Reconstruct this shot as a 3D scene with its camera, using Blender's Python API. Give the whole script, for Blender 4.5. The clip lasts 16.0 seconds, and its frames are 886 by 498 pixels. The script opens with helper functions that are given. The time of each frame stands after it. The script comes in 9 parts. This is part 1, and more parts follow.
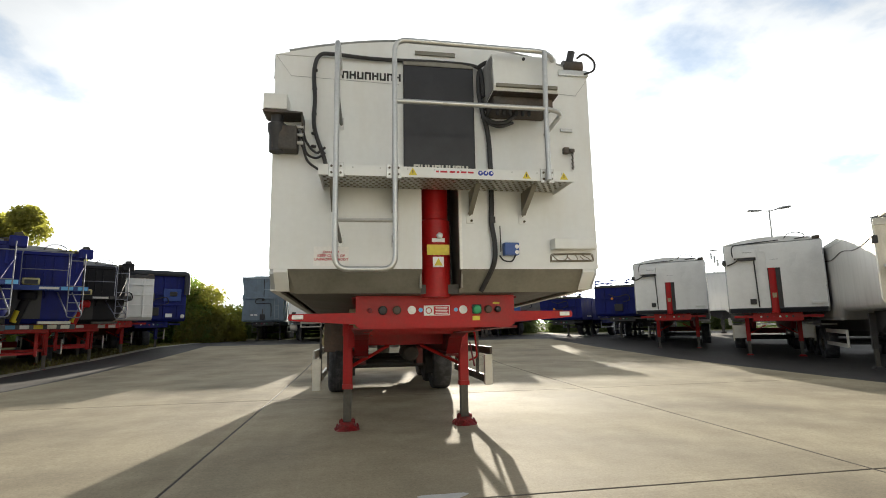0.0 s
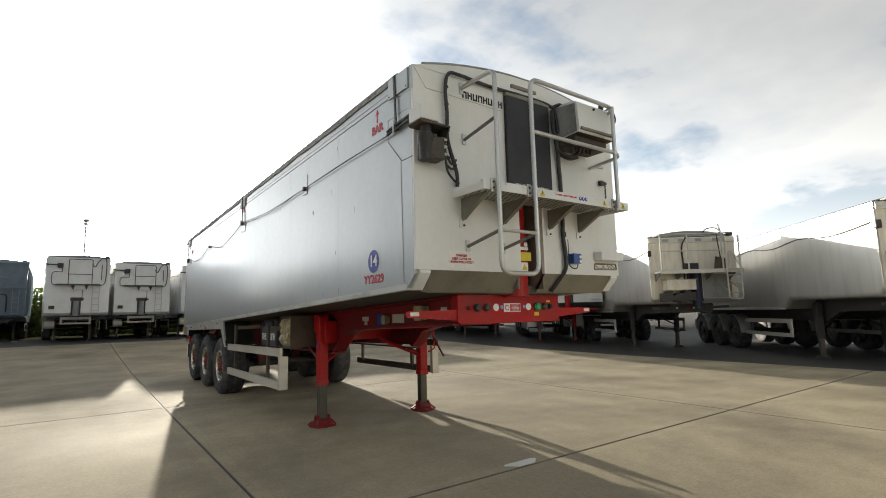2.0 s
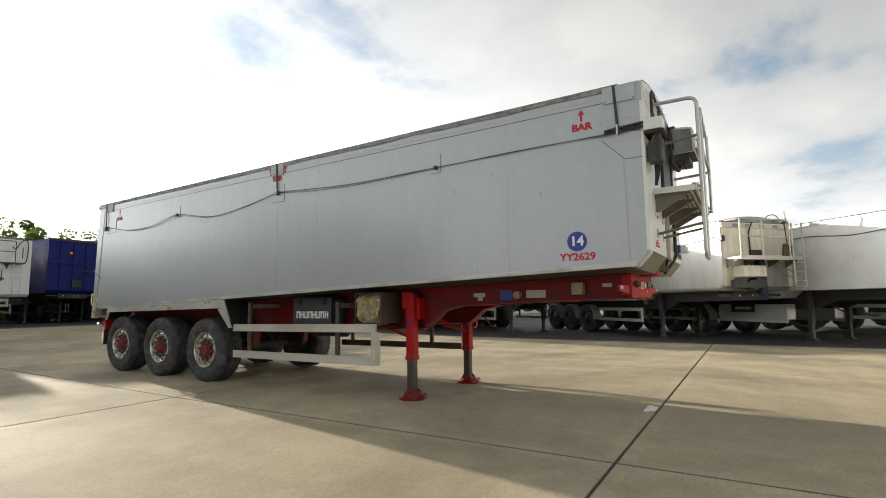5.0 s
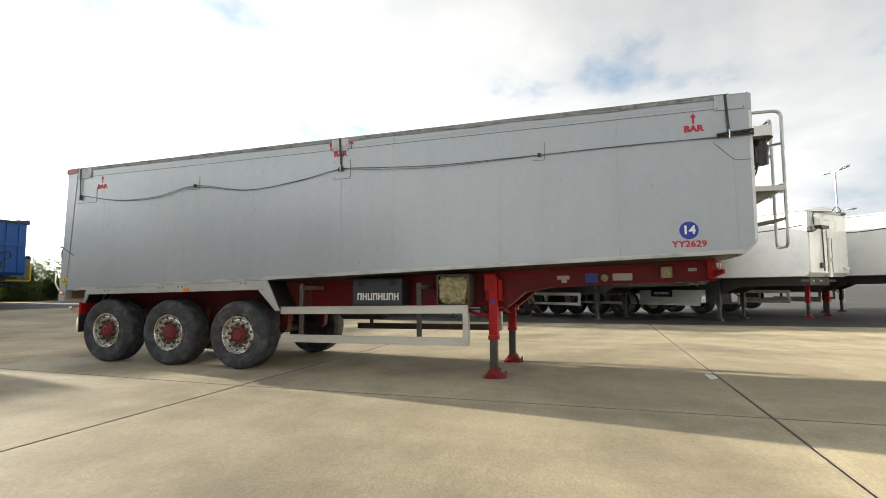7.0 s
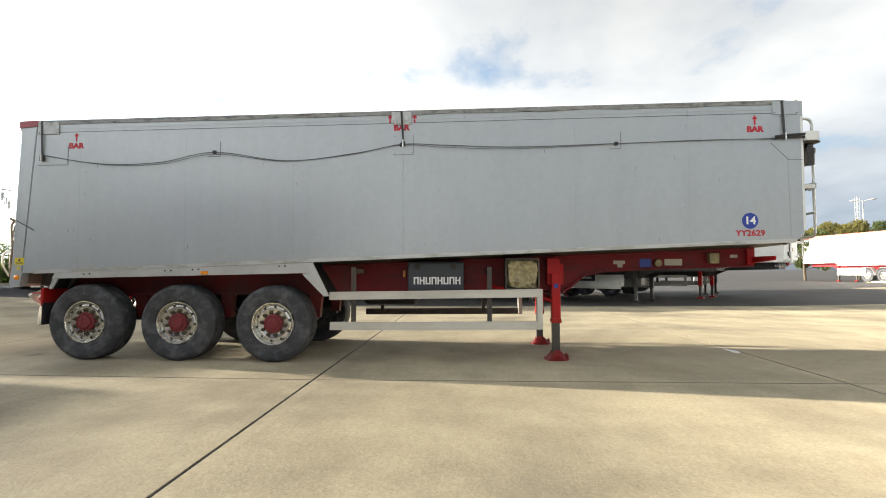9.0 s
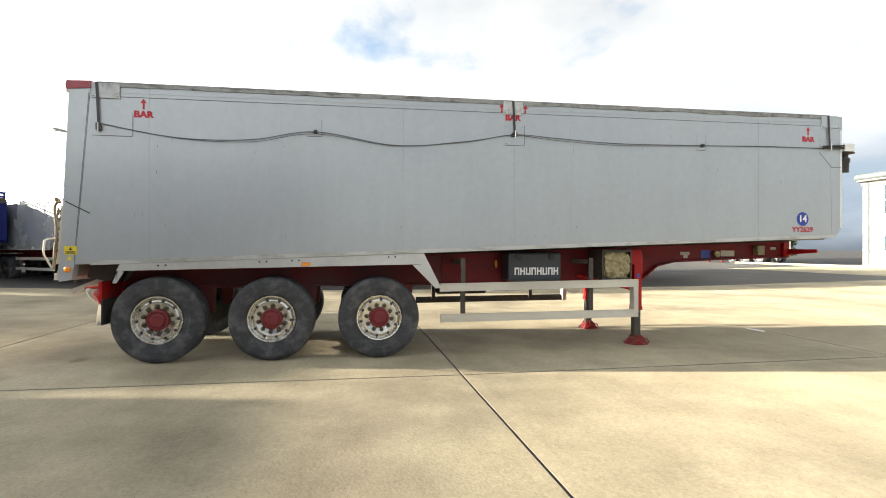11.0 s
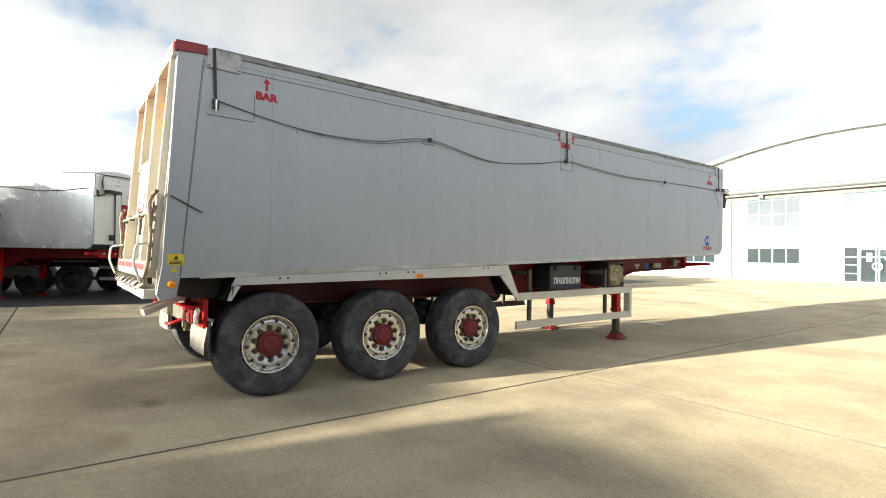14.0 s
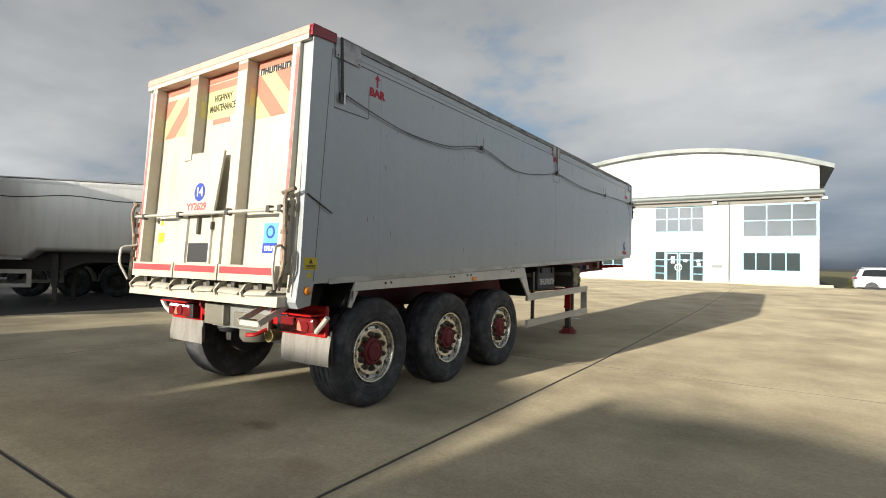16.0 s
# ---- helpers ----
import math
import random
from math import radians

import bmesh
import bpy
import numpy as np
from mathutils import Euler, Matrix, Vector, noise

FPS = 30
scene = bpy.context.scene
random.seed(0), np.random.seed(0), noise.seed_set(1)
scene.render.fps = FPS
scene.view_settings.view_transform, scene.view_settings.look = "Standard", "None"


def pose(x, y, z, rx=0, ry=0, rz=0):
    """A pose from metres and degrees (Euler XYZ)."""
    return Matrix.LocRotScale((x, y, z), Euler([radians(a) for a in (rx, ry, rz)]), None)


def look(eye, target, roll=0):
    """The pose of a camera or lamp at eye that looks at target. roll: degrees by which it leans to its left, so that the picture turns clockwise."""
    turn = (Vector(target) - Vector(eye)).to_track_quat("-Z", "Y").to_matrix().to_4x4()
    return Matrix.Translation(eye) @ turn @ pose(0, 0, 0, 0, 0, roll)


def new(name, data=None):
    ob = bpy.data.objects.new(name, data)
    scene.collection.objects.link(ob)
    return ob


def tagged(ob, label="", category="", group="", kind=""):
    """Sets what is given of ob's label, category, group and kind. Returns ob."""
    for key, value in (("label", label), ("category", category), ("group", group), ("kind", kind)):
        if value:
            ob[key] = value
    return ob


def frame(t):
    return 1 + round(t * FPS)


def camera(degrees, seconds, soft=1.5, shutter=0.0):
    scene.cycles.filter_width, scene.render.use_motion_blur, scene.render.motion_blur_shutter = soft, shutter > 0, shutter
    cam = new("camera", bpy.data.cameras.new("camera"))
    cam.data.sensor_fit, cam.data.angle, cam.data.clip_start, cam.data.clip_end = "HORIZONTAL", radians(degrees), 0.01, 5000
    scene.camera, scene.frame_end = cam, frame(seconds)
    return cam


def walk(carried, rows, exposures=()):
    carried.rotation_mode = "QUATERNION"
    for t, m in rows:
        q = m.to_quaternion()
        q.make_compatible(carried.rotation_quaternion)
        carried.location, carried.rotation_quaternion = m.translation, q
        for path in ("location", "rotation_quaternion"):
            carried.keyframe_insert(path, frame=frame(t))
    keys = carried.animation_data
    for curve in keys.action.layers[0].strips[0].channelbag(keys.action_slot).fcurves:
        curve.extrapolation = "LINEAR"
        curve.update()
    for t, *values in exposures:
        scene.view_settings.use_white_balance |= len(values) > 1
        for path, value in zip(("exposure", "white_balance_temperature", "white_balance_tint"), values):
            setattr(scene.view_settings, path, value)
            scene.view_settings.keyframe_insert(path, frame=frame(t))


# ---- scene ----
cam = camera(82.4, 16.0, soft=0.95)
PATH = [
    (0, (-0.606, -3.727, 1.284), (-0.284, -1.776, 1.581), -1.0),
    (0.5, (-1.323, -3.741, 1.307), (-0.826, -1.826, 1.6), -1.8),
    (1, (-1.996, -3.613, 1.307), (-1.274, -1.77, 1.592), -1.5),
    (1.5, (-2.655, -3.443, 1.328), (-1.686, -1.715, 1.604), -1.0),
    (2, (-3.31, -3.215, 1.368), (-2.151, -1.604, 1.618), -1.5),
    (2.5, (-3.992, -2.914, 1.353), (-2.7, -1.408, 1.598), -1.6),
    (3, (-4.567, -2.638, 1.323), (-3.158, -1.239, 1.561), -1.1),
    (3.5, (-5.155, -2.28, 1.322), (-3.661, -0.971, 1.554), -1.1),
    (4, (-5.583, -1.836, 1.298), (-4.019, -0.609, 1.513), -1.2),
    (6.5, (-7.195, 1.053, 1.194), (-5.324, 1.735, 1.383), -0.2),
    (7, (-7.496, 1.675, 1.203), (-5.589, 2.259, 1.354), -0.4),
    (7.5, (-7.623, 2.343, 1.224), (-5.689, 2.837, 1.346), -0.4),
    (8, (-7.712, 2.905, 1.223), (-5.747, 3.257, 1.332), -0.2),
    (8.5, (-7.72, 3.63, 1.219), (-5.739, 3.885, 1.319), -0.3),
    (9, (-7.748, 4.262, 1.205), (-5.752, 4.349, 1.293), -0.2),
    (9.5, (-7.698, 4.988, 1.22), (-5.699, 5.008, 1.26), -0.3),
    (12, (-7.231, 8.529, 1.429), (-5.341, 7.874, 1.458), 0.3),
    (12.5, (-6.988, 9.202, 1.365), (-5.148, 8.418, 1.405), 0.3),
    (13, (-6.767, 9.87, 1.348), (-5.019, 8.899, 1.392), 0.4),
    (13.5, (-6.469, 10.452, 1.35), (-4.773, 9.392, 1.389), 0.5),
    (14, (-6.071, 11.014, 1.412), (-4.483, 9.799, 1.445), 0.9),
    (14.5, (-5.603, 11.497, 1.372), (-4.153, 10.119, 1.408), 1.0),
    (15, (-5.16, 11.984, 1.466), (-3.813, 10.506, 1.499), 1.3),
    (15.5, (-4.775, 12.471, 1.421), (-3.536, 10.901, 1.464), 1.2),
    (16, (-4.309, 12.911, 1.397), (-3.198, 11.249, 1.445), 1.1),
]
EXPOSURES = [(0, 1.12, 6450, 8), (1, 0.84, 6450, 8), (1.5, 0.7, 6450, 8), (2, 0.84, 6500, 8), (3, 0.9, 6550, 8), (4, 1.04, 6600, 8), (6.5, 1.49, 6550, 8), (9, 1.78, 6450, 8), (12, 2.02, 6500, 8), (13.5, 1.92, 6500, 8), (14, 1.62, 6450, 8), (15, 1.18, 6350, 8), (16, 0.61, 6300, 8)]
walk(cam, [(t, look(eye, target, roll)) for t, eye, target, roll in PATH], EXPOSURES)

# ---- world, sun and sky ----
SUN_EL, SUN_AZ = 12.4, 9.85          # degrees above the horizon; degrees from +y towards +x
world = bpy.data.worlds.new("world")
scene.world = world
world.use_nodes = True
wn, wl = world.node_tree.nodes, world.node_tree.links
wn.clear()
w_out = wn.new("ShaderNodeOutputWorld")
w_bg = wn.new("ShaderNodeBackground")
w_bg.inputs["Strength"].default_value = 0.0875
w_sky = wn.new("ShaderNodeTexSky")
w_sky.sky_type = "NISHITA"
w_sky.sun_disc = False
w_sky.sun_elevation = radians(SUN_EL)
w_sky.sun_rotation = radians(SUN_AZ)
w_sky.air_density, w_sky.dust_density, w_sky.ozone_density = 1.0, 0.9, 1.6
w_tc = wn.new("ShaderNodeTexCoord")
# a flat cloud layer overhead: the view's direction divided by its height
w_sep = wn.new("ShaderNodeSeparateXYZ")
w_up = wn.new("ShaderNodeMath")
w_up.operation = "MAXIMUM"
w_up.inputs[1].default_value = 0.0
w_den = wn.new("ShaderNodeMath")
w_den.operation = "ADD"
w_den.inputs[1].default_value = 0.22
w_map = wn.new("ShaderNodeVectorMath")
w_map.operation = "DIVIDE"
w_com = wn.new("ShaderNodeCombineXYZ")
wl.new(w_tc.outputs["Generated"], w_sep.inputs["Vector"])
wl.new(w_sep.outputs["Z"], w_up.inputs[0])
wl.new(w_up.outputs["Value"], w_den.inputs[0])
for k in range(3):
    wl.new(w_den.outputs["Value"], w_com.inputs[k])
wl.new(w_tc.outputs["Generated"], w_map.inputs[0])
wl.new(w_com.outputs["Vector"], w_map.inputs[1])
w_noise = wn.new("ShaderNodeTexNoise")
w_noise.inputs["Scale"].default_value = 1.7
w_noise.inputs["Detail"].default_value = 9.0
w_noise.inputs["Roughness"].default_value = 0.58
w_noise.inputs["Distortion"].default_value = 0.1
w_ramp = wn.new("ShaderNodeValToRGB")
w_ramp.color_ramp.elements[0].position = 0.325
w_ramp.color_ramp.elements[1].position = 0.445
w_ramp.color_ramp.elements[0].color = (0.2, 0.2, 0.2, 1)
w_shade = wn.new("ShaderNodeTexNoise")
w_shade.inputs["Scale"].default_value = 1.7
w_shade.inputs["Detail"].default_value = 6.0
w_cloud = wn.new("ShaderNodeMixRGB")
w_cloud.inputs["Color1"].default_value = (0.70, 0.73, 0.77, 1)
w_cloud.inputs["Color2"].default_value = (1.0, 0.99, 0.97, 1)
w_cr = wn.new("ShaderNodeValToRGB")
w_cr.color_ramp.elements[0].position = 0.36
w_cr.color_ramp.elements[1].position = 0.62
# clouds take their brightness from the clear sky behind them plus scattered sunlight
w_lit = wn.new("ShaderNodeMixRGB")
w_lit.blend_type = "MULTIPLY"
w_lit.inputs["Fac"].default_value = 1.0
w_grey = wn.new("ShaderNodeRGBToBW")
w_gain = wn.new("ShaderNodeMath")
w_gain.operation = "MULTIPLY_ADD"
w_gain.inputs[1].default_value = 2.1
w_gain.inputs[2].default_value = 0.5
# clouds scatter sunlight forwards: bright towards the sun, leaden away from it
w_dot = wn.new("ShaderNodeVectorMath")
w_dot.operation = "DOT_PRODUCT"
w_dot.inputs[1].default_value = (math.sin(radians(SUN_AZ)), math.cos(radians(SUN_AZ)), 0.2)
w_phase = wn.new("ShaderNodeMapRange")
w_phase.interpolation_type = "SMOOTHSTEP"
w_phase.inputs["From Min"].default_value, w_phase.inputs["From Max"].default_value = -0.8, 0.7
w_phase.inputs["To Min"].default_value, w_phase.inputs["To Max"].default_value = 0.80, 1.04
w_scat = wn.new("ShaderNodeMath")
w_scat.operation = "MULTIPLY"
wl.new(w_tc.outputs["Generated"], w_dot.inputs[0])
wl.new(w_dot.outputs["Value"], w_phase.inputs["Value"])
wl.new(w_phase.outputs["Result"], w_scat.inputs[1])
w_mix = wn.new("ShaderNodeMixRGB")
wl.new(w_map.outputs["Vector"], w_noise.inputs["Vector"])
wl.new(w_map.outputs["Vector"], w_shade.inputs["Vector"])
wl.new(w_noise.outputs["Fac"], w_ramp.inputs["Fac"])
wl.new(w_shade.outputs["Fac"], w_cr.inputs["Fac"])
wl.new(w_cr.outputs["Color"], w_cloud.inputs["Fac"])
wl.new(w_sky.outputs["Color"], w_grey.inputs["Color"])
wl.new(w_grey.outputs["Val"], w_gain.inputs[0])
wl.new(w_cloud.outputs["Color"], w_lit.inputs["Color1"])
wl.new(w_gain.outputs["Value"], w_scat.inputs[0])
# far banks away from the sun show their shaded undersides
w_inv = wn.new("ShaderNodeMath")
w_inv.operation = "SUBTRACT"
w_inv.inputs[0].default_value = 1.0
w_bank = wn.new("ShaderNodeMapRange")
w_bank.interpolation_type = "SMOOTHSTEP"
w_bank.inputs["From Min"].default_value, w_bank.inputs["From Max"].default_value = 0.0, 0.42
w_bank.inputs["To Min"].default_value, w_bank.inputs["To Max"].default_value = 2.4, 0.0
w_under = wn.new("ShaderNodeMath")
w_under.operation = "MULTIPLY"
w_keep = wn.new("ShaderNodeMath")
w_keep.operation = "SUBTRACT"
w_keep.inputs[0].default_value = 1.0
w_dim = wn.new("ShaderNodeMath")
w_dim.operation = "MULTIPLY"
wl.new(w_phase.outputs["Result"], w_inv.inputs[1])
wl.new(w_up.outputs["Value"], w_bank.inputs["Value"])
wl.new(w_inv.outputs["Value"], w_under.inputs[0])
wl.new(w_bank.outputs["Result"], w_under.inputs[1])
wl.new(w_under.outputs["Value"], w_keep.inputs[1])
wl.new(w_scat.outputs["Value"], w_dim.inputs[0])
wl.new(w_keep.outputs["Value"], w_dim.inputs[1])
wl.new(w_dim.outputs["Value"], w_lit.inputs["Color2"])
# towards the horizon the layers close up
w_low = wn.new("ShaderNodeMapRange")
w_low.interpolation_type = "SMOOTHSTEP"
w_low.inputs["From Min"].default_value, w_low.inputs["From Max"].default_value = 0.04, 0.34
w_low.inputs["To Min"].default_value, w_low.inputs["To Max"].default_value = 1.0, 0.0
w_cover = wn.new("ShaderNodeMath")
w_cover.operation = "MAXIMUM"
wl.new(w_up.outputs["Value"], w_low.inputs["Value"])
wl.new(w_low.outputs["Result"], w_cover.inputs[0])
wl.new(w_ramp.outputs["Color"], w_cover.inputs[1])
wl.new(w_cover.outputs["Value"], w_mix.inputs["Fac"])
wl.new(w_sky.outputs["Color"], w_mix.inputs["Color1"])
wl.new(w_lit.outputs["Color"], w_mix.inputs["Color2"])
# a slate rain bank low down on the side away from the sun
w_side = wn.new("ShaderNodeMapRange")
w_side.interpolation_type = "SMOOTHSTEP"
w_side.inputs["From Min"].default_value, w_side.inputs["From Max"].default_value = -0.52, 0.1
w_side.inputs["To Min"].default_value, w_side.inputs["To Max"].default_value = 1.0, 0.0
w_deep = wn.new("ShaderNodeMapRange")
w_deep.interpolation_type = "SMOOTHSTEP"
w_deep.inputs["From Min"].default_value, w_deep.inputs["From Max"].default_value = 0.06, 0.34
w_deep.inputs["To Min"].default_value, w_deep.inputs["To Max"].default_value = 0.9, 0.0
w_rain = wn.new("ShaderNodeMath")
w_rain.operation = "MULTIPLY"
w_slate = wn.new("ShaderNodeMixRGB")
w_slate.blend_type = "MULTIPLY"
w_slate.inputs["Color2"].default_value = (0.34, 0.405, 0.49, 1)
wl.new(w_dot.outputs["Value"], w_side.inputs["Value"])
wl.new(w_up.outputs["Value"], w_deep.inputs["Value"])
wl.new(w_side.outputs["Result"], w_rain.inputs[0])
wl.new(w_deep.outputs["Result"], w_rain.inputs[1])
wl.new(w_rain.outputs["Value"], w_slate.inputs["Fac"])
wl.new(w_mix.outputs["Color"], w_slate.inputs["Color1"])
wl.new(w_slate.outputs["Color"], w_bg.inputs["Color"])
wl.new(w_bg.outputs["Background"], w_out.inputs["Surface"])

sun_dir = Vector((math.sin(radians(SUN_AZ)) * math.cos(radians(SUN_EL)), math.cos(radians(SUN_AZ)) * math.cos(radians(SUN_EL)), math.sin(radians(SUN_EL))))
sun = new("sun", bpy.data.lights.new("sun", "SUN"))
sun.data.energy = 5.0
sun.data.angle = radians(0.6)
sun.data.color = (1.0, 0.89, 0.73)
sun.matrix_world = look(sun_dir * 60, (0, 0, 0))


# ---- materials ----
def material(name, colour, rough=0.5, metal=0.0, vary=0.12, scale=1.5, grain=40.0, bump=0.15, coat=0.0, dirt=None, dirt_amount=0.35, dirt_scale=(1, 1, 1), random_vary=0.0, thin=0.0, gloss_vary=0.2):
    """A surface of one base colour with variation at two scales, stains, uneven gloss and fine relief."""
    m = bpy.data.materials.new(name)
    m.use_nodes = True
    n, l = m.node_tree.nodes, m.node_tree.links
    b = n["Principled BSDF"]
    b.inputs["Metallic"].default_value = metal
    b.inputs["Coat Weight"].default_value = coat
    b.inputs["Coat Roughness"].default_value = 0.08
    tc = n.new("ShaderNodeTexCoord")
    big = n.new("ShaderNodeTexNoise")
    big.inputs["Scale"].default_value = scale
    big.inputs["Detail"].default_value = 6
    fine = n.new("ShaderNodeTexNoise")
    fine.inputs["Scale"].default_value = grain
    fine.inputs["Detail"].default_value = 4
    l.new(tc.outputs["Object"], big.inputs["Vector"])
    l.new(tc.outputs["Object"], fine.inputs["Vector"])
    add = n.new("ShaderNodeMath")
    add.operation = "ADD"
    l.new(big.outputs["Fac"], add.inputs[0])
    l.new(fine.outputs["Fac"], add.inputs[1])
    rng = n.new("ShaderNodeMapRange")
    rng.inputs["From Min"].default_value, rng.inputs["From Max"].default_value = 0.6, 1.4
    rng.inputs["To Min"].default_value, rng.inputs["To Max"].default_value = 1 - vary, 1 + vary
    l.new(add.outputs[0], rng.inputs["Value"])
    level = rng.outputs["Result"]
    if random_vary:
        info = n.new("ShaderNodeObjectInfo")
        rr = n.new("ShaderNodeMapRange")
        rr.inputs["To Min"].default_value, rr.inputs["To Max"].default_value = 1 - random_vary, 1 + random_vary
        l.new(info.outputs["Random"], rr.inputs["Value"])
        mul = n.new("ShaderNodeMath")
        mul.operation = "MULTIPLY"
        l.new(level, mul.inputs[0])
        l.new(rr.outputs["Result"], mul.inputs[1])
        level = mul.outputs[0]
    col = n.new("ShaderNodeMixRGB")
    col.blend_type, col.inputs["Fac"].default_value = "MULTIPLY", 1.0
    col.inputs["Color1"].default_value = (*colour, 1)
    l.new(level, col.inputs["Color2"])
    out = col.outputs["Color"]
    if dirt:
        mp = n.new("ShaderNodeMapping")
        mp.inputs["Scale"].default_value = dirt_scale
        l.new(tc.outputs["Object"], mp.inputs["Vector"])
        st = n.new("ShaderNodeTexNoise")
        st.inputs["Scale"].default_value, st.inputs["Detail"].default_value, st.inputs["Roughness"].default_value = 2.2, 8, 0.62
        l.new(mp.outputs["Vector"], st.inputs["Vector"])
        ramp = n.new("ShaderNodeValToRGB")
        ramp.color_ramp.elements[0].position, ramp.color_ramp.elements[1].position = 0.46, 0.78
        ramp.color_ramp.elements[1].color = (dirt_amount * 2, dirt_amount * 2, dirt_amount * 2, 1)
        l.new(st.outputs["Fac"], ramp.inputs["Fac"])
        dm = n.new("ShaderNodeMixRGB")
        l.new(ramp.outputs["Color"], dm.inputs["Fac"])
        l.new(out, dm.inputs["Color1"])
        dm.inputs["Color2"].default_value = (*dirt, 1)
        out = dm.outputs["Color"]
    l.new(out, b.inputs["Base Color"])
    rr2 = n.new("ShaderNodeMapRange")
    rr2.inputs["From Min"].default_value, rr2.inputs["From Max"].default_value = 0.2, 0.8
    rr2.inputs["To Min"].default_value, rr2.inputs["To Max"].default_value = max(0.02, rough * (1 - gloss_vary)), min(1, rough * (1 + gloss_vary))
    l.new(big.outputs["Fac"], rr2.inputs["Value"])
    l.new(rr2.outputs["Result"], b.inputs["Roughness"])
    if bump:
        bp = n.new("ShaderNodeBump")
        bp.inputs["Strength"].default_value = bump
        bp.inputs["Distance"].default_value = 0.004
        l.new(fine.outputs["Fac"], bp.inputs["Height"])
        l.new(bp.outputs["Normal"], b.inputs["Normal"])
    if thin:
        tr = n.new("ShaderNodeBsdfTranslucent")
        glow = n.new("ShaderNodeMixRGB")
        glow.blend_type, glow.inputs["Fac"].default_value = "MULTIPLY", 1.0
        glow.inputs["Color2"].default_value = (1.35, 1.5, 1.0, 1)
        l.new(out, glow.inputs["Color1"])
        l.new(glow.outputs["Color"], tr.inputs["Color"])
        mx = n.new("ShaderNodeMixShader")
        mx.inputs["Fac"].default_value = thin
        l.new(b.outputs["BSDF"], mx.inputs[1])
        l.new(tr.outputs["BSDF"], mx.inputs[2])
        l.new(mx.outputs["Shader"], n["Material Output"].inputs["Surface"])
    return m


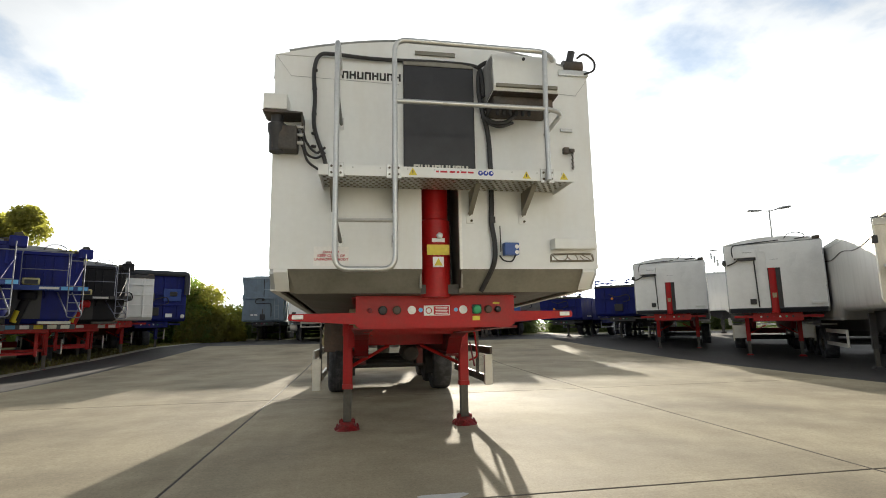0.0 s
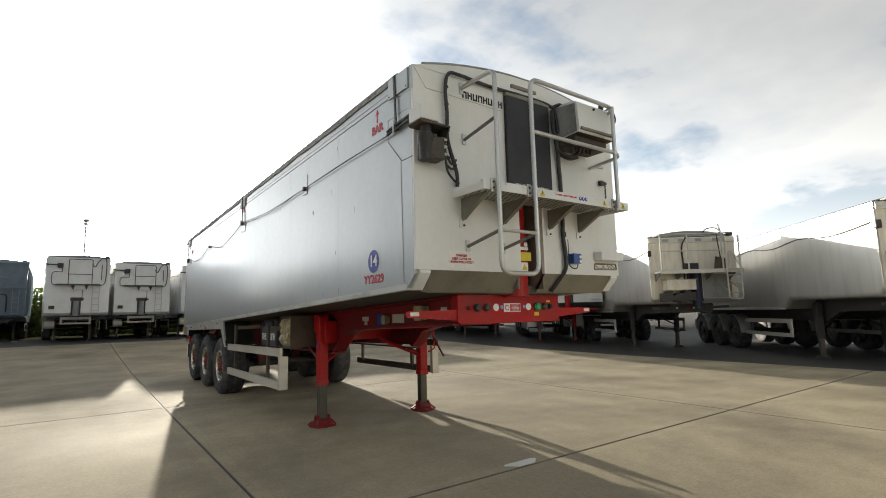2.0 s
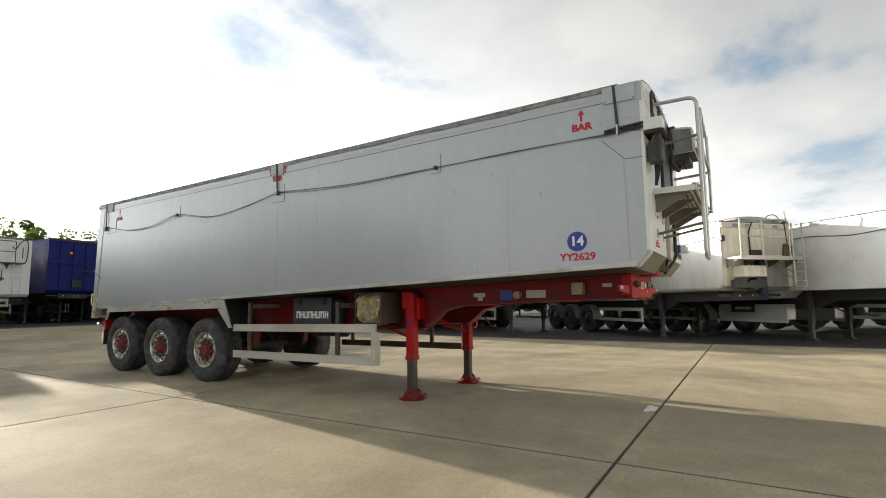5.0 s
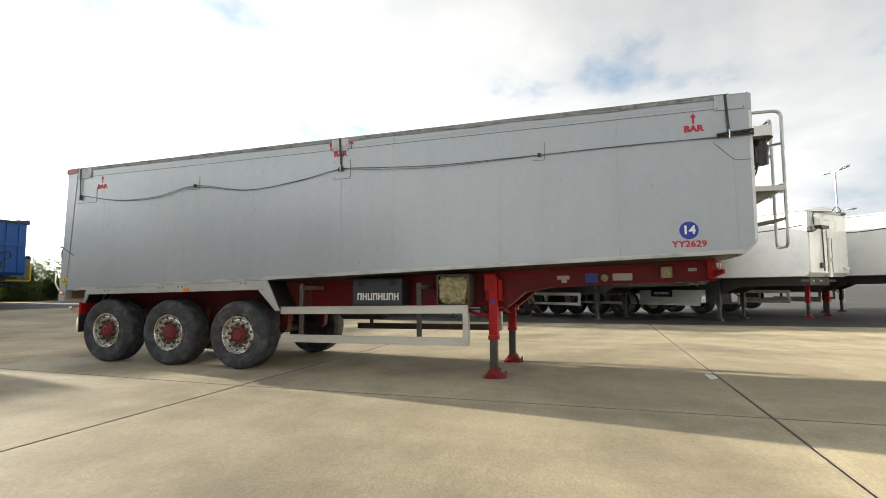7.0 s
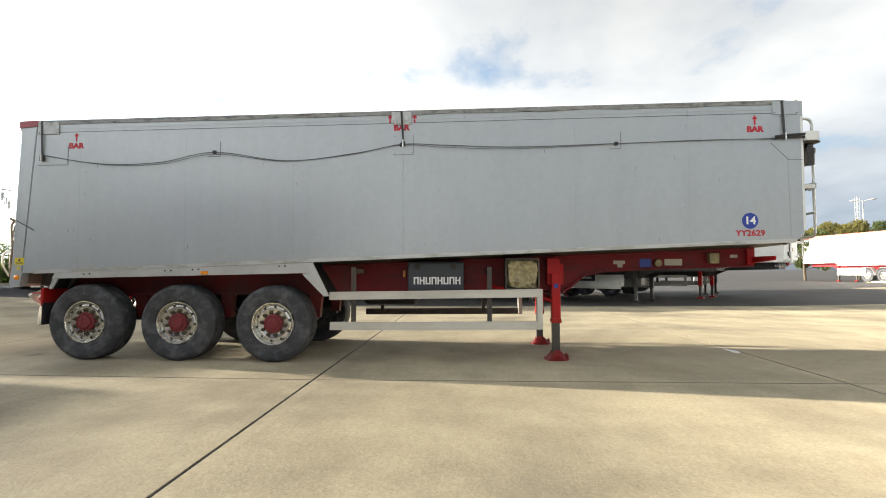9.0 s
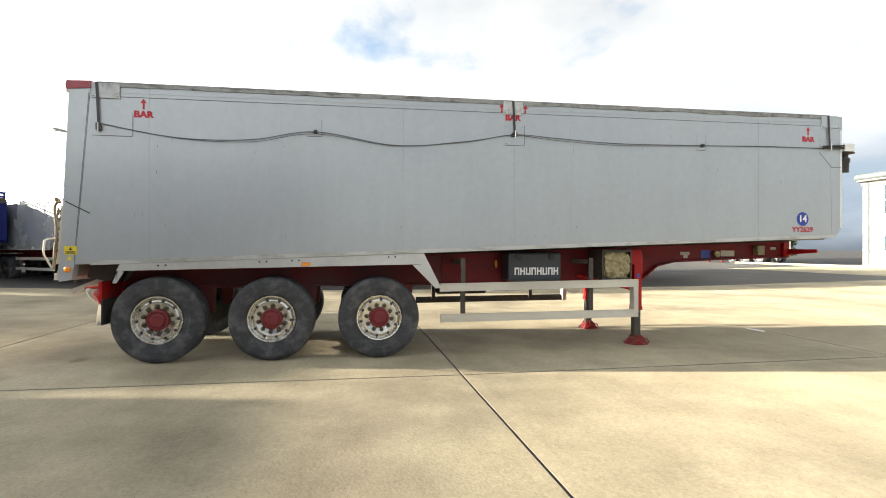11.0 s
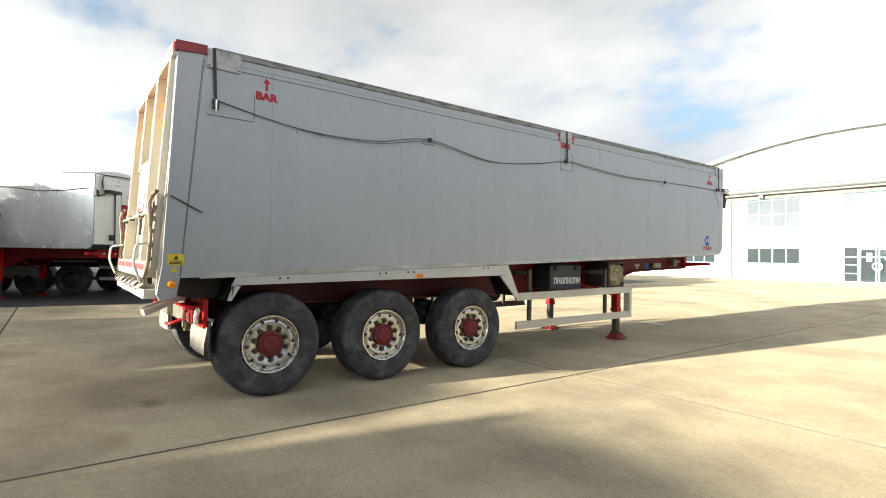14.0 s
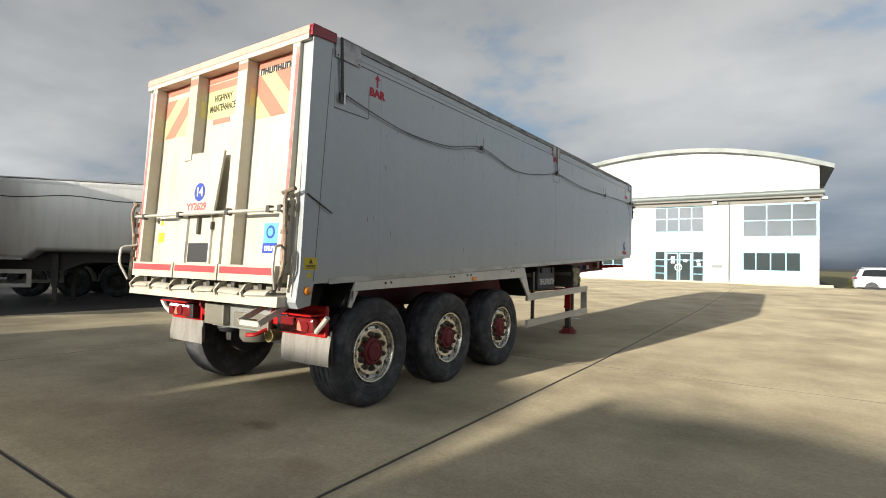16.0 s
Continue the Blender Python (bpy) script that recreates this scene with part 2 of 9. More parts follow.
def concrete_material(name="concrete", tone=1.0, grain_bump=0.55):
    """Brushed yard concrete: buff grey, blotched, with damp darker areas, aggregate specks, faint brush lines and fine relief."""
    m = material(name, (0.374 * tone, 0.325 * tone, 0.229 * tone), 0.9, vary=0.12, scale=0.35, grain=48, bump=grain_bump, dirt=(0.14, 0.121, 0.094), dirt_amount=0.4, dirt_scale=(0.2, 0.2, 0.2), random_vary=0.07)
    n, l = m.node_tree.nodes, m.node_tree.links
    b = n["Principled BSDF"]
    tc = n.new("ShaderNodeTexCoord")
    src = b.inputs["Base Color"].links[0].from_socket

    def times(fac_socket, lo, hi, c0, c1, amount):
        nonlocal src
        ramp = n.new("ShaderNodeValToRGB")
        ramp.color_ramp.elements[0].position, ramp.color_ramp.elements[1].position = lo, hi
        ramp.color_ramp.elements[0].color, ramp.color_ramp.elements[1].color = (*c0, 1), (*c1, 1)
        l.new(fac_socket, ramp.inputs["Fac"])
        mul = n.new("ShaderNodeMixRGB")
        mul.blend_type, mul.inputs["Fac"].default_value = "MULTIPLY", amount
        l.new(src, mul.inputs["Color1"])
        l.new(ramp.outputs["Color"], mul.inputs["Color2"])
        src = mul.outputs["Color"]
    # dark and pale stones
    for scale, lo, hi, c0, c1, amount in ((34, 0.05, 0.17, (0.5, 0.48, 0.46), (1, 1, 1), 0.8), (15, 0.03, 0.10, (0.55, 0.53, 0.5), (1, 1, 1), 0.6)):
        sp = n.new("ShaderNodeTexVoronoi")
        sp.inputs["Scale"].default_value = scale
        l.new(tc.outputs["Object"], sp.inputs["Vector"])
        times(sp.outputs["Distance"], lo, hi, c0, c1, amount)
    gr = n.new("ShaderNodeTexNoise")
    gr.inputs["Scale"].default_value, gr.inputs["Detail"].default_value, gr.inputs["Roughness"].default_value = 24, 8, 0.75
    l.new(tc.outputs["Object"], gr.inputs["Vector"])
    times(gr.outputs["Fac"], 0.36, 0.64, (0.9, 0.9, 0.9), (1.08, 1.08, 1.08), 1.0)
    # brush lines across the slabs
    mp = n.new("ShaderNodeMapping")
    mp.inputs["Scale"].default_value = (0.5, 9, 1)
    l.new(tc.outputs["Object"], mp.inputs["Vector"])
    br = n.new("ShaderNodeTexNoise")
    br.inputs["Scale"].default_value, br.inputs["Detail"].default_value = 2.0, 5
    l.new(mp.outputs["Vector"], br.inputs["Vector"])
    times(br.outputs["Fac"], 0.35, 0.65, (0.985, 0.985, 0.985), (1.015, 1.015, 1.015), 1.0)
    # broad tyre-worn and damp blotches
    bl = n.new("ShaderNodeTexNoise")
    bl.inputs["Scale"].default_value, bl.inputs["Detail"].default_value, bl.inputs["Roughness"].default_value = 0.8, 7, 0.6
    l.new(tc.outputs["Object"], bl.inputs["Vector"])
    times(bl.outputs["Fac"], 0.34, 0.62, (0.8, 0.79, 0.78), (1.1, 1.1, 1.08), 1.0)
    # oil drips under the tail and by the slab joint
    geo = n.new("ShaderNodeNewGeometry")
    for px, py, rx, ry, dark in ((-0.85, 10.31, 0.2, 0.17, 0.66), (-1.75, 10.65, 0.3, 0.2, 0.86), (0.3, 9.2, 0.35, 0.5, 0.8)):
        off = n.new("ShaderNodeVectorMath")
        off.operation = "SUBTRACT"
        off.inputs[1].default_value = (px, py, 0)
        l.new(geo.outputs["Position"], off.inputs[0])
        sc = n.new("ShaderNodeVectorMath")
        sc.operation = "MULTIPLY"
        sc.inputs[1].default_value = (1 / rx, 1 / ry, 0)
        l.new(off.outputs["Vector"], sc.inputs[0])
        ln = n.new("ShaderNodeVectorMath")
        ln.operation = "LENGTH"
        l.new(sc.outputs["Vector"], ln.inputs[0])
        rag = n.new("ShaderNodeTexNoise")
        rag.inputs["Scale"].default_value, rag.inputs["Detail"].default_value = 7, 5
        l.new(tc.outputs["Object"], rag.inputs["Vector"])
        sm = n.new("ShaderNodeMath")
        sm.operation = "ADD"
        l.new(ln.outputs["Value"], sm.inputs[0])
        l.new(rag.outputs["Fac"], sm.inputs[1])
        half = n.new("ShaderNodeMath")
        half.operation = "MULTIPLY"
        half.inputs[1].default_value = 0.5
        l.new(sm.outputs["Value"], half.inputs[0])
        times(half.outputs["Value"], 0.42, 0.72, (dark, dark * 0.97, dark * 0.93), (1, 1, 1), 1.0)
    l.new(src, b.inputs["Base Color"])
    b.inputs["Specular IOR Level"].default_value = 0.17
    b.inputs["Diffuse Roughness"].default_value = 0.45
    return m


M = {}
M["concrete"] = concrete_material()
M["margin"] = concrete_material("tooled_concrete_margin", 1.07, 0.3)
M["sealant"] = material("dirt_filled_joint_sealant", (0.19, 0.165, 0.127), 0.8, vary=0.3, scale=3, bump=0.4)
M["asphalt"] = material("asphalt", (0.048, 0.045, 0.043), 0.8, vary=0.25, scale=0.5, grain=90, bump=0.7)
M["side"] = material("silver_clear_coated_skin", (0.41, 0.443, 0.468), 0.40, metal=0.40, gloss_vary=0.12, vary=0.06, scale=0.8, grain=14, bump=0.02, coat=0.8, dirt=(0.32, 0.33, 0.33), dirt_amount=0.08, dirt_scale=(1, 1.5, 0.2))


def skin_relief(m, coat_rough, height):
    """Sheet metal that is not quite flat: broad dishing, faint upright rolling lines and rain streaks."""
    n, l = m.node_tree.nodes, m.node_tree.links
    b = n["Principled BSDF"]
    b.inputs["Coat Roughness"].default_value = coat_rough
    tc = n.new("ShaderNodeTexCoord")
    last = None
    for stretch, scale, dist in (((1, 0.8, 0.5), 1.5, height), ((1, 1.6, 0.12), 1.3, height * 0.12)):
        mp = n.new("ShaderNodeMapping")
        mp.inputs["Scale"].default_value = stretch
        l.new(tc.outputs["Object"], mp.inputs["Vector"])
        nz = n.new("ShaderNodeTexNoise")
        nz.inputs["Scale"].default_value, nz.inputs["Detail"].default_value = scale, 2
        l.new(mp.outputs["Vector"], nz.inputs["Vector"])
        bp = n.new("ShaderNodeBump")
        bp.inputs["Strength"].default_value, bp.inputs["Distance"].default_value = 1.0, dist
        l.new(nz.outputs["Fac"], bp.inputs["Height"])
        if last:
            l.new(last, bp.inputs["Normal"])
        last = bp.outputs["Normal"]
    l.new(last, b.inputs["Normal"])
    l.new(last, b.inputs["Coat Normal"])
    # thin runs of washed-down dirt
    src = b.inputs["Base Color"].links[0].from_socket
    mp = n.new("ShaderNodeMapping")
    mp.inputs["Scale"].default_value = (1, 4.5, 0.3)
    l.new(tc.outputs["Object"], mp.inputs["Vector"])
    st = n.new("ShaderNodeTexNoise")
    st.inputs["Scale"].default_value, st.inputs["Detail"].default_value, st.inputs["Roughness"].default_value = 2.0, 7, 0.6
    l.new(mp.outputs["Vector"], st.inputs["Vector"])
    ramp = n.new("ShaderNodeValToRGB")
    ramp.color_ramp.elements[0].position, ramp.color_ramp.elements[1].position = 0.3, 0.6
    ramp.color_ramp.elements[0].color, ramp.color_ramp.elements[1].color = (0.978, 0.98, 0.978, 1), (1.008, 1.008, 1.008, 1)
    l.new(st.outputs["Fac"], ramp.inputs["Fac"])
    mul = n.new("ShaderNodeMixRGB")
    mul.blend_type, mul.inputs["Fac"].default_value = "MULTIPLY", 1.0
    l.new(src, mul.inputs["Color1"])
    l.new(ramp.outputs["Color"], mul.inputs["Color2"])
    l.new(mul.outputs["Color"], b.inputs["Base Color"])


skin_relief(M["side"], 0.17, 0.004)
M["white"] = material("white_panel_paint", (0.74, 0.76, 0.755), 0.38, vary=0.04, scale=1.1, grain=20, bump=0.04, dirt=(0.62, 0.6, 0.53), dirt_amount=0.2, dirt_scale=(1.6, 1, 0.35))
M["offwhite"] = material("cream_tailgate_paint", (0.50, 0.475, 0.40), 0.45, vary=0.07, scale=1.4, grain=25, bump=0.06, dirt=(0.34, 0.25, 0.16), dirt_amount=0.3, dirt_scale=(3.5, 1, 0.6))
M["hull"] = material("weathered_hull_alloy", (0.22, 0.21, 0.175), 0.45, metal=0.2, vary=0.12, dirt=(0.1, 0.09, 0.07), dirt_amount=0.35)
# near-black on purpose: shade below the body is painted into the colour
M["underbody"] = material("underbody_shade_colour", (0.06, 0.056, 0.05), 0.6, vary=0.3, scale=2)
M["silver"] = material("silver_fender_alloy", (0.58, 0.59, 0.58), 0.35, metal=0.5, vary=0.07, dirt=(0.3, 0.28, 0.25), dirt_amount=0.2, bump=0.05)
M["dullgalv"] = material("dull_grey_steel", (0.2, 0.2, 0.19), 0.5, metal=0.5, vary=0.2)
M["lowrail"] = material("algae_stained_lower_rail", (0.5, 0.51, 0.5), 0.42, metal=0.35, vary=0.1, dirt=(0.16, 0.16, 0.08), dirt_amount=0.4, dirt_scale=(1, 1.4, 6))
M["galv"] = material("galvanised_tube", (0.55, 0.56, 0.55), 0.38, metal=0.75, vary=0.12, grain=60, bump=0.1)
M["rail"] = material("pale_guard_rail_alloy", (0.56, 0.55, 0.5), 0.42, metal=0.35, vary=0.09, dirt=(0.3, 0.27, 0.22), dirt_amount=0.25, dirt_scale=(1, 0.5, 2))
M["red"] = material("red_chassis_paint", (0.40, 0.006, 0.008), 0.42, vary=0.18, scale=2.5, dirt=(0.14, 0.04, 0.03), dirt_amount=0.28, bump=0.08)
M["railred"] = material("road_stained_red_rail_paint", (0.17, 0.004, 0.008), 0.5, vary=0.25, scale=3, dirt=(0.05, 0.012, 0.012), dirt_amount=0.42, dirt_scale=(1, 1.5, 4), bump=0.12)
M["red"].node_tree.nodes["Principled BSDF"].inputs["Specular IOR Level"].default_value = 0.3
M["railred"].node_tree.nodes["Principled BSDF"].inputs["Specular IOR Level"].default_value = 0.3
M["dirtyred"] = material("road_dirty_red_paint", (0.15, 0.012, 0.013), 0.6, vary=0.25, scale=3, dirt=(0.05, 0.035, 0.03), dirt_amount=0.4, bump=0.15)
M["footred"] = material("scraped_red_foot", (0.24, 0.008, 0.01), 0.55, vary=0.35, scale=9, dirt=(0.09, 0.06, 0.05), dirt_amount=0.4, dirt_scale=(4, 4, 4), bump=0.3)
M["darkred"] = material("dusty_red_hub_paint", (0.175, 0.018, 0.024), 0.7, vary=0.25, scale=8, dirt=(0.1, 0.04, 0.035), dirt_amount=0.3, dirt_scale=(4, 4, 4))
M["tyre"] = material("tyre_rubber", (0.04, 0.042, 0.048), 0.75, vary=0.35, scale=7, grain=70, bump=0.35, dirt=(0.17, 0.17, 0.175), dirt_amount=0.36, dirt_scale=(3, 3, 3))
M["rimlip"] = material("polished_rim_lip", (0.74, 0.72, 0.64), 0.26, metal=0.8, vary=0.2, scale=8)
M["rim"] = material("steel_rim_paint", (0.66, 0.655, 0.62), 0.22, metal=0.85, vary=0.22, scale=7, dirt=(0.10, 0.08, 0.055), dirt_amount=0.32, dirt_scale=(3, 3, 3))
M["nut"] = material("oily_nut_steel", (0.085, 0.07, 0.05), 0.5, metal=0.6)
M["black"] = material("black_rubber", (0.025, 0.025, 0.027), 0.5, vary=0.3, scale=4)
M["navy"] = material("dark_navy_cover", (0.012, 0.013, 0.018), 0.45, vary=0.15, scale=2, bump=0.05, dirt=(0.06, 0.06, 0.07), dirt_amount=0.2)
M["darksteel"] = material("dark_chassis_steel", (0.045, 0.043, 0.042), 0.6, vary=0.3, scale=3)
M["legsteel"] = material("greasy_steel_and_rim_shade", (0.085, 0.08, 0.07), 0.45, metal=0.6, vary=0.3, scale=6)
M["rust"] = material("rusty_casting_and_shade_brown", (0.066, 0.06, 0.054), 0.6, metal=0.3, vary=0.45, scale=12, dirt=(0.2, 0.11, 0.06), dirt_amount=0.3)
M["lockrust"] = material("rust_streaked_lock_steel", (0.17, 0.125, 0.085), 0.65, metal=0.2, vary=0.4, scale=14, dirt=(0.4, 0.36, 0.28), dirt_amount=0.4, dirt_scale=(6, 6, 3))
M["sheet"] = material("grey_roof_sheet", (0.30, 0.31, 0.31), 0.6, vary=0.15, scale=2, dirt=(0.08, 0.08, 0.075), dirt_amount=0.5, dirt_scale=(1, 2.5, 1))
M["hem"] = material("grimy_sheet_hem", (0.28, 0.285, 0.28), 0.6, vary=0.25, scale=5, dirt=(0.03, 0.03, 0.028), dirt_amount=0.55, dirt_scale=(1, 2.6, 9))
M["rule"] = material("shadow_line_and_drip_grey", (0.13, 0.13, 0.13), 0.6, vary=0.3, scale=3)
M["cable"] = material("grey_sheet_cable", (0.10, 0.105, 0.11), 0.5, vary=0.2)
M["seam"] = material("seam_sealant", (0.38, 0.39, 0.40), 0.5)
M["redcap"] = material("red_vinyl_cap", (0.27, 0.018, 0.03), 0.35, vary=0.2, scale=5, coat=0.3)
M["redink"] = material("red_sticker", (0.47, 0.012, 0.03), 0.45, vary=0.12, scale=8)
M["reflective_red"] = material("red_reflective_tape", (0.45, 0.055, 0.06), 0.4, vary=0.2, scale=6)
M["fadedtape"] = material("sun_faded_red_tape", (0.56, 0.15, 0.14), 0.45, vary=0.25, scale=9, dirt=(0.6, 0.42, 0.36), dirt_amount=0.3, dirt_scale=(4, 1, 4))
M["webbing"] = material("black_webbing_strap", (0.04, 0.042, 0.045), 0.6, vary=0.3, scale=20, grain=120, bump=0.4)
M["sheetpatch"] = material("pale_scuffed_sheet_patch", (0.52, 0.54, 0.55), 0.5, vary=0.2, scale=6, dirt=(0.14, 0.14, 0.13), dirt_amount=0.5, dirt_scale=(1, 6, 5))
M["fadedcode"] = material("faded_red_lettering", (0.45, 0.10, 0.11), 0.5)
M["yellow"] = material("yellow_sticker", (0.66, 0.53, 0.035), 0.45, vary=0.15, scale=6)
M["hiyellow"] = material("fluorescent_yellow_film", (0.60, 0.545, 0.24), 0.4, vary=0.08)
M["hired"] = material("faded_red_film", (0.55, 0.19, 0.13), 0.4, vary=0.1)
M["fadedpink"] = material("faded_red_head_strip", (0.62, 0.36, 0.29), 0.5, vary=0.15, scale=3, dirt=(0.5, 0.16, 0.12), dirt_amount=0.25, dirt_scale=(3, 1, 1))
M["blueink"] = material("blue_sticker", (0.02, 0.05, 0.33), 0.4)
M["skyblue"] = material("light_blue_sticker", (0.12, 0.42, 0.75), 0.4)
M["blackink"] = material("black_lettering", (0.02, 0.02, 0.022), 0.45)
M["whiteink"] = material("white_lettering", (0.82, 0.82, 0.8), 0.45)
M["bluebox"] = material("blue_plastic_box", (0.03, 0.085, 0.30), 0.4)
M["amber"] = material("amber_lens", (0.75, 0.26, 0.02), 0.2, coat=0.5)
M["redlens"] = material("red_lens", (0.17, 0.012, 0.014), 0.2, coat=0.6)
M["bag"] = material("buff_plastic_bag", (0.34, 0.29, 0.15), 0.35, vary=0.45, scale=9, grain=30, bump=0.6, dirt=(0.06, 0.045, 0.025), dirt_amount=0.45, dirt_scale=(5, 5, 5))
M["toolbox"] = material("charcoal_plastic_tank", (0.04, 0.047, 0.06), 0.45, vary=0.1)
M["flap"] = material("pale_dusty_mudflap", (0.52, 0.50, 0.46), 0.55, vary=0.14, scale=3, dirt=(0.25, 0.21, 0.17), dirt_amount=0.4, dirt_scale=(5, 1, 0.6))
M["concpatch"] = material("pale_repair_mortar", (0.66, 0.66, 0.64), 0.5, vary=0.15, scale=6)
M["green"] = material("green_coupling", (0.02, 0.32, 0.13), 0.4)
# neighbours
M["nwhite"] = material("white_trailer_paint", (0.79, 0.80, 0.79), 0.3, vary=0.05, coat=0.2, dirt=(0.5, 0.5, 0.48), dirt_amount=0.2)
M["nalloy"] = material("bright_rolled_alloy_side", (0.60, 0.62, 0.63), 0.27, metal=0.6, vary=0.06, scale=1.0, bump=0.03, dirt=(0.3, 0.3, 0.28), dirt_amount=0.2, dirt_scale=(1, 2, 0.3))
# the warm tone paints light bounced up from sunlit concrete
M["cagebounce"] = material("front_paint_bounce_tint", (0.78, 0.74, 0.63), 0.42, vary=0.1, scale=1.6, dirt=(0.4, 0.33, 0.24), dirt_amount=0.3, dirt_scale=(3, 1, 0.6))
M["nsilver"] = material("satin_alloy_tub", (0.70, 0.695, 0.67), 0.36, metal=0.62, vary=0.06, scale=1.2, bump=0.03, dirt=(0.4, 0.39, 0.36), dirt_amount=0.2, dirt_scale=(1, 2, 0.3))
skin_relief(M["nalloy"], 0.2, 0.006)
skin_relief(M["nsilver"], 0.2, 0.006)
M["nblue"] = material("royal_blue_paint", (0.006, 0.013, 0.15), 0.55, vary=0.3, scale=2.5, dirt=(0.012, 0.014, 0.03), dirt_amount=0.35, dirt_scale=(2, 2, 0.5))
M["nblue"].node_tree.nodes["Principled BSDF"].inputs["Specular IOR Level"].default_value = 0.25
M["nlightblue"] = material("bright_blue_paint", (0.02, 0.10, 0.33), 0.5, vary=0.12)
M["nblack"] = material("black_paint", (0.011, 0.011, 0.013), 0.55, vary=0.3)
M["nblack"].node_tree.nodes["Principled BSDF"].inputs["Specular IOR Level"].default_value = 0.25
M["ramblue"] = material("dark_navy_ram_paint", (0.01, 0.016, 0.06), 0.4, vary=0.15)
M["ngrey"] = material("blue_grey_paint", (0.18, 0.24, 0.29), 0.45, vary=0.14, dirt=(0.1, 0.1, 0.1), dirt_amount=0.3)
# surroundings
M["facade"] = material("white_render", (0.80, 0.80, 0.78), 0.6, vary=0.03, scale=0.6, bump=0.1)
M["eave"] = material("grey_roof_metal", (0.135, 0.155, 0.15), 0.5, metal=0.1, vary=0.08)
# olive grey that includes the overhang's shade on soffit and band
M["eavedark"] = material("eaves_shade_colour", (0.15, 0.145, 0.125), 0.6, vary=0.12)
M["frameblue"] = material("blue_window_frame", (0.22, 0.48, 0.62), 0.4)
# the unlit look of the rooms is painted into this grey
M["room"] = material("interior_dimness_colour", (0.16, 0.17, 0.17), 0.8, vary=0.3)
M["kerb"] = material("pale_kerb", (0.42, 0.39, 0.33), 0.7, vary=0.15)
M["yellowline"] = material("worn_yellow_line", (0.62, 0.50, 0.16), 0.6, vary=0.25, scale=3)
M["bark"] = material("bark", (0.10, 0.075, 0.05), 0.85, vary=0.3, scale=6, bump=0.8)
M["deckblue"] = material("worn_blue_deck_paint", (0.015, 0.05, 0.24), 0.5, vary=0.25)
M["palegrey"] = material("pale_blue_grey_paint", (0.3, 0.36, 0.4), 0.45, vary=0.15)
M["sheetroll"] = material("dark_rolled_sheet", (0.035, 0.038, 0.045), 0.7, vary=0.2)
M["palesteel"] = material("dull_pale_tube", (0.2, 0.21, 0.25), 0.5, metal=0.3, vary=0.15)
M["hedgeleaf"] = material("dull_hedge_leaves", (0.12, 0.15, 0.05), 0.5, vary=0.4, scale=0.9, thin=0.6)
M["farautumn"] = material("dull_yellowing_leaves", (0.15, 0.135, 0.04), 0.5, vary=0.4, scale=0.9, thin=0.5)
M["farleaf"] = material("dark_leaves", (0.085, 0.105, 0.035), 0.5, vary=0.4, scale=0.9, thin=0.5)
M["leaf"] = material("green_leaves", (0.19, 0.235, 0.07), 0.5, vary=0.4, scale=0.9, thin=0.7)
M["autumn"] = material("yellowing_leaves", (0.26, 0.235, 0.065), 0.5, vary=0.4, scale=0.9, thin=0.7)
M["grass"] = material("verge_grass", (0.17, 0.155, 0.06), 0.8, vary=0.4, scale=0.6, grain=20, bump=0.6)
M["drygrass"] = material("dry_grass_blades", (0.2, 0.18, 0.06), 0.7, vary=0.4, scale=1.0, thin=0.4)
M["post"] = material("lamp_post_paint", (0.42, 0.43, 0.42), 0.4, metal=0.3)
M["carwhite"] = material("white_car_paint", (0.74, 0.76, 0.78), 0.22, coat=0.6, vary=0.02)

glass = bpy.data.materials.new("window_glass")
glass.use_nodes = True
g_b = glass.node_tree.nodes["Principled BSDF"]
g_b.inputs["Base Color"].default_value = (0.06, 0.075, 0.08, 1)
g_b.inputs["Roughness"].default_value = 0.04
g_b.inputs["Transmission Weight"].default_value = 0.35
g_b.inputs["IOR"].default_value = 1.5
M["glass"] = glass
carglass = bpy.data.materials.new("tinted_car_glass")
carglass.use_nodes = True
c_b = carglass.node_tree.nodes["Principled BSDF"]
c_b.inputs["Base Color"].default_value = (0.02, 0.024, 0.028, 1)
c_b.inputs["Roughness"].default_value = 0.05
M["carglass"] = carglass


# ---- mesh helpers ----
def box(bm, x0, x1, y0, y1, z0, z1, bevel=0.0):
    m = Matrix.Translation(((x0 + x1) / 2, (y0 + y1) / 2, (z0 + z1) / 2)) @ Matrix.Diagonal((abs(x1 - x0), abs(y1 - y0), abs(z1 - z0), 1))
    made = bmesh.ops.create_cube(bm, size=1, matrix=m)["verts"]
    if bevel:
        edges = list({e for v in made for e in v.link_edges})
        bmesh.ops.bevel(bm, geom=edges, offset=bevel, segments=2, affect="EDGES", profile=0.6)
    return bm


def prism(bm, outline, axis, a0, a1):
    """A plate: outline of two coordinates (the other axes in order) drawn from a0 to a1 along the axis."""
    def place(p, a):
        c = list(p)
        c.insert(axis, a)
        return Vector(c)
    lo, hi = [bm.verts.new(place(p, a0)) for p in outline], [bm.verts.new(place(p, a1)) for p in outline]
    n = len(outline)
    bm.faces.new(lo)
    bm.faces.new(hi)
    for i in range(n):
        bm.faces.new((lo[i], lo[(i + 1) % n], hi[(i + 1) % n], hi[i]))
    return bm


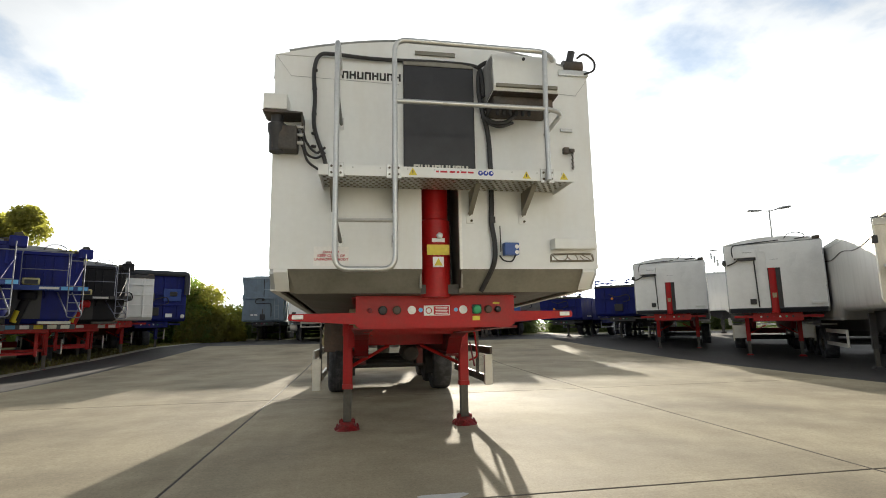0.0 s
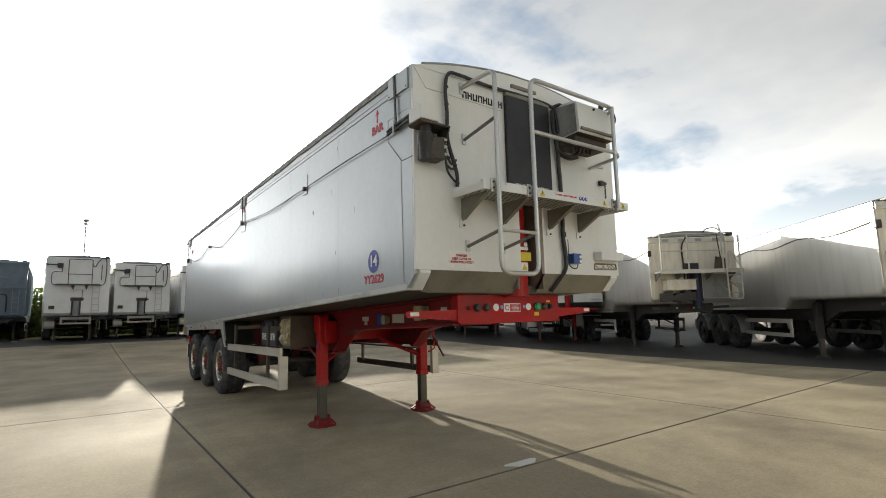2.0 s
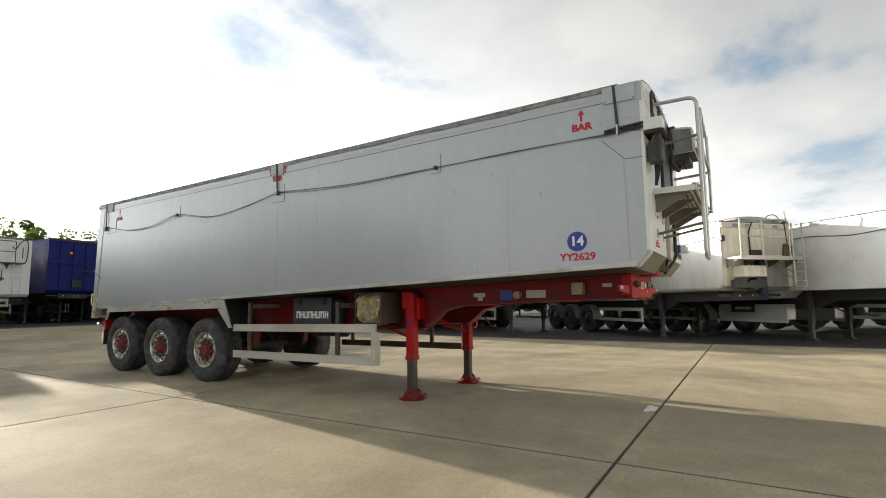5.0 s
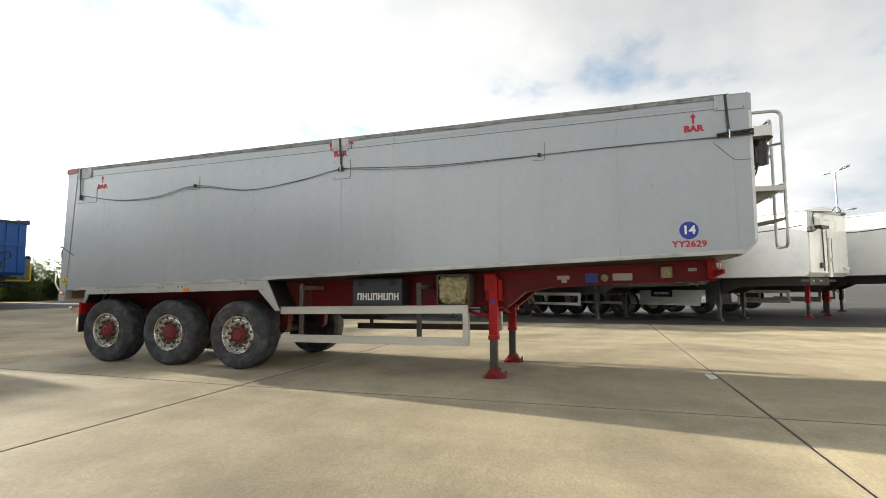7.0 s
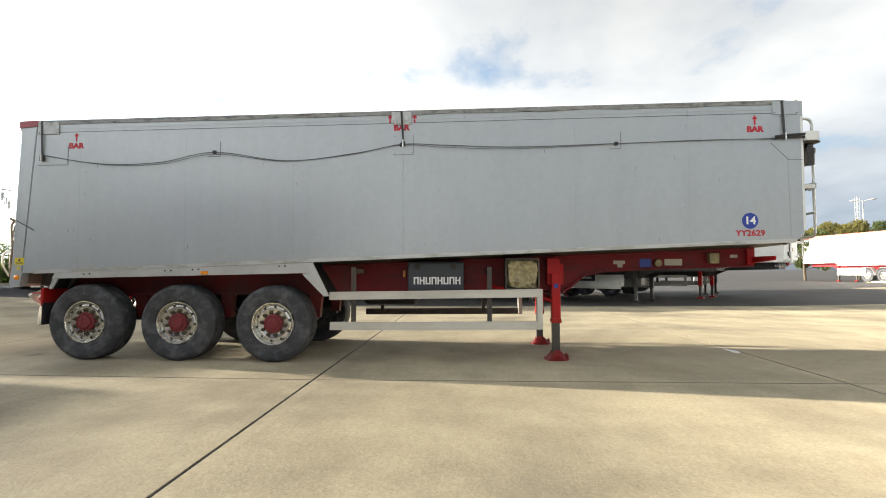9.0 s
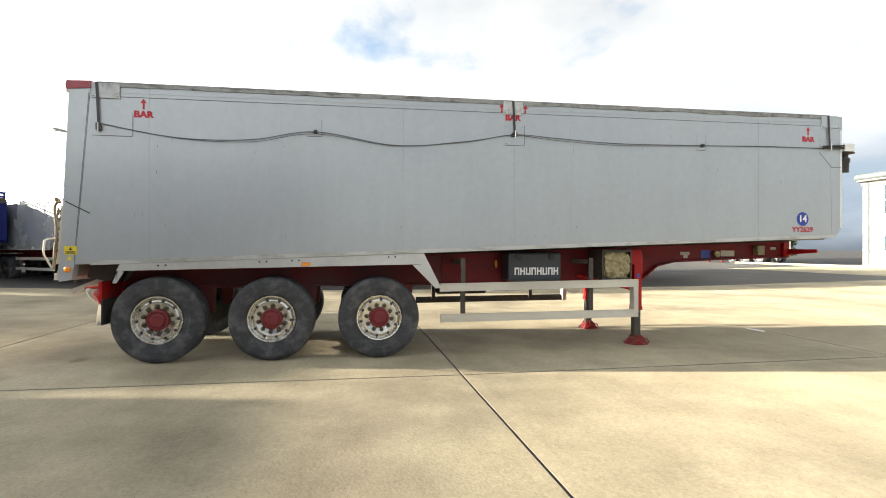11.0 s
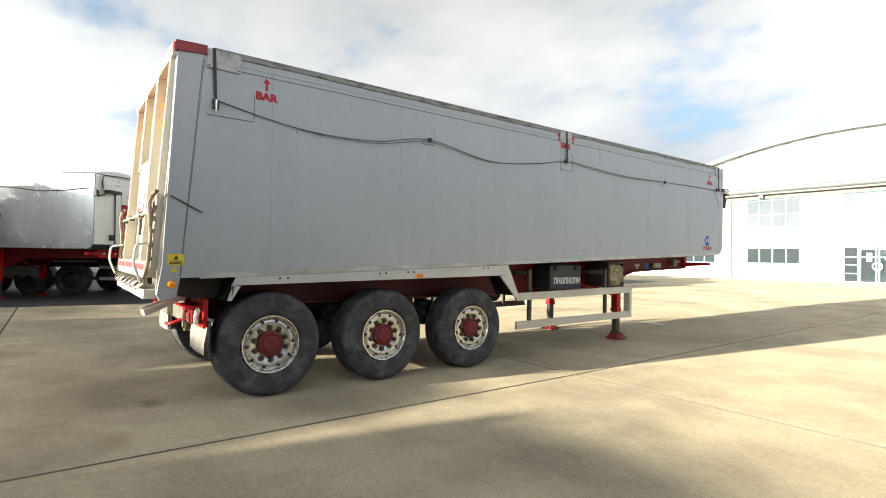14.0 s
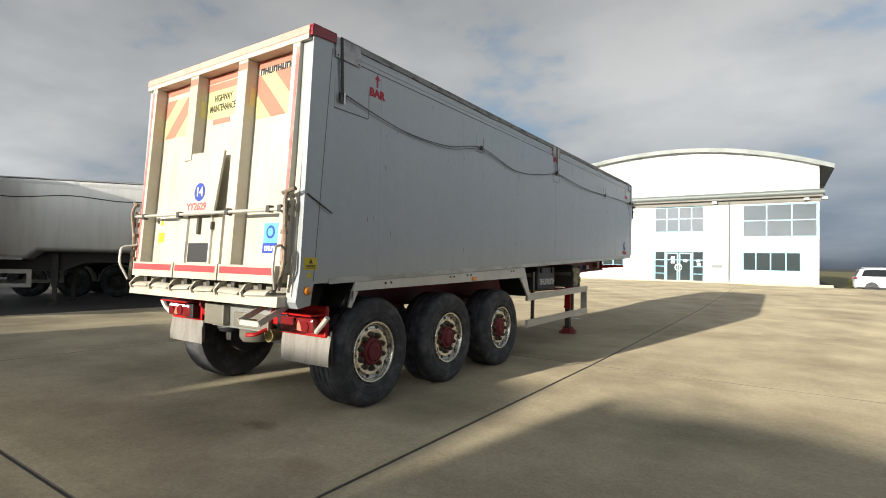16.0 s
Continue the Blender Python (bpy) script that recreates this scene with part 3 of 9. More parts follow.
def smooth_path(points, steps=6):
    pts = [Vector(p) for p in points]
    out = []
    for i in range(len(pts) - 1):
        a, b, c, d = pts[max(i - 1, 0)], pts[i], pts[i + 1], pts[min(i + 2, len(pts) - 1)]
        for s in range(steps):
            t = s / steps
            out.append(0.5 * ((2 * b) + (c - a) * t + (2 * a - 5 * b + 4 * c - d) * t * t + (3 * b - a - 3 * c + d) * t ** 3))
    return out + [pts[-1]]


def rounded_path(points, r=0.06, steps=4):
    """A polyline with its corners rounded."""
    pts = [Vector(p) for p in points]
    out = [pts[0]]
    for a, b, c in zip(pts, pts[1:], pts[2:]):
        u, w = (a - b), (c - b)
        k = min(r, u.length * 0.49, w.length * 0.49)
        p, q = b + u.normalized() * k, b + w.normalized() * k
        for s in range(steps + 1):
            t = s / steps
            out.append(p * (1 - t) ** 2 + b * 2 * t * (1 - t) + q * t * t)
    return out + [pts[-1]]


def tube(bm, path, r, seg=8):
    path = [Vector(p) for p in path]
    rings = []
    ref = None
    for i, p in enumerate(path):
        d = (path[min(i + 1, len(path) - 1)] - path[max(i - 1, 0)]).normalized()
        if ref is None:
            ref = d.orthogonal().normalized()
        ref = (ref - d * ref.dot(d)).normalized()
        side = d.cross(ref)
        rings.append([bm.verts.new(p + (ref * math.cos(a) + side * math.sin(a)) * r) for a in (2 * math.pi * k / seg for k in range(seg))])
    for a, b in zip(rings, rings[1:]):
        for k in range(seg):
            bm.faces.new((a[k], a[(k + 1) % seg], b[(k + 1) % seg], b[k]))
    bm.faces.new(rings[0])
    bm.faces.new(rings[-1])
    return bm


def lathe(bm, profile, centre, axis="x", seg=40, flip=1, caps=True):
    """A turned body: profile rows of (radius, place along the axis)."""
    rings = []
    c = Vector(centre)
    for r, a in profile:
        ring = []
        for k in range(seg):
            t = 2 * math.pi * k / seg
            u, w = r * math.cos(t), r * math.sin(t)
            off = {"x": (a * flip, u, w), "y": (u, a * flip, w), "z": (u, w, a * flip)}[axis]
            ring.append(bm.verts.new(c + Vector(off)))
        rings.append(ring)
    for a, b in zip(rings, rings[1:]):
        for k in range(seg):
            bm.faces.new((a[k], a[(k + 1) % seg], b[(k + 1) % seg], b[k]))
    for ring, (r, _) in ((rings[0], profile[0]), (rings[-1], profile[-1])):
        if caps and r > 1e-4:
            bm.faces.new(ring)
    return bm


def mesh_of(name, bm, mat, smooth=False):
    bmesh.ops.recalc_face_normals(bm, faces=bm.faces)
    me = bpy.data.meshes.new(name)
    bm.to_mesh(me)
    bm.free()
    me.materials.append(mat)
    if smooth:
        me.shade_smooth()
        me.set_sharp_from_angle(angle=radians(38))
    return me


def part(name, bm, mat, parent, label="", smooth=False):
    ob = new(name, mesh_of(name, bm, mat, smooth))
    ob.parent = parent
    if label:
        ob["label"] = label
    return ob


def shared(name, me, parent, m):
    """Another object on a mesh that exists already."""
    ob = new(name, me)
    ob.parent = parent
    ob.matrix_basis = m
    return ob


def thing(name, label, category, at=(0, 0, 0), turn=0.0, group="", kind=""):
    ob = new(name)
    ob.empty_display_size = 0.2
    ob.matrix_basis = pose(*at, 0, 0, turn)
    return tagged(ob, label, category, group, kind)


NEW = bmesh.new
FACING = {"-x": ((0, -1, 0), (0, 0, 1), (-1, 0, 0)), "-y": ((1, 0, 0), (0, 0, 1), (0, -1, 0)), "+y": ((-1, 0, 0), (0, 0, 1), (0, 1, 0)), "+x": ((0, 1, 0), (0, 0, 1), (1, 0, 0))}


def facing(side, at, lean=0.0):
    x, y, z = (Vector(v) for v in FACING[side])
    m = Matrix.Translation(at) @ Matrix((x, y, z)).transposed().to_4x4()
    return m @ pose(0, 0, 0, lean, 0, 0)


def lettering(name, words, height, mat, parent, m, squeeze=1.0, bold=0.0, label=""):
    """Raised words of the built-in font, centred at the pose m; height: that of a capital letter."""
    cu = bpy.data.curves.new(name, "FONT")
    cu.body = words
    cu.size = height / 0.69
    cu.align_x, cu.align_y = "CENTER", "CENTER"
    cu.extrude = 0.0012
    cu.offset = bold
    cu.resolution_u = 3
    temp = bpy.data.objects.new(name, cu)
    me = bpy.data.meshes.new_from_object(temp)
    bpy.data.objects.remove(temp)
    me.transform(m @ Matrix.Diagonal((squeeze, 1, 1, 1)))
    me.materials.clear()
    me.materials.append(mat)
    ob = new(name, me)
    ob.parent = parent
    if label:
        ob["label"] = label
    return ob


def flat(name, outline, mat, parent, m, label="", thick=0.0015):
    """A sticker or plate: outline in its own plane, standing thick proud of the pose m."""
    bm = NEW()
    prism(bm, outline, 2, 0, thick)
    bmesh.ops.transform(bm, matrix=m, verts=bm.verts)
    return part(name, bm, mat, parent, label)


def rect(w, h, cx=0, cy=0):
    return [(cx - w / 2, cy - h / 2), (cx + w / 2, cy - h / 2), (cx + w / 2, cy + h / 2), (cx - w / 2, cy + h / 2)]


def disc(r, cx=0, cy=0, n=28):
    return [(cx + r * math.cos(2 * math.pi * k / n), cy + r * math.sin(2 * math.pi * k / n)) for k in range(n)]


def block_mark(name, count, width, height, mat, parent, m, label=""):
    """A maker's mark drawn as a row of plain two-legged strokes, each a part, joined at the head, the middle or the foot."""
    pitch = width / count
    w, h = pitch * 0.86, height
    k = min(w * 0.3, h * 0.26)
    for i in range(count):
        a = -width / 2 + (i + 0.07) * pitch
        b = a + w
        lo, hi = -h / 2, h / 2
        mid = (hi - k, lo + h * 0.42, lo)[i % 3]
        bar = mid + k
        pts = [(a, lo)] + ([(b, lo)] if i % 3 == 2 else [(a + k, lo), (a + k, mid), (b - k, mid), (b - k, lo), (b, lo)])
        pts += [(b, hi), (a, hi)] if i % 3 == 0 else [(b, hi), (b - k, hi), (b - k, bar), (a + k, bar), (a + k, hi), (a, hi)]
        flat(name, pts, mat, parent, m, label)


LEVELS = ((-22.8, 0.3), (-5.55, 0.0), (0.2, 0.0), (5.95, 0.01), (11.7, 0.066), (17.45, 0.225), (23.2, 0.45))


def lift(y):
    """The height of the yard: flat under the trailer's nose, rising gently at both ends."""
    if y <= LEVELS[0][0]:
        return LEVELS[0][1]
    for (ya, za), (yb, zb) in zip(LEVELS, LEVELS[1:]):
        if y <= yb:
            return za + (zb - za) * (y - ya) / (yb - ya)
    return LEVELS[-1][1]


def yard_z(x, y):
    """The yard falls away past the corner of the office."""
    return lift(y) - 0.36 * min(1.0, max(0.0, (-2.15 - x) / 5.9)) * min(1.0, max(0.0, (-22.8 - y) / 5.75))


# ---- wheels, shared by all trailers ----
TYRE_R = 0.505


def tyre_profile(r=TYRE_R, w=0.385):
    rows = [(0.278, 0.05), (0.293, 0.022), (0.308, 0.014), (0.31, 0.009), (0.32, 0.008), (0.322, 0.012), (0.348, 0.006), (0.366, 0.003), (0.368, -0.001), (0.378, -0.002), (0.38, 0.002), (0.408, 0.0), (0.433, 0.002), (0.435, -0.001), (0.44, -0.001), (0.443, 0.004), (0.458, 0.008), (0.488, 0.026), (r - 0.005, 0.048), (r, 0.066)]
    for a in (0.105, 0.163, 0.222, 0.28):
        rows += [(r, a - 0.007), (r - 0.013, a - 0.005), (r - 0.013, a + 0.005), (r, a + 0.007)]
    rows += [(r, w - 0.066), (r - 0.005, w - 0.048), (0.488, w - 0.026), (0.41, w), (0.32, w - 0.012), (0.278, w - 0.05)]
    return rows


WHEEL = {
    "tyre": mesh_of("tyre", lathe(NEW(), tyre_profile(), (0, 0, 0), "x", 56, caps=False), M["tyre"], True),
    "rim": mesh_of("wheel", lathe(NEW(), [(0.28, 0.34), (0.28, 0.05), (0.275, 0.034), (0.263, 0.034), (0.257, 0.05), (0.252, 0.068), (0.245, 0.07), (0.239, 0.058), (0.228, 0.05), (0.2, 0.047), (0.17, 0.056), (0.138, 0.06), (0.134, 0.075), (0.0, 0.075)], (0, 0, 0), "x", 48), M["rim"], True),
    "lip": mesh_of("rim_lip", lathe(NEW(), [(0.2815, 0.05), (0.2815, 0.022), (0.277, 0.015), (0.266, 0.017), (0.2585, 0.03), (0.2555, 0.052)], (0, 0, 0), "x", 48, caps=False), M["rimlip"], True),
    "hub": mesh_of("hub_cap", lathe(NEW(), [(0.124, 0.08), (0.124, 0.036), (0.118, 0.026), (0.103, 0.022), (0.1, 0.03), (0.084, 0.03), (0.08, 0.016), (0.07, 0.011), (0.045, 0.01), (0.042, 0.015), (0.0, 0.014)], (0, 0, 0), "x", 32), M["darkred"], True),
    "hub_bolt": mesh_of("hub_bolt", lathe(NEW(), [(0.009, 0.035), (0.009, 0.018), (0.0, 0.016)], (0, 0, 0), "x", 6), M["darkred"]),
    "nut": mesh_of("wheel_nut", lathe(NEW(), [(0.028, 0.062), (0.027, 0.046), (0.023, 0.034), (0.017, 0.03), (0.016, 0.022), (0.0, 0.02)], (0, 0, 0), "x", 10), M["nut"], True),
    "hole": mesh_of("vent_hole", lathe(NEW(), [(0.0175, 0.07), (0.0175, 0.046), (0.0, 0.046)], (0, 0, 0), "x", 10), M["black"]),
    "far_rim": mesh_of("rim", lathe(NEW(), [(0.28, 0.34), (0.28, 0.04), (0.262, 0.03), (0.245, 0.085), (0.2, 0.06), (0.13, 0.05), (0.12, 0.0), (0.0, -0.01)], (0, 0, 0), "x", 24), M["rim"], True),
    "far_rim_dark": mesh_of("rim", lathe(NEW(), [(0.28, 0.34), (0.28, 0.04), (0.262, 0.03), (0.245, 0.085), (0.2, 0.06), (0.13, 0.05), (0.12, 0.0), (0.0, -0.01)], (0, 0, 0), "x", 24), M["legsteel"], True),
    "far_tyre": mesh_of("tyre", lathe(NEW(), [(0.28, 0.05), (0.32, 0.01), (0.41, 0.0), (0.485, 0.02), (TYRE_R, 0.06), (TYRE_R, 0.325), (0.485, 0.365), (0.41, 0.385), (0.28, 0.34)], (0, 0, 0), "x", 30, caps=False), M["tyre"], True),
}


def wheel(parent, x, y, z, side=-1, full=True, dark=False):
    """A wheel whose outer tyre wall is at x. side: -1 looks towards -x."""
    m = pose(x, y, z, random.uniform(0, 360), 0, 0) if side < 0 else pose(x, y, z, 0, 0, 180)
    if not full:
        w = shared("wheel", WHEEL["far_tyre"], parent, m)
        shared("rim", WHEEL["far_rim_dark" if dark else "far_rim"], w, Matrix())
        return w
    w = shared("wheel", WHEEL["rim"], parent, m)
    shared("tyre", WHEEL["tyre"], w, Matrix())
    shared("rim_lip", WHEEL["lip"], w, Matrix())["label"] = "bright worn rim lip"
    shared("hub_cap", WHEEL["hub"], w, Matrix())["label"] = "dusty dark red hub cap"
    for k in range(10):
        a = 2 * math.pi * k / 10
        shared("wheel_nut", WHEEL["nut"], w, pose(0, 0.157 * math.cos(a), 0.157 * math.sin(a)))
        b = a + math.pi / 10
        shared("vent_hole", WHEEL["hole"], w, pose(0, 0.224 * math.cos(b), 0.224 * math.sin(b)))
        shared("hub_bolt", WHEEL["hub_bolt"], w, pose(0, 0.092 * math.cos(b), 0.092 * math.sin(b)))
    return w


# ---- the tipping trailer in the middle of the yard ----
HALF = 1.25


def z_top(y):
    return 3.335 - 0.0108 * y


def z_low(y):
    return 1.569 - 0.0365 * y


def arch(x, y):
    return z_top(y) + 0.185 * (1 - (x / HALF) ** 2) * max(0.05, 1 - y / 7.0)


trailer = thing("tipping_trailer", "long silver aluminium tipping trailer on red chassis and landing legs", "trailer")

# side skins: seven panels a side, with narrow joints
bounds = [0.0, 1.42, 2.85, 4.28, 5.06, 6.5, 7.95, 9.4, 10.0]
for s in (-1, 1):
    for a, b in zip(bounds, bounds[1:]):
        a2, b2 = a + (0.0013 if a == 5.06 else 0.0006), b - (0.0013 if b == 5.06 else 0.0006)
        if a == 0.0:
            rows = [(0.031, 1.665), (0.13, z_low(0.13)), (b2, z_low(b2)), (b2, z_top(b2)), (0.031, z_top(0.0))]
        else:
            rows = [(a2, z_low(a2)), (b2, z_low(b2)), (b2, z_top(b2)), (a2, z_top(a2))]
        if b == 10.0:
            rows = [(a2, z_low(a2)), (10.0, z_low(10.0)), (10.158, 1.199), (9.999, z_top(b2)), (a2, z_top(a2))]
        part("side_panel", prism(NEW(), rows, 0, s * HALF, s * (HALF - 0.03)), M["side"], trailer)
    # backing behind the joints
    part("inner_wall", prism(NEW(), [(0.032, 1.72), (0.14, z_low(0.12) + 0.01), (10.0, z_low(10.0) + 0.01), (10.0, z_top(10) - 0.01), (0.032, z_top(0.0) - 0.01)], 0, s * (HALF - 0.031), s * (HALF - 0.05)), M["seam"], trailer)
    # rear corner post: upright plate with a pointed tail
    rows = [(10.162, 1.197), (10.19, 1.03), (10.31, 1.01), (10.335, 1.06), (10.30, 1.30), (10.215, z_top(10.2)), (10.003, z_top(10.0))]
    part("rear_post", prism(NEW(), rows, 0, s * (HALF + 0.004), s * (HALF - 0.11)), M["side"], trailer)
    # bottom hem, top rails and the grimy edge of the roof sheet
    part("bottom_rail", prism(NEW(), [(0.13, z_low(0.13) - 0.012), (10.0, z_low(10.0) - 0.012), (10.0, z_low(10.0) + 0.035), (0.13, z_low(0.13) + 0.035)], 0, s * (HALF + 0.006), s * (HALF - 0.05)), M["lowrail"], trailer, "stained lower edge rail")
    # the lower strip's dark grey paints the shadow line of the joint
    for dz, th in ((-0.145, 0.007), (-0.10, 0.004)):
        part("top_rail", prism(NEW(), [(0.3, z_top(0.3) + dz), (9.9, z_top(9.9) + dz), (9.9, z_top(9.9) + dz + th), (0.3, z_top(0.3) + dz + th)], 0, s * (HALF + 0.0025), s * (HALF - 0.01)), M["rule"] if dz < -0.12 else M["seam"], trailer)
    bm = NEW()
    n = 60
    for i in range(n):
        ya, yb = 0.22 + i * 9.72 / n, 0.22 + (i + 1) * 9.72 / n
        da, db = 0.035 + 0.02 * noise.noise((ya * 1.7, s, 0)), 0.035 + 0.02 * noise.noise((yb * 1.7, s, 0))
        prism(bm, [(ya, z_top(ya) - da), (yb, z_top(yb) - db), (yb, z_top(yb) + 0.02), (ya, z_top(ya) + 0.02)], 0, s * (HALF + 0.012), s * (HALF - 0.04))
    bmesh.ops.remove_doubles(bm, verts=bm.verts, dist=0.0005)
    part("sheet_hem", bm, M["hem"], trailer, "grimy grey hem of the rolled roof sheet")
    # front upper gusset and diagonal fold
    part("corner_cap", prism(NEW(), [(0.004, z_top(0) - 0.19), (0.37, z_top(0) - 0.19), (0.37, z_top(0) + 0.004), (0.004, z_top(0) + 0.004)], 0, s * (HALF + 0.003), s * (HALF - 0.02)), M["side"], trailer)

# roof sheet: a shallow arch that sags between its hoops
bm = NEW()
nx, ny = 14, 48
grid = [[bm.verts.new((-HALF + 2 * HALF * i / nx, 0.03 + j * 10.15 / ny, arch(-HALF + 2 * HALF * i / nx, 0.03 + j * 10.15 / ny) - (0.03 * math.sin(math.pi * ((j * 10.15 / ny) % 1.45) / 1.45) if 0 < i < nx else 0))) for i in range(nx + 1)] for j in range(ny + 1)]
for j in range(ny):
    for i in range(nx):
        bm.faces.new((grid[j][i], grid[j][i + 1], grid[j + 1][i + 1], grid[j + 1][i]))
for a in bm.verts:
    a.co.z += 0.012
made = bmesh.ops.solidify(bm, geom=list(bm.faces), thickness=0.012)
part("roof_sheet", bm, M["sheet"], trailer, "grey weathered roof sheet", True)

# hull floor with sloped shoulders
bm = NEW()
for (ya, yb) in ((0.14, 10.0),):
    rows = []
    for y in (ya, yb):
        z = z_low(y)
        rows.append([bm.verts.new((x, y, z + dz)) for x, dz in ((-1.2, 0.03), (-1.13, 0.0), (-0.82, -0.03), (-0.6, -0.04), (0.6, -0.04), (0.82, -0.03), (1.13, 0.0), (1.2, 0.03))])
    for i in range(8):
        bm.faces.new((rows[0][i], rows[0][(i + 1) % 8], rows[1][(i + 1) % 8], rows[1][i]))
    bm.faces.new(rows[0])
    bm.faces.new(rows[1])
part("hull_floor", bm, M["underbody"], trailer, "hull underside with shade painted into its dark colour")

# front wall: plates round the ram slot, arched head, lower chamfers
wall = lambda x0, x1, z0, z1: box(NEW(), x0, x1, 0.0, 0.03, z0, z1)
part("front_plate", wall(-HALF, -0.15, 1.70, z_top(0)), M["white"], trailer, "off-white front wall plate")
part("front_plate", wall(0.15, HALF, 1.70, z_top(0)), M["white"], trailer)
part("front_plate", wall(-0.15, 0.15, 2.42, z_top(0)), M["white"], trailer)
n = 20
xs = [-HALF + 0.1 + (2 * HALF - 0.2) * i / n for i in range(n + 1)]
part("arched_head", prism(NEW(), [(-HALF + 0.004, z_top(0) + 0.002)] + [(x, arch(x, 0)) for x in xs] + [(HALF - 0.004, z_top(0) + 0.002)], 1, -0.003, 0.045), M["white"], trailer)
bm = NEW()
tube(bm, [(x, 0.012, arch(x, 0) + 0.012) for x in xs], 0.014, 6)
part("head_trim", bm, M["sheet"], trailer)
part("fold_line", tube(NEW(), [(-HALF + 0.01, -0.003, z_top(0) - 0.01), (-1.13, -0.003, 3.17), (-0.32, -0.003, 3.15)], 0.002, 5), M["seam"], trailer)
part("fold_line", tube(NEW(), [(HALF - 0.01, -0.003, z_top(0) - 0.06), (1.14, -0.003, 3.14), (0.95, -0.003, 3.15)], 0.002, 5), M["seam"], trailer)
for x0, x1 in ((-1.12, -0.15), (0.15, 1.12)):
    bm = NEW()
    v = [bm.verts.new(p) for p in ((x0, 0.002, 1.70), (x1, 0.002, 1.70), (x1, 0.13, 1.53), (x0 + (0.05 if x0 < 0 else 0), 0.13, 1.53), (x0, 0.03, 1.70), (x1, 0.03, 1.70), (x1, 0.16, 1.54), (x0, 0.16, 1.54))]
    for f in ((0, 1, 2, 3), (4, 5, 6, 7), (0, 1, 5, 4), (2, 3, 7, 6), (0, 3, 7, 4), (1, 2, 6, 5)):
        bm.faces.new([v[i] for i in f])
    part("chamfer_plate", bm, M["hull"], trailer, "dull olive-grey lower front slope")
for s in (-1, 1):
    part("chamfer_cheek", prism(NEW(), [(0.0, 1.698), (0.0, 1.675), (0.03, 1.64), (0.12, 1.55), (0.2, 1.55), (0.2, 1.698)], 0, s * (HALF - 0.033), s * 1.12), M["white"], trailer)
# slot walls that house the ram
for s in (-1, 1):
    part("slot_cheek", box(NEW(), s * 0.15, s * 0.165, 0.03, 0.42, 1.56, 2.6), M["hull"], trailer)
part("slot_back", box(NEW(), -0.165, 0.165, 0.42, 0.44, 1.56, 2.6), M["black"], trailer)
part("slot_trim", box(NEW(), 0.138, 0.158, -0.006, 0.03, 1.70, 2.34), M["whiteink"], trailer)
# tipping ram in three stages, with plug and stickers
ram = part("tipping_ram", lathe(NEW(), [(0.118, 1.50), (0.118, 2.10), (0.105, 2.115), (0.105, 2.36), (0.09, 2.375), (0.09, 2.5)], (-0.02, 0.22, 0), "z", 36), M["red"], trailer, "glossy red hydraulic tipping ram", True)
lathe_bm = lathe(NEW(), [(0.024, 0.0), (0.024, -0.02), (0.012, -0.024), (0.0, -0.024)], (0.0, 0.103, 1.97), "y", 12)
part("plug", lathe_bm, M["galv"], ram)
part("sticker", box(NEW(), -0.1, 0.075, 0.096, 0.099, 1.82, 1.9), M["yellow"], ram, "yellow instruction sticker")
part("sticker", box(NEW(), -0.06, 0.04, 0.097, 0.0995, 1.92, 1.95), M["whiteink"], ram)
part("sticker", box(NEW(), -0.055, 0.03, 0.096, 0.099, 1.725, 1.805), M["whiteink"], ram)
flat("warning_triangle", [(-0.032, -0.028), (0.032, -0.028), (0, 0.03)], M["yellow"], ram, facing("-y", (-0.012, 0.0955, 1.765)))

# dark cover above the platform
part("ram_cover", box(NEW(), -0.285, 0.272, -0.035, 0.0, 2.34, 3.30, 0.008), M["navy"], trailer, "dark navy ram cover panel")
part("cover_header", box(NEW(), -0.285, 0.272, -0.037, -0.001, 3.30, 3.345), M["hull"], trailer)
block_mark("maker_mark", 8, 0.43, 0.06, M["rail"], trailer, facing("-y", (0.0, -0.0365, 2.465)))
block_mark("maker_mark", 8, 0.46, 0.062, M["blackink"], trailer, facing("-y", (-0.53, -0.0015, 3.205)), "black maker's mark")
part("head_slot", box(NEW(), -0.19, 0.13, -0.02, -0.003, 3.405, 3.435), M["hull"], trailer)

# stickers and fittings of the front wall
lettering("danger_text", "DANGER\nKEEP CLEAR OF\nUNPROPPED BODY", 0.0185, M["redink"], trailer, facing("-y", (-0.815, -0.0045, 1.795)), 1.05, 0.0004, "red warning words on white")
flat("danger_plate", rect(0.25, 0.14), M["whiteink"], trailer, facing("-y", (-0.815, -0.0008, 1.793)))
blue = part("control_box", box(NEW(), 0.47, 0.585, -0.075, -0.002, 1.80, 1.895, 0.008), M["bluebox"], trailer, "blue plastic control box")
flat("dial", disc(0.016, 0, 0.013), M["whiteink"], blue, facing("-y", (0.565, -0.0755, 1.85)))
flat("dial", disc(0.016, 0, -0.03), M["whiteink"], blue, facing("-y", (0.565, -0.0755, 1.85)))
part("aerial", tube(NEW(), [(0.45, -0.03, 1.83), (0.452, -0.03, 1.9), (0.45, -0.03, 2.03)], 0.004, 6), M["black"], trailer)
part("loop_cable", tube(NEW(), smooth_path([(0.44, -0.03, 1.8), (0.47, -0.045, 1.76), (0.53, -0.05, 1.755), (0.56, -0.045, 1.8)]), 0.006, 6), M["black"], trailer)
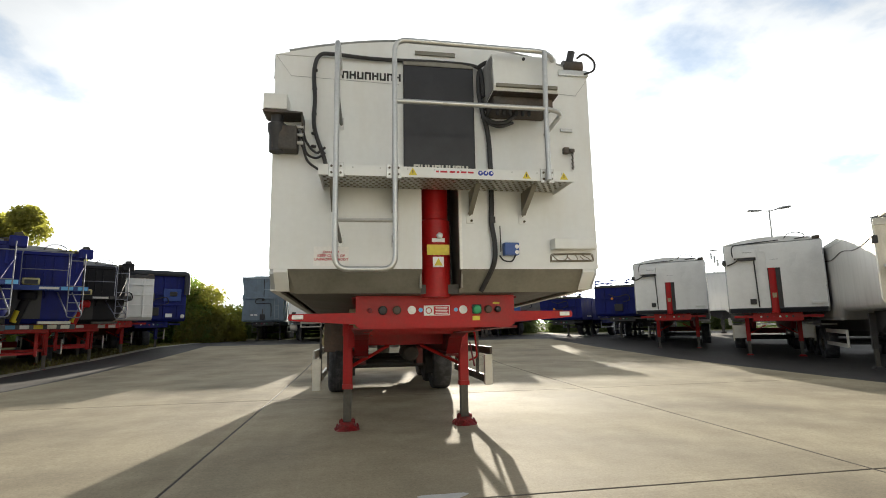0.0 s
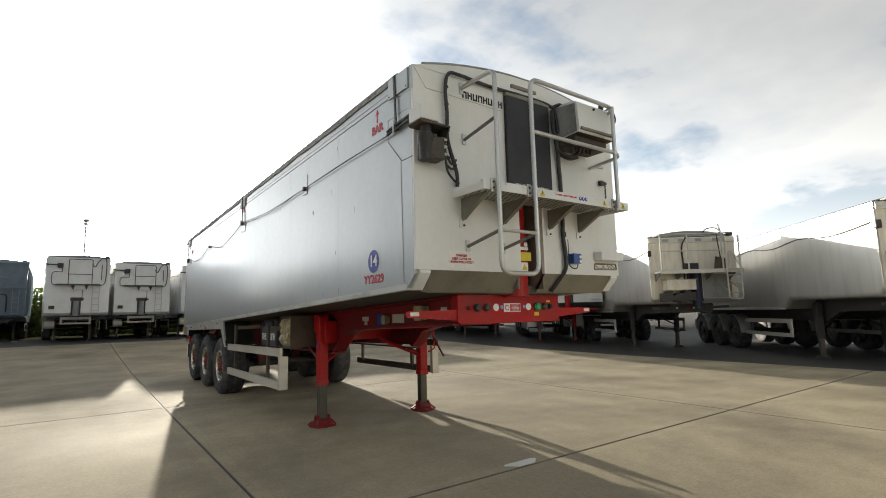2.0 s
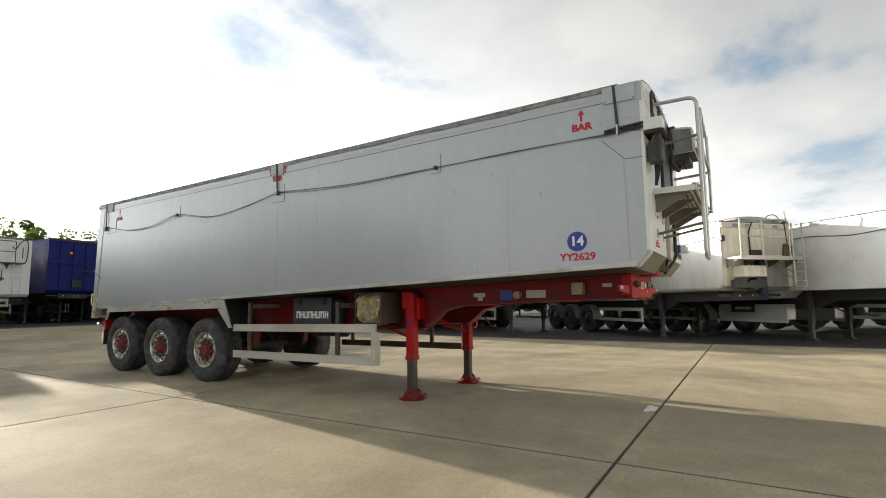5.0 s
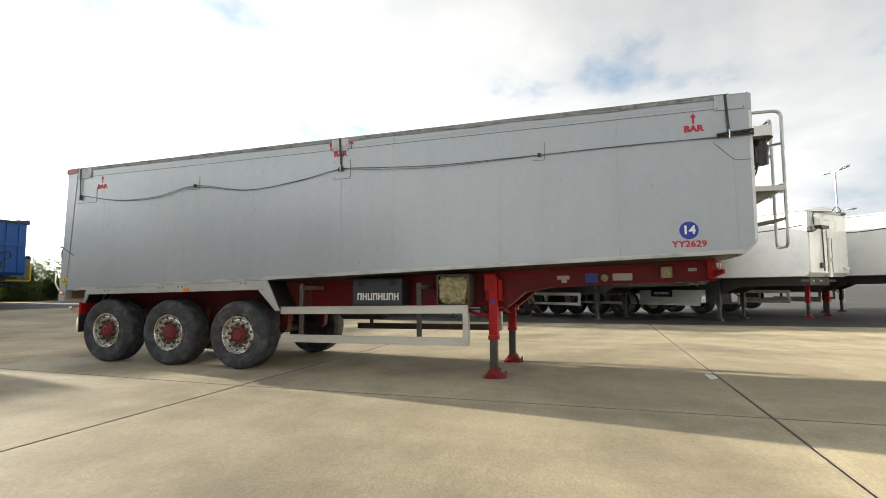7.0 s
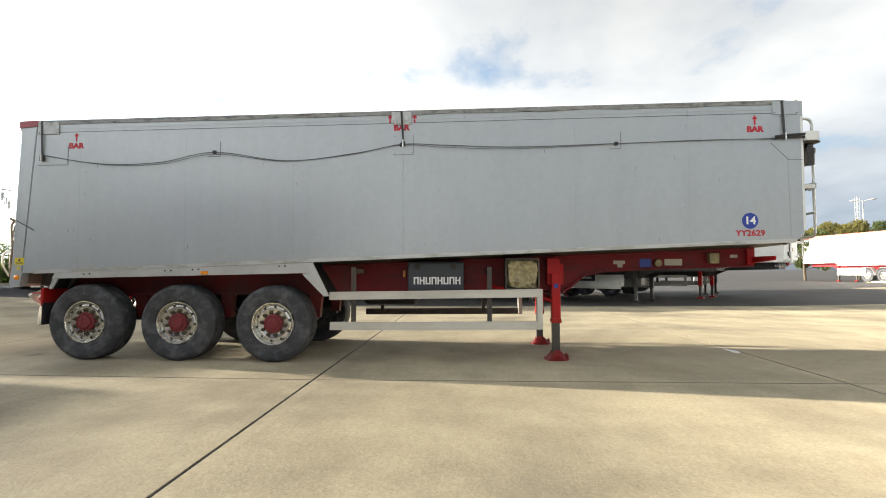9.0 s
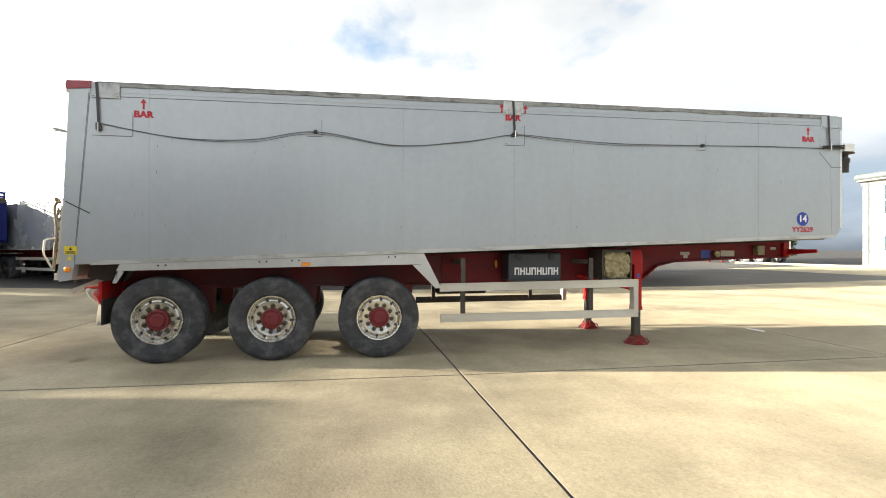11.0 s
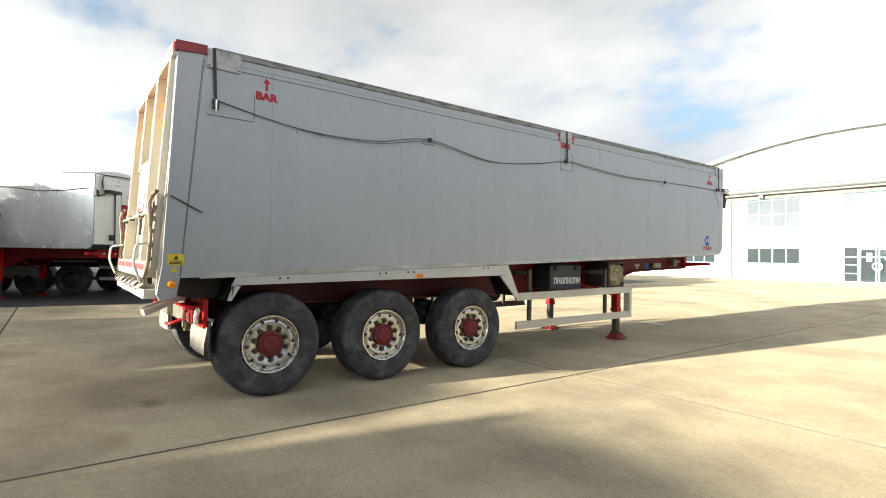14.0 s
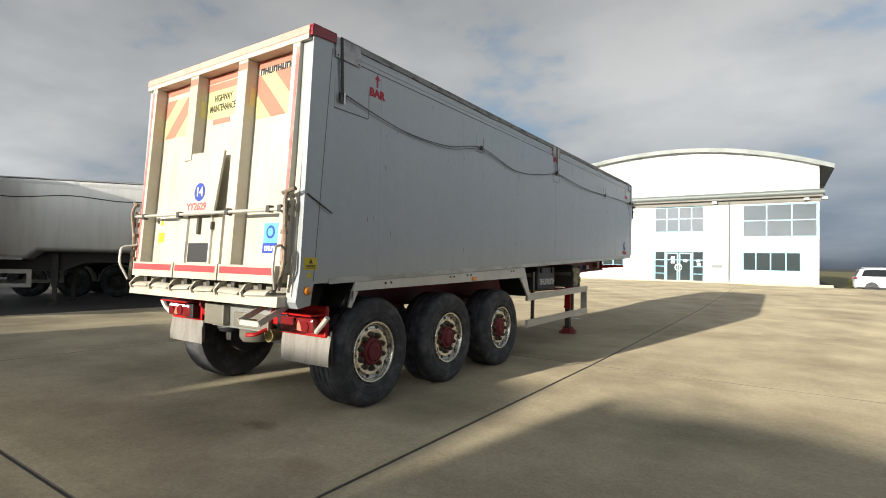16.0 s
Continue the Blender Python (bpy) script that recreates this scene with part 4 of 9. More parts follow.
part("document_box", box(NEW(), 0.86, 1.205, -0.10, -0.002, 1.845, 1.93, 0.008), M["white"], trailer, "dirty white document box")
# torn-off holder: only its dirty glue outline is left
bm = NEW()
for k, inset in enumerate((0.0, 0.008)):
    tube(bm, rounded_path([(0.855 + inset, -0.004, 1.755 + inset), (1.215 - inset, -0.004, 1.762 + inset), (1.205 - inset, -0.004, 1.822 - inset), (0.86 + inset, -0.004, 1.818 - inset), (0.855 + inset, -0.004, 1.755 + inset)], 0.02), 0.0035, 5)
for k in range(3):
    tube(bm, smooth_path([(0.88 + 0.11 * k, -0.004, 1.80), (0.92 + 0.11 * k, -0.004, 1.768), (0.98 + 0.1 * k, -0.004, 1.775), (1.0 + 0.06 * k, -0.004, 1.81)], 4), 0.003, 5)
part("glue_outline", bm, M["sealant"], trailer, "dirty glue outline of a torn-off holder")
part("small_catch", box(NEW(), 0.99, 1.09, -0.02, -0.002, 2.82, 2.845), M["galv"], trailer)
bm = NEW()
for k in range(9):
    z = 2.66 - k * 0.018
    tube(bm, [(1.065 + 0.006 * (k % 2), -0.03, z), (1.075 + 0.006 * (k % 2), -0.035, z - 0.02)], 0.006, 5)
box(bm, 1.0, 1.045, -0.045, -0.002, 2.63, 2.68, 0.006)
box(bm, 1.05, 1.09, -0.045, -0.002, 2.64, 2.67, 0.006)
part("catch_and_chain", bm, M["rust"], trailer, "rusty catch with short chain")

# control cabinet at the top of the front
cab = part("control_cabinet", prism(NEW(), [(-0.002, 2.98), (-0.30, 3.0), (-0.32, 3.03), (-0.30, 3.29), (-0.25, 3.31), (-0.002, 3.33)], 0, 0.36, 0.86), M["white"], trailer, "pale grey control cabinet")
part("drip_lip", box(NEW(), 0.375, 0.85, -0.335, -0.305, 3.02, 3.045, 0.005), M["hull"], cab)
part("cabinet_side", prism(NEW(), [(-0.01, 2.99), (-0.29, 3.01), (-0.28, 3.28), (-0.02, 3.31)], 0, 0.352, 0.3595), M["sheet"], cab)
part("cabinet_floor", prism(NEW(), [(-0.004, 2.977), (-0.305, 2.997), (-0.31, 2.990), (-0.004, 2.970)], 0, 0.358, 0.862), M["rust"], cab, "rusty cabinet underside")
part("lock", lathe(NEW(), [(0.012, -0.302), (0.012, -0.315), (0.0, -0.316)], (0.6, 0, 3.26), "y", 10), M["black"], cab)
part("valve_block", box(NEW(), 0.37, 0.84, -0.25, -0.01, 2.90, 2.985, 0.01), M["rust"], cab, "oily dark valve block below the cabinet")
for i in range(6):
    part("valve_plug", lathe(NEW(), [(0.014, 2.905), (0.014, 2.87), (0.009, 2.86), (0.0, 2.86)], (0.42 + i * 0.05, -0.18, 0), "z", 8), M["black"], cab)

# hoses and cables of the front
HOSES = [
    ([(-0.86, -0.03, 2.38), (-0.87, -0.04, 2.5), (-0.95, -0.04, 2.75), (-0.95, -0.04, 2.98), (-0.96, -0.04, 3.2), (-0.92, -0.04, 3.33), (-0.8, -0.04, 3.345), (-0.5, -0.03, 3.335), (0.0, -0.025, 3.345), (0.28, -0.03, 3.33), (0.33, -0.06, 3.25), (0.34, -0.08, 3.05)], 0.0155),
    ([(0.30, -0.05, 3.3), (0.36, -0.09, 3.33), (0.4, -0.1, 3.32)], 0.017),
    ([(0.32, -0.04, 3.28), (0.31, -0.05, 3.1), (0.335, -0.06, 2.92), (0.38, -0.03, 2.75), (0.39, -0.03, 2.5), (0.39, -0.03, 2.2), (0.385, -0.03, 2.05), (0.405, -0.03, 1.9), (0.4, -0.03, 1.76), (0.37, 0.02, 1.66), (0.32, 0.1, 1.54)], 0.02),
    ([(0.33, -0.05, 2.9), (0.42, -0.1, 2.83), (0.52, -0.12, 2.84), (0.58, -0.13, 2.92)], 0.018),
    ([(0.36, -0.04, 2.86), (0.45, -0.1, 2.8), (0.56, -0.12, 2.83)], 0.012),
    ([(-1.08, -0.10, 2.73), (-1.03, -0.1, 2.71), (-1.0, -0.08, 2.62), (-0.93, -0.06, 2.55), (-0.87, -0.04, 2.6)], 0.009),
    ([(-1.09, -0.10, 2.67), (-1.03, -0.1, 2.65), (-1.0, -0.08, 2.54), (-0.93, -0.06, 2.51), (-0.87, -0.04, 2.56)], 0.009),
    ([(-1.09, -0.10, 2.61), (-1.03, -0.1, 2.59), (-0.99, -0.08, 2.48), (-0.9, -0.05, 2.42), (-0.84, -0.03, 2.41)], 0.009),
]
for pts, r in HOSES:
    part("hose", tube(NEW(), smooth_path(pts), r, 8), M["black"], trailer, "", True)
for z in (3.2, 3.05, 2.85, 2.7, 2.6):
    part("cable_tie", lathe(NEW(), [(0.019, z), (0.019, z + 0.012)], (-0.953, -0.04, 0), "z", 10), M["black"], trailer)
part("hose_cover", box(NEW(), 0.372, 0.412, -0.05, -0.02, 2.05, 2.10, 0.006), M["black"], trailer)
part("side_plate", box(NEW(), -1.22, -0.97, -0.006, -0.001, 2.58, 2.99), M["white"], trailer)

# sheet motors at the two upper corners
motor = part("sheet_motor", box(NEW(), -1.235, -1.06, -0.15, -0.02, 2.54, 2.72, 0.015), M["rust"], trailer, "rusty sheet drive gearbox")
part("drive_drum", lathe(NEW(), [(0.052, 2.53), (0.055, 2.66), (0.066, 2.685), (0.066, 2.735), (0.045, 2.745), (0.045, 2.81)], (-1.205, -0.1, 0), "z", 20), M["black"], motor, "", True)
part("motor_guard", prism(NEW(), [(-1.30, 2.815), (-1.285, 2.80), (-1.03, 2.80), (-1.03, 2.81), (-1.28, 2.825)], 1, -0.18, -0.002), M["rust"], motor, "brown folded guard plate")
part("guard_cheek", prism(NEW(), [(-0.18, 2.81), (-0.07, 2.62), (-0.01, 2.62), (-0.01, 2.81)], 0, -1.032, -1.022), M["rust"], motor)
part("motor_cover", box(NEW(), -1.295, -1.13, -0.17, -0.002, 2.83, 2.945, 0.006), M["white"], motor, "white motor cover")
for z in (2.72, 2.66, 2.60):
    part("hose_union", lathe(NEW(), [(0.014, -1.07), (0.014, -1.02)], (0, -0.115, z), "x", 8), M["galv"], motor)
rm = part("sheet_motor", lathe(NEW(), [(0.055, 0.0), (0.055, 0.16), (0.04, 0.17), (0.0, 0.17)], (1.05, 0.02, 3.40), "x", 16), M["rust"], trailer, "small brown roof sheet motor", True)
part("motor_bracket", box(NEW(), 1.0, 1.26, -0.02, 0.06, 3.31, 3.36, 0.006), M["galv"], rm)
part("motor_hose", tube(NEW(), smooth_path([(1.16, -0.02, 3.46), (1.22, -0.05, 3.49), (1.3, -0.05, 3.43), (1.29, -0.05, 3.35), (1.22, -0.02, 3.33)]), 0.009, 6), M["black"], rm, "", True)
part("motor_nozzle", tube(NEW(), [(1.10, 0.0, 3.42), (1.12, -0.02, 3.52)], 0.03, 10), M["black"], rm)

# work platform with gussets and chequered tread
YP = -0.39
plat = part("work_platform", box(NEW(), -0.888, 0.917, YP, YP + 0.01, 2.288, 2.362, 0.003), M["white"], trailer, "white platform front channel")
part("channel_lip", box(NEW(), -0.886, 0.915, YP + 0.01, YP + 0.04, 2.354, 2.3615), M["white"], plat)
part("tread_plate", box(NEW(), -0.88, 0.905, YP + 0.012, -0.003, 2.311, 2.323), M["galv"], plat, "galvanised slip-resistant tread")
bm = NEW()
for i in range(39):
    for j in range(8):
        x, y = -0.855 + i * 0.045, YP + 0.035 + j * 0.046
        lathe(bm, [(0.011, 2.311), (0.011, 2.306), (0.0, 2.306)], (x + 0.022 * (j % 2), y, 0), "z", 5)
tagged(part("tread_relief", bm, M["hull"], plat), kind="stuff")
for x in (-0.878, 0.903):
    part("platform_end", box(NEW(), x - 0.004, x + 0.004, YP + 0.012, -0.003, 2.288, 2.346), M["white"], plat)
for x in (-0.80, -0.36, 0.22, 0.64):
    gs = part("gusset", prism(NEW(), [(-0.003, 2.295), (YP + 0.07, 2.295), (YP + 0.07, 2.28), (-0.035, 2.12), (-0.003, 2.10)], 0, x - 0.004, x + 0.004), M["hull"], plat)
    part("gusset_flange", prism(NEW(), [(YP + 0.07, 2.276), (YP + 0.07, 2.28), (-0.035, 2.12), (-0.033, 2.114)], 0, x - 0.018, x + 0.018), M["hull"], gs)
    part("gusset_foot", box(NEW(), x - 0.03, x + 0.03, -0.012, -0.0015, 2.05, 2.12, 0.003), M["white"], plat)
    part("bolt", lathe(NEW(), [(0.01, -0.012), (0.01, -0.02), (0.0, -0.021)], (x + 0.012, 0, 2.07), "y", 6), M["nut"], plat)
for x in (-0.80, -0.74, -0.415, -0.355, 0.678, 0.738):
    cl = part("clamp_plate", box(NEW(), x - 0.02, x + 0.02, YP - 0.012, YP - 0.001, 2.272, 2.375, 0.003), M["galv"], plat)
    for z in (2.30, 2.345):
        part("bolt", lathe(NEW(), [(0.008, YP - 0.012), (0.008, YP - 0.021), (0.0, YP - 0.021)], (x, 0, z), "y", 6), M["nut"], cl)
for k in range(9):
    part("rivet", lathe(NEW(), [(0.006, YP), (0.005, YP - 0.004), (0.0, YP - 0.005)], (-0.66 + k * 0.185, 0, 2.345), "y", 7), M["galv"], plat)
bm = NEW()
for cx, w in ((-0.135, 0.02), (-0.09, 0.05), (-0.03, 0.04), (0.01, 0.018), (0.05, 0.04), (0.1, 0.04)):
    prism(bm, rect(w, 0.013, cx, 0), 2, 0, 0.0015)
bmesh.ops.transform(bm, matrix=facing("-y", (0.05, YP - 0.0005, 2.333)), verts=bm.verts)
part("small_print", bm, M["redink"], plat, "line of small red print")
for i in range(3):
    pg = flat("pictogram", disc(0.018), M["blueink"], plat, facing("-y", (0.22 + 0.038 * i, YP - 0.0005, 2.331)))
    flat("pictogram_sign", disc(0.007, 0.002 * i, 0.002), M["whiteink"], pg, facing("-y", (0.22 + 0.038 * i, YP - 0.0025, 2.331)))
for x in (-0.255, 0.555, 0.835):
    wt = flat("warning_triangle", [(-0.03, -0.026), (0.03, -0.026), (0, 0.028)], M["yellow"], plat, facing("-y", (x, YP - 0.0005, 2.328)))
    flat("warning_sign", rect(0.006, 0.024, 0, -0.002), M["blackink"], wt, facing("-y", (x, YP - 0.0025, 2.328)))

# ladder and handrails of bent tube
YL = -0.43
lad = part("ladder", tube(NEW(), rounded_path([(-0.77, -0.01, 3.25), (-0.77, YL, 3.25), (-0.77, YL, 1.65), (-0.38, YL, 1.65), (-0.38, YL, 3.27), (0.725, YL + 0.02, 3.27), (0.835, YL + 0.11, 3.27), (0.84, -0.2, 3.25), (0.84, -0.03, 3.17)], 0.09, 5), 0.0185, 10), M["galv"], trailer, "galvanised bent-tube ladder and handrail", True)
part("handrail", tube(NEW(), rounded_path([(-0.38, YL, 2.815), (0.735, YL, 2.815), (0.855, YL + 0.06, 2.815), (0.862, -0.01, 2.79)], 0.08, 5), 0.017, 10), M["galv"], lad, "", True)
part("handrail_post", tube(NEW(), [(0.723, YL + 0.01, 3.27), (0.708, YL, 2.815), (0.708, YL, 2.286)], 0.0185, 10), M["galv"], lad, "", True)
part("rung", tube(NEW(), [(-0.77, YL, 1.975), (-0.38, YL, 1.975)], 0.014, 8), M["galv"], lad, "", True)
for x in (-0.77, -0.38):
    part("stand_off", tube(NEW(), [(x, YL, 1.975), (x + 0.02, -0.01, 1.9)], 0.015, 8), M["dullgalv"], lad, "", True)
    part("stand_off_foot", box(NEW(), x + 0.0, x + 0.04, -0.012, -0.002, 1.86, 1.95), M["galv"], lad)
part("stand_off", tube(NEW(), [(-0.77, YL, 2.86), (-0.755, -0.01, 2.80)], 0.014, 8), M["dullgalv"], lad, "", True)
part("stand_off_foot", box(NEW(), -0.775, -0.735, -0.012, -0.002, 2.76, 2.85), M["galv"], lad)
part("stand_off_foot", box(NEW(), -0.79, -0.75, -0.012, -0.002, 3.2, 3.3), M["galv"], lad)

# side decals, cable run and straps (camera side)
XS = -HALF
CABLE = [(0.02, 2.90), (0.33, 2.865), (1.2, 2.85), (2.33, 2.825), (3.6, 2.80), (4.5, 2.835), (5.08, 2.855), (5.7, 2.74), (6.6, 2.66), (7.56, 2.785), (8.3, 2.66), (9.1, 2.65), (9.93, 2.78)]
part("sheet_cable", tube(NEW(), smooth_path([(XS - 0.02, y, z) for y, z in CABLE], 8), 0.0048, 6), M["cable"], trailer, "black sheet cable slung along the side", True)
part("sheet_cable", tube(NEW(), smooth_path([(XS - 0.022, y, z + 0.018 * math.sin(i * 1.3) - 0.012) for i, (y, z) in enumerate(CABLE[1:])], 8), 0.0032, 6), M["cable"], trailer, "", True)
part("sheet_cable", tube(NEW(), smooth_path([(XS - 0.03, y, z) for y, z in ((-0.12, 2.92), (0.2, 2.90), (0.36, 2.885))], 4), 0.014, 6), M["black"], trailer, "", True)
part("sheet_cable", tube(NEW(), smooth_path([(XS - 0.03, y, z) for y, z in ((-0.12, 2.88), (0.2, 2.87), (0.36, 2.86))], 4), 0.012, 6), M["black"], trailer, "", True)
for y, drop, ya, yb, pad in ((0.26, 0.45, 0.06, 0.37, "side"), (5.08, 0.42, 4.95, 5.21, "sheetpatch"), (9.935, 0.5, 9.70, 9.99, "sheetpatch")):
    z = z_top(y)
    part("strap", prism(NEW(), [(y - 0.014, z + 0.01), (y + 0.014, z + 0.01), (y - 0.012, z - drop), (y - 0.036, z - drop)], 0, XS - 0.024, XS - 0.016), M["webbing"], trailer, "dark webbing strap over the sheet")
    bk = part("strap_buckle", box(NEW(), XS - 0.04, XS - 0.006, y - 0.05, y + 0.004, z - drop - 0.03, z - drop + 0.03, 0.006), M["legsteel"], trailer)
    part("buckle_pin", tube(NEW(), [(XS - 0.045, y - 0.024, z - drop - 0.05), (XS - 0.045, y - 0.024, z - drop + 0.05)], 0.008, 6), M["galv"], bk)
    pd = part("strap_pad", box(NEW(), XS - 0.016, XS - 0.004, ya, yb, z - 0.165, z + 0.005, 0.004), M[pad], trailer, "scuffed pale sheet patch" if pad == "sheetpatch" else "")
    for yy in (ya + 0.02, yb - 0.02):
        part("rivet", lathe(NEW(), [(0.007, 0.0), (0.006, -0.005), (0.0, -0.006)], (XS - 0.016, yy, z - 0.145), "x", 8), M["nut"], pd)
for ya, yb, za, zb, yc, zc in ((2.27, 2.41, 2.765, 2.98, 2.33, 2.825), (4.925, 5.19, 2.725, 2.985, 5.08, 2.85), (7.49, 7.66, 2.735, 2.93, 7.56, 2.785), (9.575, 9.985, 2.65, 2.90, 9.92, 2.76)):
    cb = part("cable_bracket", box(NEW(), XS - 0.003, XS + 0.002, ya, yb, za, zb), M["side"], trailer)
    part("cable_clip", box(NEW(), XS - 0.034, XS - 0.003, yc - 0.022, yc + 0.022, zc - 0.022, zc + 0.022, 0.006), M["black"], trailer)
    part("bracket_edge", box(NEW(), XS - 0.0042, XS, ya - 0.006, ya, za, zb), M["rule"], cb)
    part("bracket_edge", box(NEW(), XS - 0.0042, XS, ya, yb, za - 0.007, za), M["rule"], cb)
    for yy in (ya + 0.02, yb - 0.02) if 4 < ya < 5 else ():
        for zz in (za + 0.02, zb - 0.02):
            part("rivet", lathe(NEW(), [(0.006, 0.0), (0.005, -0.004), (0.0, -0.005)], (XS - 0.003, yy, zz), "x", 7), M["nut"], cb)
for pts, r in (([(0.40, 2.81), (0.185, 2.592), (0.02, 2.592)], 0.0035), ([(0.40, 2.81), (0.40, 3.0), (0.08, 3.0)], 0.0018), ([(0.20, 2.59), (0.18, 1.6)], 0.0025), ([(10.02, 3.12), (10.165, 1.22)], 0.005)):
    part("fold_line", tube(NEW(), [(XS - 0.001, y, z) for y, z in pts], r, 5), M["rule"] if r > 0.003 else M["seam"], trailer)


def bar_mark(y, z, arrows=(0.0,)):
    lettering("bar_word", "BAR", 0.068, M["redink"], trailer, facing("-x", (XS - 0.002, y, z)), 1.12, 0.005, "red painted word")
    for dy in arrows:
        flat("arrow", [(-0.011, 0.0), (0.011, 0.0), (0.011, 0.07), (0.034, 0.07), (0.0, 0.122), (-0.034, 0.07), (-0.011, 0.07)], M["redink"], trailer, facing("-x", (XS - 0.0008, y + dy, z + 0.06)))


bar_mark(0.59, 2.985)
bar_mark(5.08, 3.075, (-0.17, 0.15))
bar_mark(9.46, 2.90)
flat("fleet_badge", disc(0.1, n=36), M["blueink"], trailer, facing("-x", (XS - 0.0008, 0.683, 1.825)), "round blue fleet badge")
lettering("badge_number", "14", 0.092, M["whiteink"], trailer, facing("-x", (XS - 0.0042, 0.683, 1.825)), 1.05, 0.004, "white numerals")
lettering("fleet_code", "YY2629", 0.07, M["redink"], trailer, facing("-x", (XS - 0.002, 0.683, 1.668)), 1.1, 0.003, "red fleet code")
flat("hazard_sticker", rect(0.128, 0.095), M["yellow"], trailer, facing("-x", (XS - 0.0048, 10.198, 1.357)), "yellow hazard sticker")
flat("hazard_sign", [(-0.02, -0.016), (0.02, -0.016), (0, 0.02)], M["nut"], trailer, facing("-x", (XS - 0.0068, 10.198, 1.375)))
bm = NEW()
for k in range(3):
    prism(bm, rect(0.1 - 0.012 * (k % 2), 0.006, 0, -0.012 - k * 0.011), 2, 0, 0.001)
bmesh.ops.transform(bm, matrix=facing("-x", (XS - 0.0065, 10.198, 1.357)), verts=bm.verts)
part("small_print", bm, M["nut"], trailer, "line of small dark print")
flat("hazard_triangle", [(-0.03, -0.024), (0.03, -0.024), (0, 0.03)], M["yellow"], trailer, facing("-x", (XS - 0.0048, 10.208, 1.272)))
part("marker_lamp", lathe(NEW(), [(0.034, 0.0), (0.034, -0.012), (0.024, -0.02), (0.0, -0.022)], (XS - 0.004, 10.225, 1.145), "x", 18), M["amber"], trailer, "round amber marker lamp", True)
# scratches and wear marks on the skin
random.seed(5)
bm = NEW()
for i in range(34):
    y, z, h = random.uniform(0.8, 9.8), random.choice((2.0, 2.3, 2.45, 2.9)) + random.gauss(0, 0.16), random.uniform(0.015, 0.08)
    for k in range(random.choice((1, 1, 2))):
        box(bm, XS - 0.0012, XS + 0.001, y + k * 0.045 - 0.0015, y + k * 0.045 + 0.0015, z + k * 0.02, z + h)
tagged(part("scratches", bm, M["seam"], trailer), kind="stuff")
bm = NEW()
for i in range(46):
    y = random.choice((random.uniform(0.6, 9.8), random.choice(bounds[1:-1]) + random.gauss(0, 0.05)))
    z, h = random.choice((1.6, 2.2, 2.5, 2.7, 3.02)) + random.gauss(0, 0.12), random.uniform(0.01, 0.06)
    w = random.uniform(0.0012, 0.003)
    prism(bm, [(y - w, z + h), (y + w, z + h), (y + w * 0.3, z), (y - w * 0.3, z)], 0, XS - 0.0012, XS + 0.001)
tagged(part("drip_mark", bm, M["rule"], trailer), kind="stuff")

# mudguard rail over the wheels
def z_guard(y):
    return 1.201 + (9.7 - y) * 0.0355


for s in (-1, 1):
    o, i = s * 1.262, s * 1.10
    g = part("mudguard", prism(NEW(), [(6.24, z_guard(6.24)), (9.70, z_guard(9.7)), (9.74, z_guard(9.7) - 0.075), (6.26, z_guard(6.24) - 0.135)], 0, o, s * 1.235), M["silver"], trailer, "folded silver mudguard skirt")
    bm = NEW()
    v = [bm.verts.new(p) for p in ((o, 6.24, z_guard(6.24)), (o, 9.7, z_guard(9.7)), (i, 9.7, z_guard(9.7) + 0.006), (i, 6.24, z_guard(6.24) + 0.006))]
    bm.faces.new(v)
    bmesh.ops.solidify(bm, geom=list(bm.faces), thickness=0.006)
    part("mudguard_top", bm, M["silver"], g)
    for ya, za, yb, zb, w in ((6.26, z_guard(6.24) - 0.01, 6.02, 0.905, 0.10), (9.71, z_guard(9.7) - 0.01, 9.80, 0.99, 0.045)):
        bm = NEW()
        prism(bm, [(6.239, 1.323), (6.02, 0.89), (6.09, 0.885), (6.38, 1.18), (6.27, 1.186)] if w > 0.08 else [(9.701, 1.200), (9.775, 0.99), (9.74, 0.985), (9.66, 1.118), (9.735, 1.128)], 0, o - s * 0.001, s * 1.236)
        part("mudguard_end", bm, M["silver"], g)
        bm = NEW()
        v = [bm.verts.new(p) for p in ((s * 1.25, ya, za), (s * 1.25, yb, zb), (s * 0.8, yb, zb), (s * 0.8, ya, za))]
        bm.faces.new(v)
        bmesh.ops.solidify(bm, geom=list(bm.faces), thickness=0.008)
        part("mudguard_web", bm, M["black"] if yb > ya else M["darksteel"], g)
    bm = NEW()
    box(bm, o - s * 0.004, o + s * 0.012, 7.62, 7.72, z_guard(7.67) - 0.10, z_guard(7.67) - 0.055, 0.008)
    part("side_marker_lamp", bm, M["amber"], g, "amber side marker lamp")
    for y in (9.3, 9.22, 8.2, 8.12, 7.75, 7.83, 6.6, 6.68):
        part("bolt", lathe(NEW(), [(0.011, 0.0), (0.011, 0.008 * s), (0.0, 0.009 * s)], (o, y, z_guard(y) - 0.03), "x", 8), M["nut"], g)

